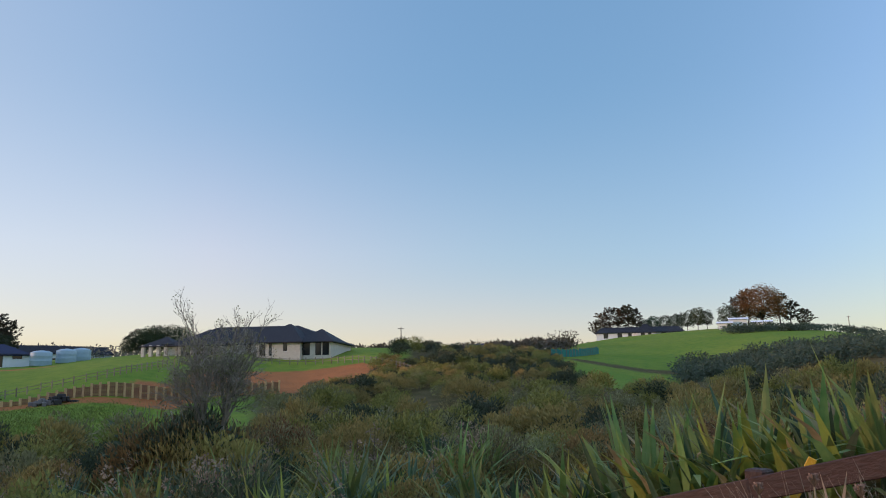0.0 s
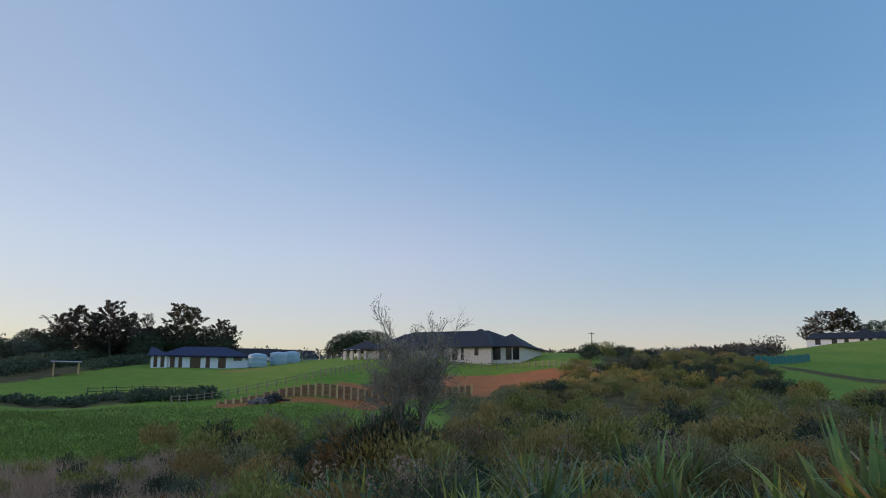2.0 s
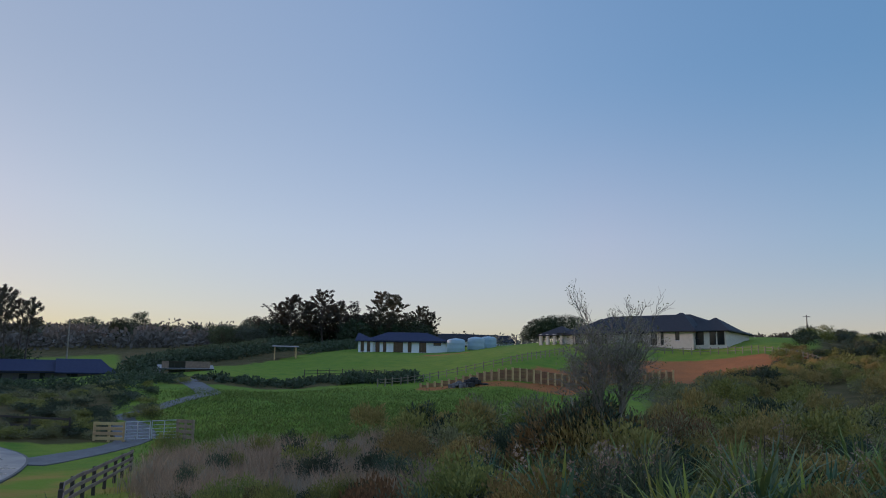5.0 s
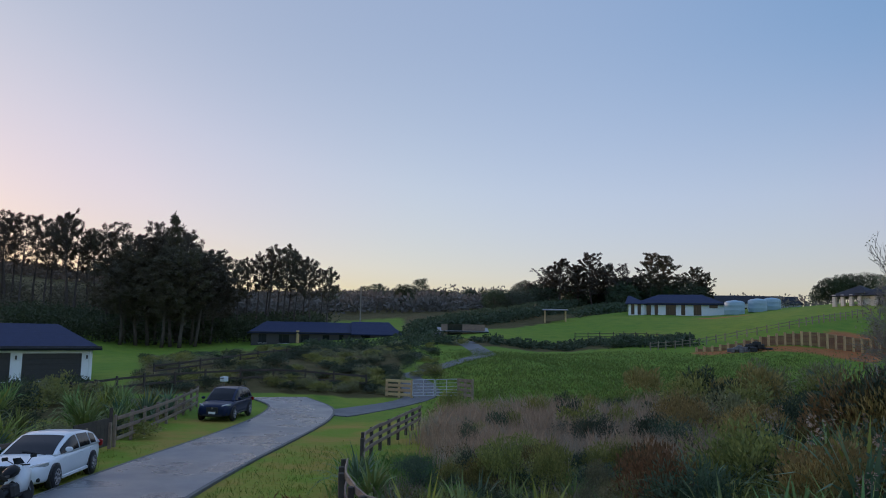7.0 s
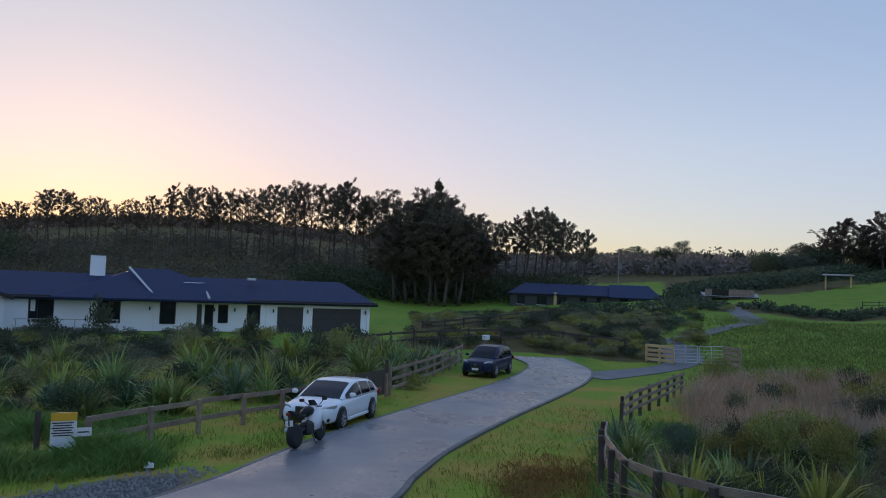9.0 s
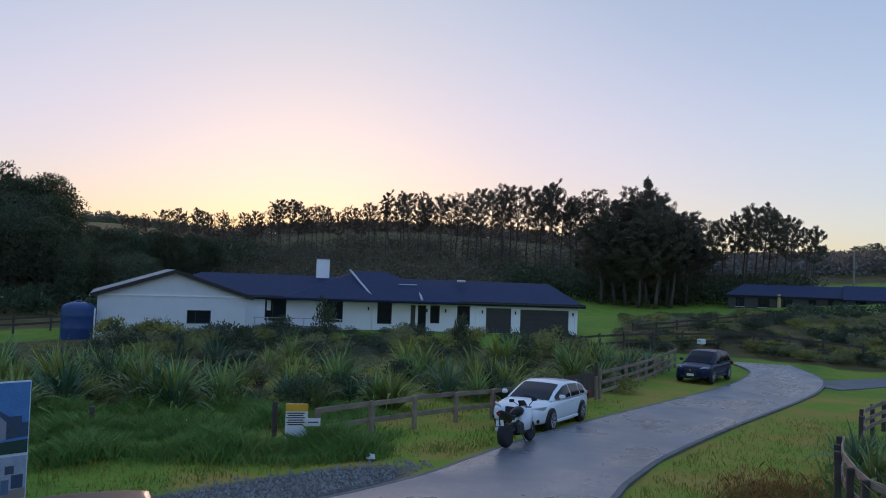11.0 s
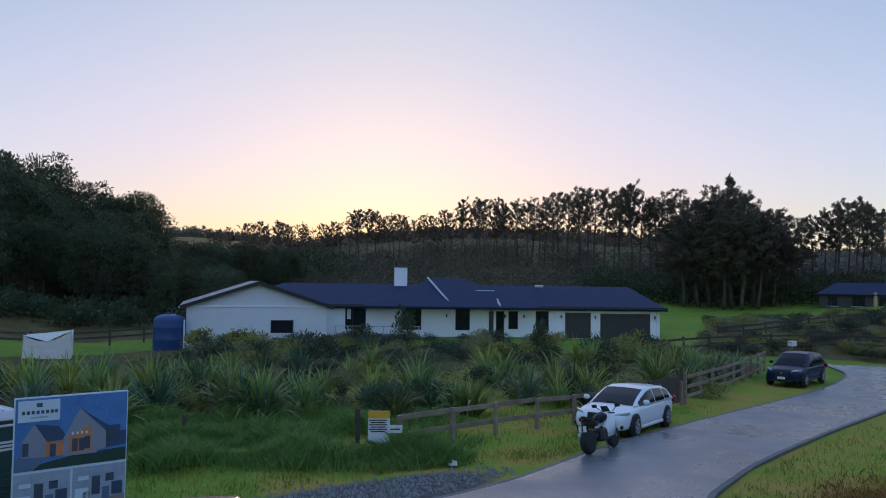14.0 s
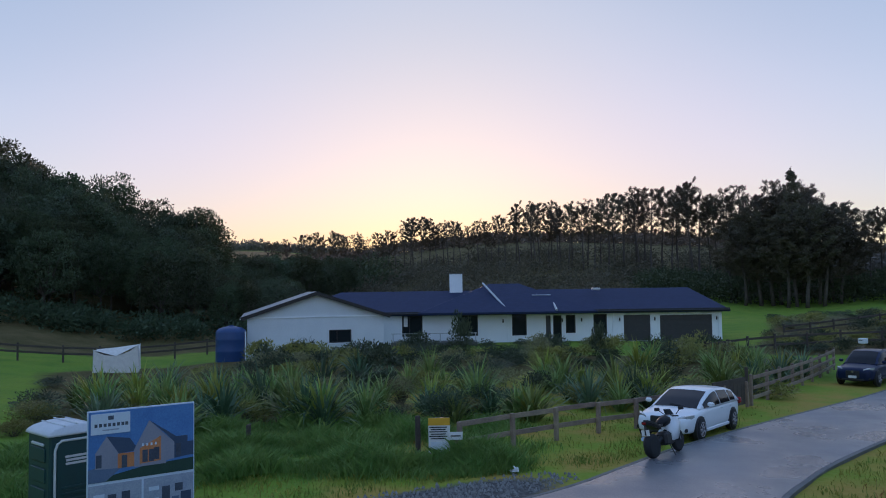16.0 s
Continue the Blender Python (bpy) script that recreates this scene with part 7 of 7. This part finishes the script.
def bare_tree():
    """The leafless lichen-grey tree: pale forked trunk and a wide crown of fine twigs."""
    random.seed(909)
    x, y = polar(15.6, 23)
    g = land1(x, y) - .2
    t = thing("bare_tree", "nearly leafless grey tree with fine lichen-covered twigs", "tree", Matrix.Translation((x, y, g)))
    wood, twig, lf = Shape(), Shape(), Shape()
    right = Vector((math.cos(radians(15.6)), math.sin(radians(15.6)), 0))
    away = Vector((-right.y, right.x, 0))
    up = Vector((0, 0, 1))

    def spray(p, d, l, depth):
        q = p + d * l
        bend = p.lerp(q, .5) + rand_dir() * l * .1
        twig.tube([p, bend, q], [.010 - .0025 * depth, .008 - .0022 * depth, .0028], 3, False)
        if depth < 2:
            for k in range(4):
                e = (d + rand_dir() * .8 + up * .15).normalized()
                spray(p.lerp(q, rnd(.3, 1.0)), e, l * rnd(.45, .75), depth + 1)
        elif random.random() < .22:
            tuft(lf, q, .09, 3, .07, .8, .2)

    fork = 2.75 - g
    feet = []
    for off, lean in ((-.12, -.25), (.13, .22)):
        top = right * (off + lean * .7) + up * (fork + .5)
        wood.tube([right * off * .3 + up * -.1, right * off + up * fork * .6, top], [.085, .062, .045], 8)
        feet.append(top)
    for i in range(40):
        a, u = i * 2.399, (i + .5) / 40
        el = -.75 + 1.75 * u
        rad = 1.45 * math.sqrt(rnd(.25, 1)) * math.cos(el * .95) * rnd(.75, 1.12)
        tip = right * (math.cos(a) * rad - .05) + away * math.sin(a) * rad + up * (4.1 - g + 1.25 * math.sin(el) * rnd(.85, 1.1))
        p = feet[0 if tip.dot(right) < 0 else 1] - up * rnd(0, .5)
        m1 = p.lerp(tip, .4) + up * .22 + rand_dir() * .1
        m2 = p.lerp(tip, .72) + up * .16 + rand_dir() * .12
        wood.tube([p, m1, m2, tip], [.042, .03, .02, .008], 5, False)
        for k in range(7):
            w = rnd(.3, 1.0)
            o = m1.lerp(m2, (w - .3) / .35) if w < .65 else m2.lerp(tip, (w - .65) / .35)
            spray(o, ((tip - p).normalized() * .7 + rand_dir() * .8 + up * .2).normalized(), rnd(.3, .6), 0)
    # thin leaders over the crown
    for off, z in ((-1.05, 6.2), (-.8, 5.9), (.9, 5.7), (.6, 5.6), (1.3, 5.7), (.1, 5.4)):
        tip = right * off + up * (z - g) + away * rnd(-.4, .4)
        p = right * off * .35 + up * (3.9 - g)
        m1 = p.lerp(tip, .5) + rand_dir() * .12
        wood.tube([p, m1, tip], [.026, .017, .005], 4, False)
        for k in range(10):
            o = m1.lerp(tip, rnd(-.1, .9))
            spray(o, ((tip - p).normalized() + rand_dir() * .55).normalized(), rnd(.25, .5), 1)
    part("trunk", wood, M_BARK_GREY, t)
    part("twig_mass", twig, M_BARK_GREY, t)
    part("foliage", lf, M_SHRUB_G, t, "sparse grey-green leaves")


bare_tree()
random.seed(910)
for da, dd, s in ((-.6, -1.0, 1.3), (.9, -1.1, 1.45), (1.5, .4, 1.75), (3.0, .6, 1.6), (2.3, .9, 1.8), (4.2, .5, 1.3), (.5, .9, 1.5), (-1.2, .8, 1.2), (.3, -1, 1.0), (2.2, -1.2, 1.1), (-2.4, 0, .9)):
    shrub("dark" if s > 1.7 else "brown" if s > 1.25 else "olive", *polar(15.6 + da, 23 + dd), s * 1.1, s * 1.12)


join_shrubs()


def gravel_stones():
    rng = np.random.default_rng(12)
    s = Shape()
    for _ in range(2600):
        u, v = rng.normal(0, .55), rng.normal(0, .5)
        along, across = 5.4 * u, 1.5 * v
        x, y = -15.3 - .68 * along - .74 * across, -1.2 + .74 * along - .68 * across
        if not off_road(np.array([x]), np.array([y]))[0] or zones(np.array([x]), np.array([y]))[3][0] < .3:
            continue
        r = float(rng.uniform(.015, .05))
        a = float(rng.uniform(0, 6.28))
        z = land1(x, y)
        c, q = math.cos(a) * r, math.sin(a) * r
        s.add([(x + c, y + q, z - .02), (x - q, y + c, z - .02), (x - c, y - q, z - .02), (x + q, y - c, z - .02), (x + c * .3, y + q * .2, z + r * .8), (x - c * .3, y - q * .4, z + r * .7)], [(0, 1, 4), (1, 5, 4), (1, 2, 5), (2, 3, 5), (3, 4, 5), (3, 0, 4)])
    return tagged(part("gravel_stones", s, M_STONE), "loose grey gravel beside the road", "gravel", kind="stuff")


gravel_stones()
